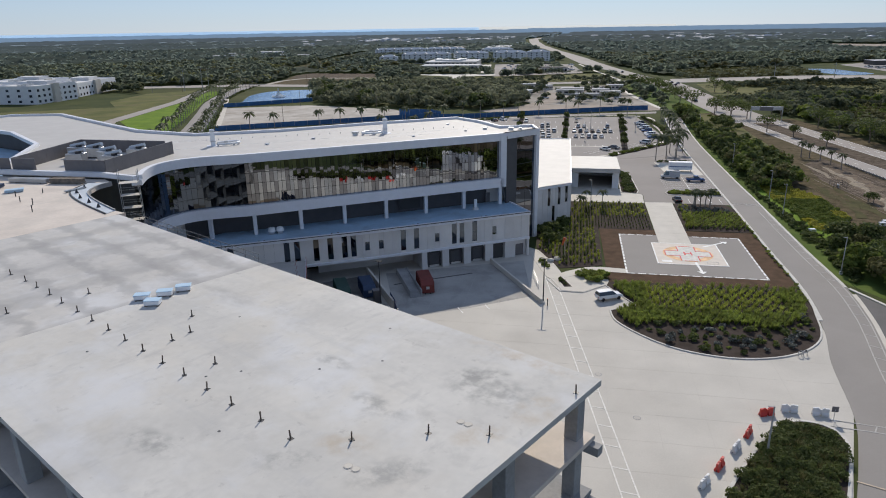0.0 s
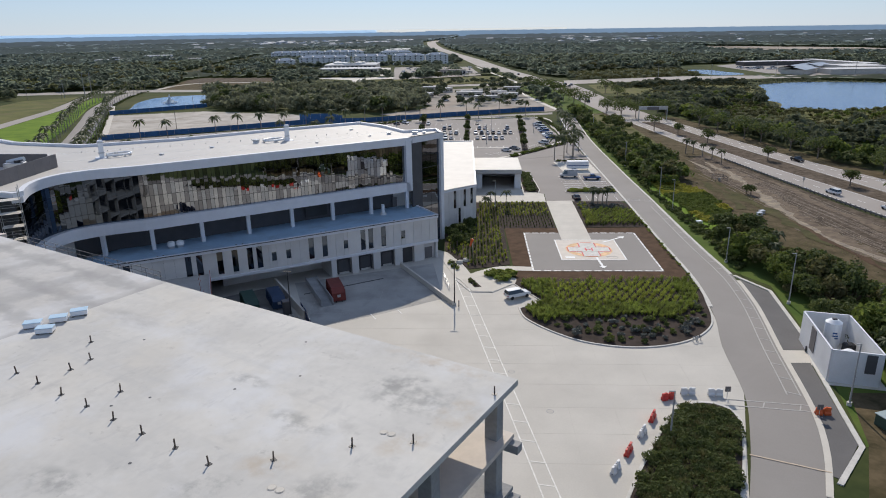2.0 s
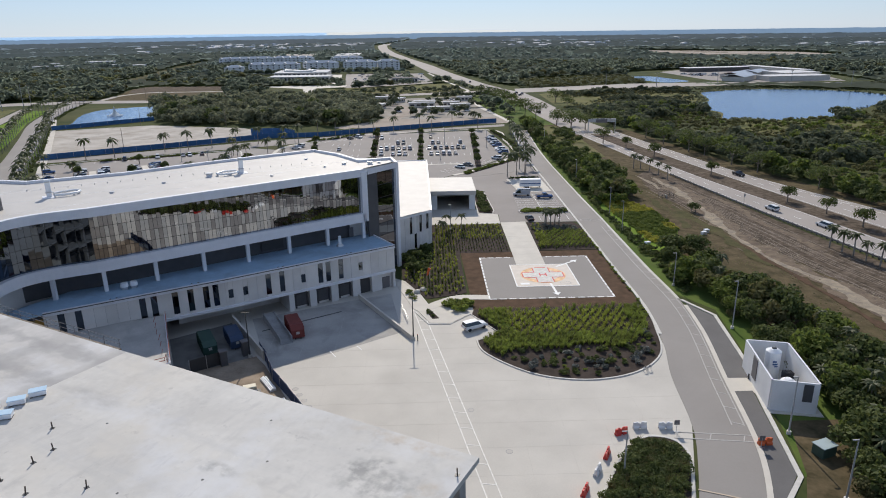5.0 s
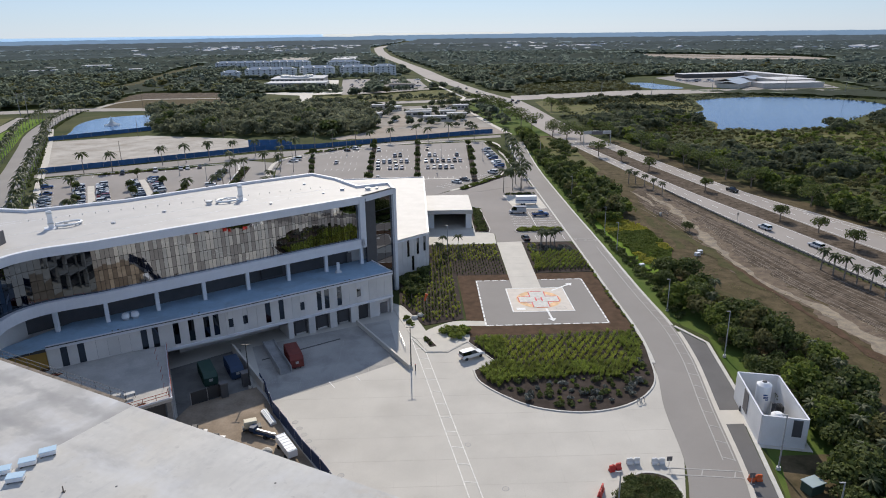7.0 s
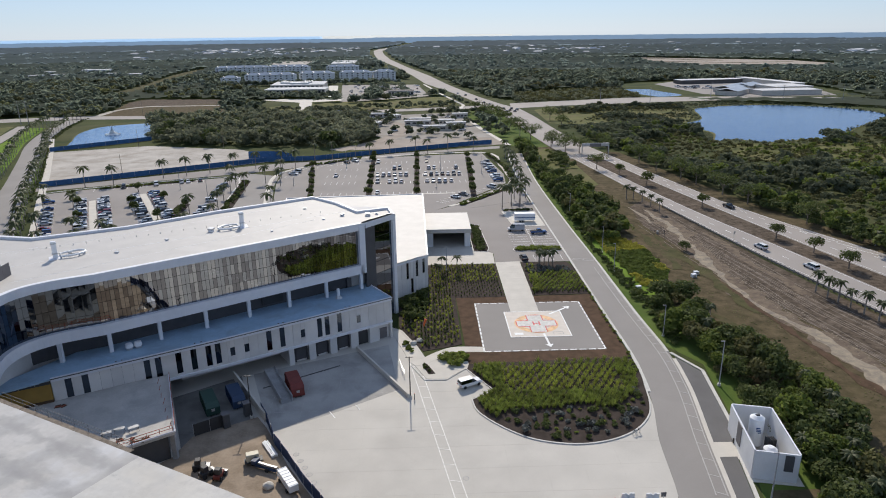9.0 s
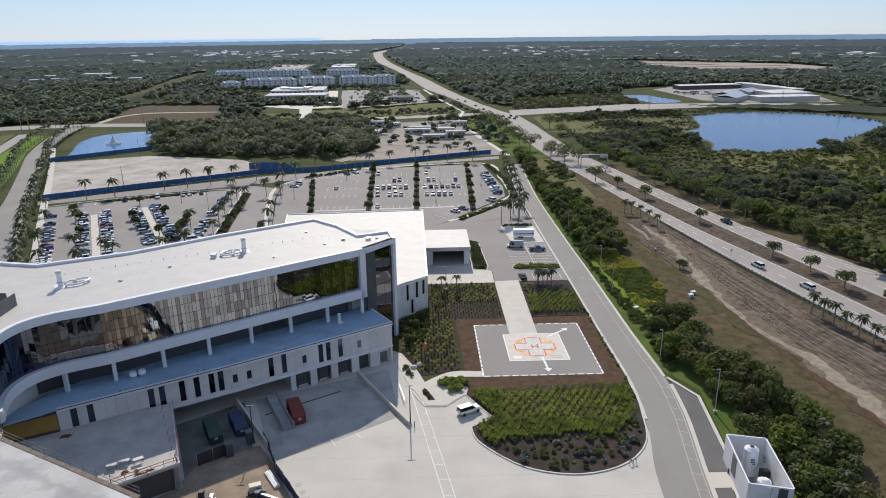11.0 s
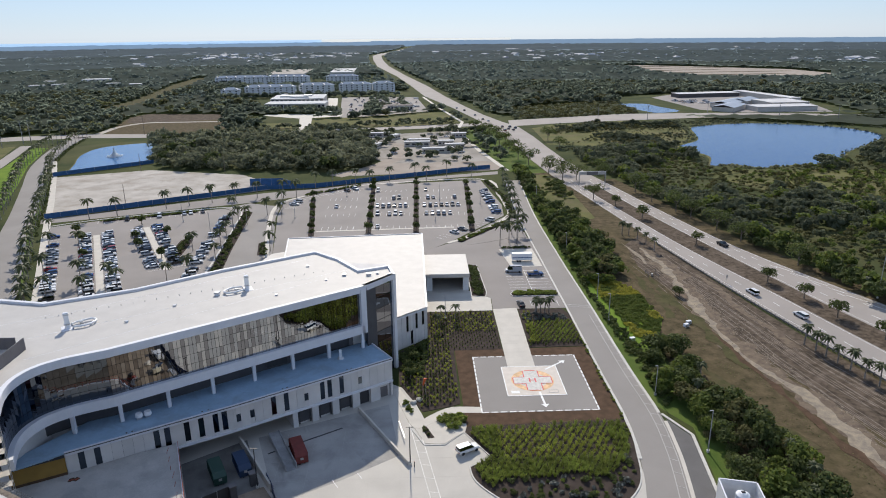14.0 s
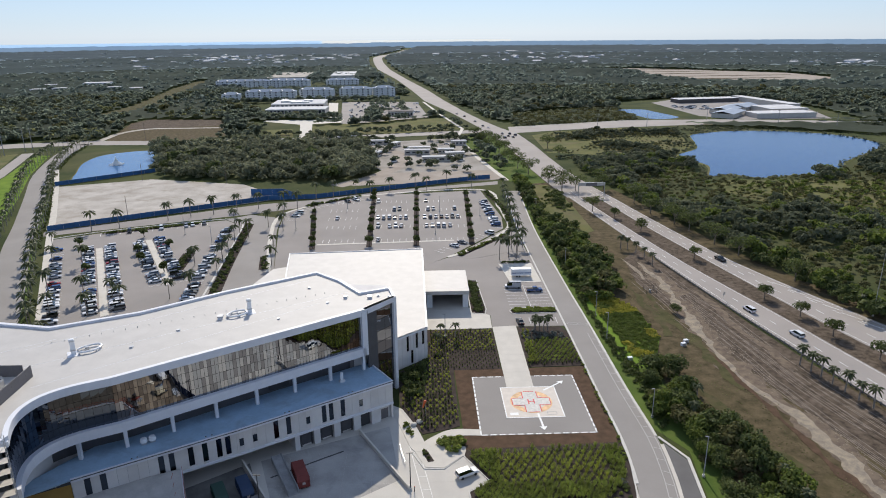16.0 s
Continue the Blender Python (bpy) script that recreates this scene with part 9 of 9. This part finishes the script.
for x, y, a, l, w, h, k, lab in ((-80, 92.5, 5, 5.5, 1.1, 0.9, "bark", "stack of dark brown timber"), (-87, 92.6, 0, 7, 1.4, 0.7, "steel", "stack of pale metal studs"), (-90, 88, 15, 3, 1.6, 0.6, "bin_blue", "blue sheeting over a stack"), (-84, 86, 40, 2.4, 1.2, 0.5, "crate_top", "pale blue board stack"), (-75, 88, 70, 3.2, 0.5, 0.35, "steel", "bundle of steel tube"), (-94, 91, 10, 2.2, 1.4, 1.1, "raw_concrete", "grey pallet of blocks")):
    t = thing("material_stack", lab + " on the deck", "building material", x, y, SZ - 0.02, a)
    n = 4
    for i in range(n):
        part("layer", boxes((-l / 2 + R.uniform(-0.1, 0.1), l / 2 + R.uniform(-0.1, 0.1), -w / 2, w / 2, 0.1 + (h - 0.1) * i / n, 0.1 + (h - 0.1) * (i + 1) / n - 0.015)), M[k], t)
    part("bearer", boxes((-l / 3, -l / 3 + 0.12, -w / 2, w / 2, 0, 0.1), (l / 3, l / 3 + 0.12, -w / 2, w / 2, 0, 0.1)), M["bark"], t)
sc = thing("scaffold_tower", "grey steel scaffold stair tower beside the glass", "scaffold", -68.4, 91.9, 0, 30)
for x in (-1.4, 1.4):
    for y in (-0.9, 0.9):
        part("standard", cyl(bmesh.new(), x, y, 0, 27, 0.05, n=6), M["steel"], sc)
for i in range(13):
    z = 2.0 * (i + 0.5)
    part("platform", boxes((-1.4, 1.4, -0.9, 0.9, z, z + 0.06)), M["walk"], sc)
    part("ledger", boxes((-1.4, 1.4, -0.92, -0.88, z + 1, z + 1.05), (-1.4, 1.4, 0.88, 0.92, z + 1, z + 1.05)), M["steel"], sc)
for x, y, a in ((-50.3, 94.6, 10), (-48.2, 94.9, 35), (-51.9, 93.5, 20)):
    t = thing("saw_horse_table", "folding work table with a pale board", "table", x, y, 5.4, a, "work tables on the terrace")
    part("board", boxes((-0.8, 0.8, -0.4, 0.4, 0.8, 0.86)), M["steel"], t)
    for sx in (-0.7, 0.7):
        part("leg", rod(rod(bmesh.new(), (sx, -0.4, 0), (sx, 0, 0.8), 0.03), (sx, 0.4, 0), (sx, 0, 0.8), 0.03), M["dark_steel"], t)

for x, y, a, l in ((-49.4, 92.3, 40, 1.3), (-46.5, 91.6, 15, 2.2), (-47.6, 92.6, 70, 0.9), (-45.4, 92.4, 30, 1.6), (-64.4, 103.0, 25, 1.3), (-63.6, 103.2, 60, 1.0)):
    t = thing("offcut_pile", "small pile of red-brown offcuts on the terrace", "debris", x, y, 5.4, a, "offcut piles on the terrace")
    for k in range(3):
        part("board", box(bmesh.new(), -l / 2 + 0.12 * k, l / 2 - 0.1 * k, -0.28 + 0.16 * k, -0.08 + 0.2 * k, 0.09 * k, 0.09 * k + 0.08), M["red_steel" if k == 1 else "mulch"], t)

# ---- far buildings ----
M["blue_roof"] = material("grey_blue_roof", (0.25, 0.30, 0.37), 1.0, spec=0.1, vary=0.1, scale=0.3, fine=2)
M["dark_roof"] = material("dark_shingle_roof", (0.10, 0.09, 0.085), 0.9, vary=0.15, scale=0.4, fine=3)
M["pale_blue_roof"] = material("pale_blue_metal_roof", (0.36, 0.42, 0.50), 0.8, vary=0.08, scale=0.1, fine=1, spec=0.2)
M["cream_wall"] = material("cream_stucco", (0.52, 0.49, 0.44), 0.8, vary=0.06, scale=0.3, fine=2)
M["far_window"] = plain("dark_window", (0.03, 0.035, 0.045), 0.2)
M["metal_roof"] = material("bright_metal_roof", (0.60, 0.60, 0.60), 0.9, spec=0.2, vary=0.1, scale=0.1, fine=1.5)


def apartment(x, y, turn, l, w, storeys, label):
    t = thing("apartment_house", label, "building", x, y, 0, turn, "apartment houses")
    h = storeys * 3.1
    part("wall", boxes((-l / 2, l / 2, -w / 2, w / 2, 0, h)), M["white_wall"], t)
    bm = bmesh.new()
    e = 0.8
    a = [bm.verts.new(p) for p in ((-l / 2 - e, -w / 2 - e, h), (l / 2 + e, -w / 2 - e, h), (l / 2 + e, w / 2 + e, h), (-l / 2 - e, w / 2 + e, h))]
    b = [bm.verts.new(p) for p in ((-l / 2 + w / 2, 0, h + 3.4), (l / 2 - w / 2, 0, h + 3.4))]
    for f in ((0, 1, 1 + 4, 4), (1, 2, 5), (2, 3, 4, 5), (3, 0, 4), (3, 2, 1, 0)):
        bm.faces.new([(a + b)[i] for i in f])
    part("roof", bm, M["blue_roof"], t, "grey-blue hipped roof")
    n = max(2, int(l / 7))
    for i in range(n):
        xx = -l / 2 + (i + 0.5) * l / n
        if i % 2 == 0:
            bm = bmesh.new()
            v = [bm.verts.new(q) for q in ((xx - 2.5, -w / 2 - 1.9, h + 0.8), (xx + 2.5, -w / 2 - 1.9, h + 0.8), (xx, -w / 2 - 1.9, h + 2.6), (xx, -w / 2 + 6, h + 2.6), (xx - 2.5, -w / 2 + 2, h + 0.8), (xx + 2.5, -w / 2 + 2, h + 0.8))]
            for f in ((0, 1, 2), (0, 2, 3, 4), (1, 5, 3, 2)):
                bm.faces.new([v[k] for k in f])
            part("gable", bm, M["white_wall"], t, "small white gable over a bay")
            part("bay", boxes((xx - 2.0, xx + 2.0, -w / 2 - 1.4, -w / 2, 0, h + 0.8)), M["white_wall"], t)
        for s in range(storeys):
            part("window", boxes((xx - 1.1, xx + 1.1, -w / 2 - (1.45 if i % 2 == 0 else 0.05), -w / 2 + 0.1, s * 3.1 + 0.9, s * 3.1 + 2.4)), M["far_window"], t)
    return t


for x, y, a, l, st in ((-264, 953, 8, 25, 3), (-210, 959, 3, 69, 4), (-150, 986, -6, 48, 4), (-95, 995, -4, 46, 4), (-55, 1006, 14, 31, 4), (-306, 1187, 8, 90, 4), (-229, 1199, -6, 70, 4), (-142, 1246, 4, 58, 3)):
    apartment(x, y, a, l, 17, st, "long cream apartment house with grey-blue roof" if l > 65 else "cream apartment house with grey-blue roof")


def flat_block(x, y, turn, l, w, h, roof, wall, label, name="warehouse", n=0):
    t = thing(name, label, "building", x, y, 0, turn)
    part("wall", boxes((-l / 2, l / 2, -w / 2, w / 2, 0, h - 0.3)), wall, t)
    part("roof", boxes((-l / 2 - 0.4, l / 2 + 0.4, -w / 2 - 0.4, w / 2 + 0.4, h - 0.3, h)), roof, t)
    for i in range(n):
        xx = -l / 2 + (i + 0.5) * l / n
        part("window", boxes((xx - l / n * 0.32, xx + l / n * 0.32, -w / 2 - 0.06, -w / 2 + 0.1, 1.0, h - 1.4)), M["far_window"], t)
    return t


flat_block(-144, 790, 0, 68, 32, 6.5, M["metal_roof"], M["cream_wall"], "wide pale medical office with flat roof", "office_building", 16)
office = flat_block(-149, 838, 3, 62, 56, 9, M["metal_roof"], M["cream_wall"], "wide pale medical office with flat roof", "office_building", 12)
for x, y, l, w in ((-14, -6, 16, 7), (10, 4, 10, 8), (2, -18, 22, 4), (-20, 14, 8, 6)):
    part("roof_plant", boxes((x - l / 2, x + l / 2, y - w / 2, y + w / 2, 9, 11)), M["steel"], office, "grey rooftop machine")
flat_block(-23.5, 760, 0, 28, 16, 5.0, M["dark_roof"], M["cream_wall"], "low cream shop with dark roof", "shop", 8)
flat_block(-272, 1450, 3, 75, 180, 8, M["sand"], M["cream_wall"], "large pale warehouse far off", "warehouse", 0)
flat_block(-164, 1480, 3, 48, 150, 8, M["metal_roof"], M["cream_wall"], "large pale warehouse far off", "warehouse", 0)


def gable_shed(x, y, turn, l, w, h, label):
    """A low shed with a shallow gabled metal roof."""
    t = thing("storage_shed", label, "building", x, y, 0, turn, "storage sheds")
    part("wall", boxes((-l / 2, l / 2, -w / 2, w / 2, 0, h)), M["cream_wall"], t)
    for e in (-1, 1):
        bm = bmesh.new()
        v = [bm.verts.new(q) for q in ((-l / 2 - 0.5, e * (w / 2 + 0.6), h), (l / 2 + 0.5, e * (w / 2 + 0.6), h), (l / 2 + 0.5, 0, h + 2.4), (-l / 2 - 0.5, 0, h + 2.4))]
        bm.faces.new(v if e < 0 else v[::-1])
        part("roof_slope", bm, M["pale_blue_roof"], t, "pale blue metal roof slope")
    return t


SHED = "storage shed with white metal roof"
# dark wall material stands for the shadow in the shed's open front
flat_block(367, 864, 8, 84, 20, 5, M["metal_roof"], M["dark_roof"], SHED + " and open dark front", "storage_shed", 0)
flat_block(426, 826, -81, 112, 14, 6, M["metal_roof"], M["cream_wall"], SHED, "storage_shed", 0)
flat_block(401, 743, 4, 44, 40, 6, M["metal_roof"], M["cream_wall"], SHED, "storage_shed", 0)
flat_block(382, 703, 4, 66, 24, 5, M["metal_roof"], M["cream_wall"], SHED, "storage_shed", 0)
for x, y, a, l, w in ((330, 712, 50, 46, 22), (348, 752, 48, 60, 22), (374, 772, 46, 40, 20)):
    gable_shed(x, y, a, l, w, 4.6, "storage shed with pale blue gabled metal roof")
for x, y, a, l in ((-38, 553, 2, 22), (-4, 503, 0, 19), (11, 473, 2, 22), (18, 506, 0, 12), (-2, 516, 0, 16), (-64, 578, 2, 18), (24, 490, 8, 14), (-22, 540, 60, 10), (30, 545, 4, 12), (-34, 497, 70, 8)):
    flat_block(x, y, a, l, 4.5, 3.6, M["metal_roof"], M["cream_wall"], "long white site office trailer", "site_office", 4)
# pale three-storey block beyond the west woods
def school_block(x, y, turn, l, w, h, bays):
    """A white block with parapet, rows of windows, a stair bay and roof plant."""
    t = thing("school_building", "white flat-roofed school block with rows of windows", "building", x, y, 0, turn, "school blocks")
    wall = part("wall", boxes((-l / 2, l / 2, -w / 2, w / 2, 0, h - 0.2)), M["white_wall"], t)
    part("roof", boxes((-l / 2 + 0.4, l / 2 - 0.4, -w / 2 + 0.4, w / 2 - 0.4, h - 0.2, h)), M["metal_roof"], t)
    bm = bmesh.new()
    for q in ((-l / 2, l / 2, -w / 2, -w / 2 + 0.35), (-l / 2, l / 2, w / 2 - 0.35, w / 2), (-l / 2, -l / 2 + 0.35, -w / 2 + 0.35, w / 2 - 0.35), (l / 2 - 0.35, l / 2, -w / 2 + 0.35, w / 2 - 0.35)):
        box(bm, *q, h - 0.2, h + 0.8)
    part("parapet", bm, M["white_wall"], t)
    part("stair_bay", boxes((-l * 0.12, l * 0.02, -w / 2 - 2.0, -w / 2 + 0.2, 0, h + 1.6)), M["cream_wall"], t, "projecting pale stair bay")
    part("penthouse", boxes((l * 0.1, l * 0.34, -w * 0.2, w * 0.25, h, h + 2.6)), M["metal_roof"], t, "roof plant room")
    for k in range(3):
        part("roof_plant", boxes((-l * 0.35 + k * l * 0.13, -l * 0.29 + k * l * 0.13, -1.5, 1.5, h, h + 1.5)), M["steel"], t)
    st = max(2, int(h / 3.8))
    for s_ in range(st):
        z = 1.1 + s_ * (h - 0.6) / st
        for i in range(bays):
            xx = -l / 2 + (i + 0.5) * l / bays
            if -l * 0.14 < xx < l * 0.04:
                continue
            part("window", boxes((xx - 1.1, xx + 1.1, -w / 2 - 0.06, -w / 2 + 0.1, z, z + 1.7)), M["far_window"], t)
        for i in range(max(2, bays // 2)):
            yy = -w / 2 + (i + 0.5) * w / max(2, bays // 2)
            for e in (-1, 1):
                part("window", boxes((e * l / 2 - 0.06, e * l / 2 + 0.06, yy - 1.1, yy + 1.1, z, z + 1.7)), M["far_window"], t)
    return t


school_block(-396, 440, 93, 44, 36, 12, 8)
school_block(-410, 502, 104, 70, 34, 10, 13)
school_block(-436, 428, 20, 46, 30, 10, 8)
school_block(-430, 470, 96, 50, 40, 13, 9)
flat_block(-578, 1240, 10, 44, 26, 10, M["metal_roof"], M["white_wall"], "white building among the woods", "house", 4)
for x, y in ((-625, 1130), (-600, 1150), (-515, 1160), (-470, 1140), (-660, 1240)):
    flat_block(x, y, 12, 20, 14, 7.5, M["metal_roof"], M["white_wall"], "white house among the woods", "house", 2)


def power_pole(x, y, h, turn):
    t = thing("power_pole", "tall grey power pole beside the road", "power pole", x, y, 0, turn, "power poles")
    part("pole", cyl(bmesh.new(), 0, 0, 0, h, 0.28, 0.16, n=8), M["raw_concrete"], t)
    part("cross_arm", boxes((-1.6, 1.6, -0.1, 0.1, h - 1.6, h - 1.35)), M["bark"], t)
    for e in (-1.4, 0, 1.4):
        part("insulator", cyl(bmesh.new(), e, 0, h - 1.35, h - 0.95, 0.09, n=6), M["steel"], t)


for x, y, h in ((167.5, 632, 14), (216, 635, 14), (295, 684, 15), (346, 638.5, 15), (384, 606, 15), (-324, 522, 19), (-319, 542, 19), (-317, 549, 18)):
    power_pole(x, y, h, 12)


def small_house(l, w, h, roof):
    t = thing("house", "small pale house among distant trees", "house", 0, 0, 0, 0, "distant houses")
    part("wall", boxes((-l / 2, l / 2, -w / 2, w / 2, 0, h)), M["white_wall"], t)
    bm = bmesh.new()
    loft(bm, [(-w / 2 - 0.6, h), (0, h + 2.6), (w / 2 + 0.6, h)], l / 2 + 0.5, l / 2 - 1.5)
    bmesh.ops.rotate(bm, verts=bm.verts[:], matrix=Matrix.Rotation(math.pi / 2, 3, "Z"))
    part("roof", bm, roof, t)
    return t


kinds = [small_house(20, 13, 8, M["metal_roof"]), small_house(26, 16, 9, M["metal_roof"]), small_house(18, 12, 9, M["blue_roof"])]
spots = []
while len(spots) < 90:
    r = math.sqrt(R.uniform(1900 ** 2, 3400 ** 2))
    a = R.uniform(-0.40, 0.45)
    x, y = r * math.sin(a), r * math.cos(a)
    if noise.noise((x * 0.0016, y * 0.0011, 9.1)) > 0.06 and not any(inside((x, y), c) for c in (OPEN + [HW_L + HW_R[::-1]])):
        spots.append((x, y))
for _ in range(80):
    spots.append((R.uniform(-800, -240), R.uniform(2300, 2950)))
for _ in range(26):
    spots.append((R.uniform(1000, 1250), R.uniform(1650, 1900)))
for _ in range(26):
    spots.append((R.uniform(380, 760), R.uniform(2250, 2500)))
plant(kinds, spots, "distant houses", 0.7, 1.1)
drop(kinds)

# clods and stones on the graded dirt
def lump(rng):
    v = np.array([(x, y, z) for z in (0, 1) for x, y in ((-1, -1), (1, -1), (1, 1), (-1, 1))], float)
    v[:, :2] *= rng.uniform(0.6, 1.1, (8, 1))
    v[4:, :2] *= 0.55
    v[:, 2] *= rng.uniform(0.4, 0.8)
    return v, np.array([(0, 1, 5, 4), (1, 2, 6, 5), (2, 3, 7, 6), (3, 0, 4, 7), (4, 5, 6, 7)])


lumps = [lump(R) for _ in range(6)]
p = fill([(80, 245), (82, 190), (86, 150), (96, 95), (116, 95), (107, 130), (98, 190), (92, 235)], 1.0, R)
p = p[np.array([noise.noise((x * 0.12, y * 0.06, 3.3)) for x, y in p]) > -0.05]
pl = places(p, R, 0.05, 0.15, 0.03)
stuff("clods", lumps, pl, M["dirt"], "clods of brown earth on the graded strip", "earth")
p = fill([(82, 235), (83, 190), (86, 150), (91, 108), (95, 108), (91, 150), (90, 190), (88, 235)], 1.1, R)
stuff("stones", lumps, places(p, R, 0.05, 0.2, 0.05), M["gravel"], "pale stones on the gravel streak", "stones")
p = fill([(64, 240), (76, 240), (80, 190), (86, 140), (94, 84), (74, 84), (70, 140), (70, 180), (66, 215)], 0.85, R)
patch = np.array([noise.noise((x * 0.2, y * 0.09, 8.3)) + 0.5 * noise.noise((x * 0.7, y * 0.5, 2.1)) for x, y in p])
stuff("weeds", lumps, places(p[patch > 0.12], R, 0.06, 0.2, 0.02), M["leaf_olive"], "low olive weeds on the dry strip", "weeds")
stuff("clods", lumps, places(p[patch < -0.2], R, 0.04, 0.11, 0.02), M["dirt"], "small clods of earth on the dry strip", "earth")
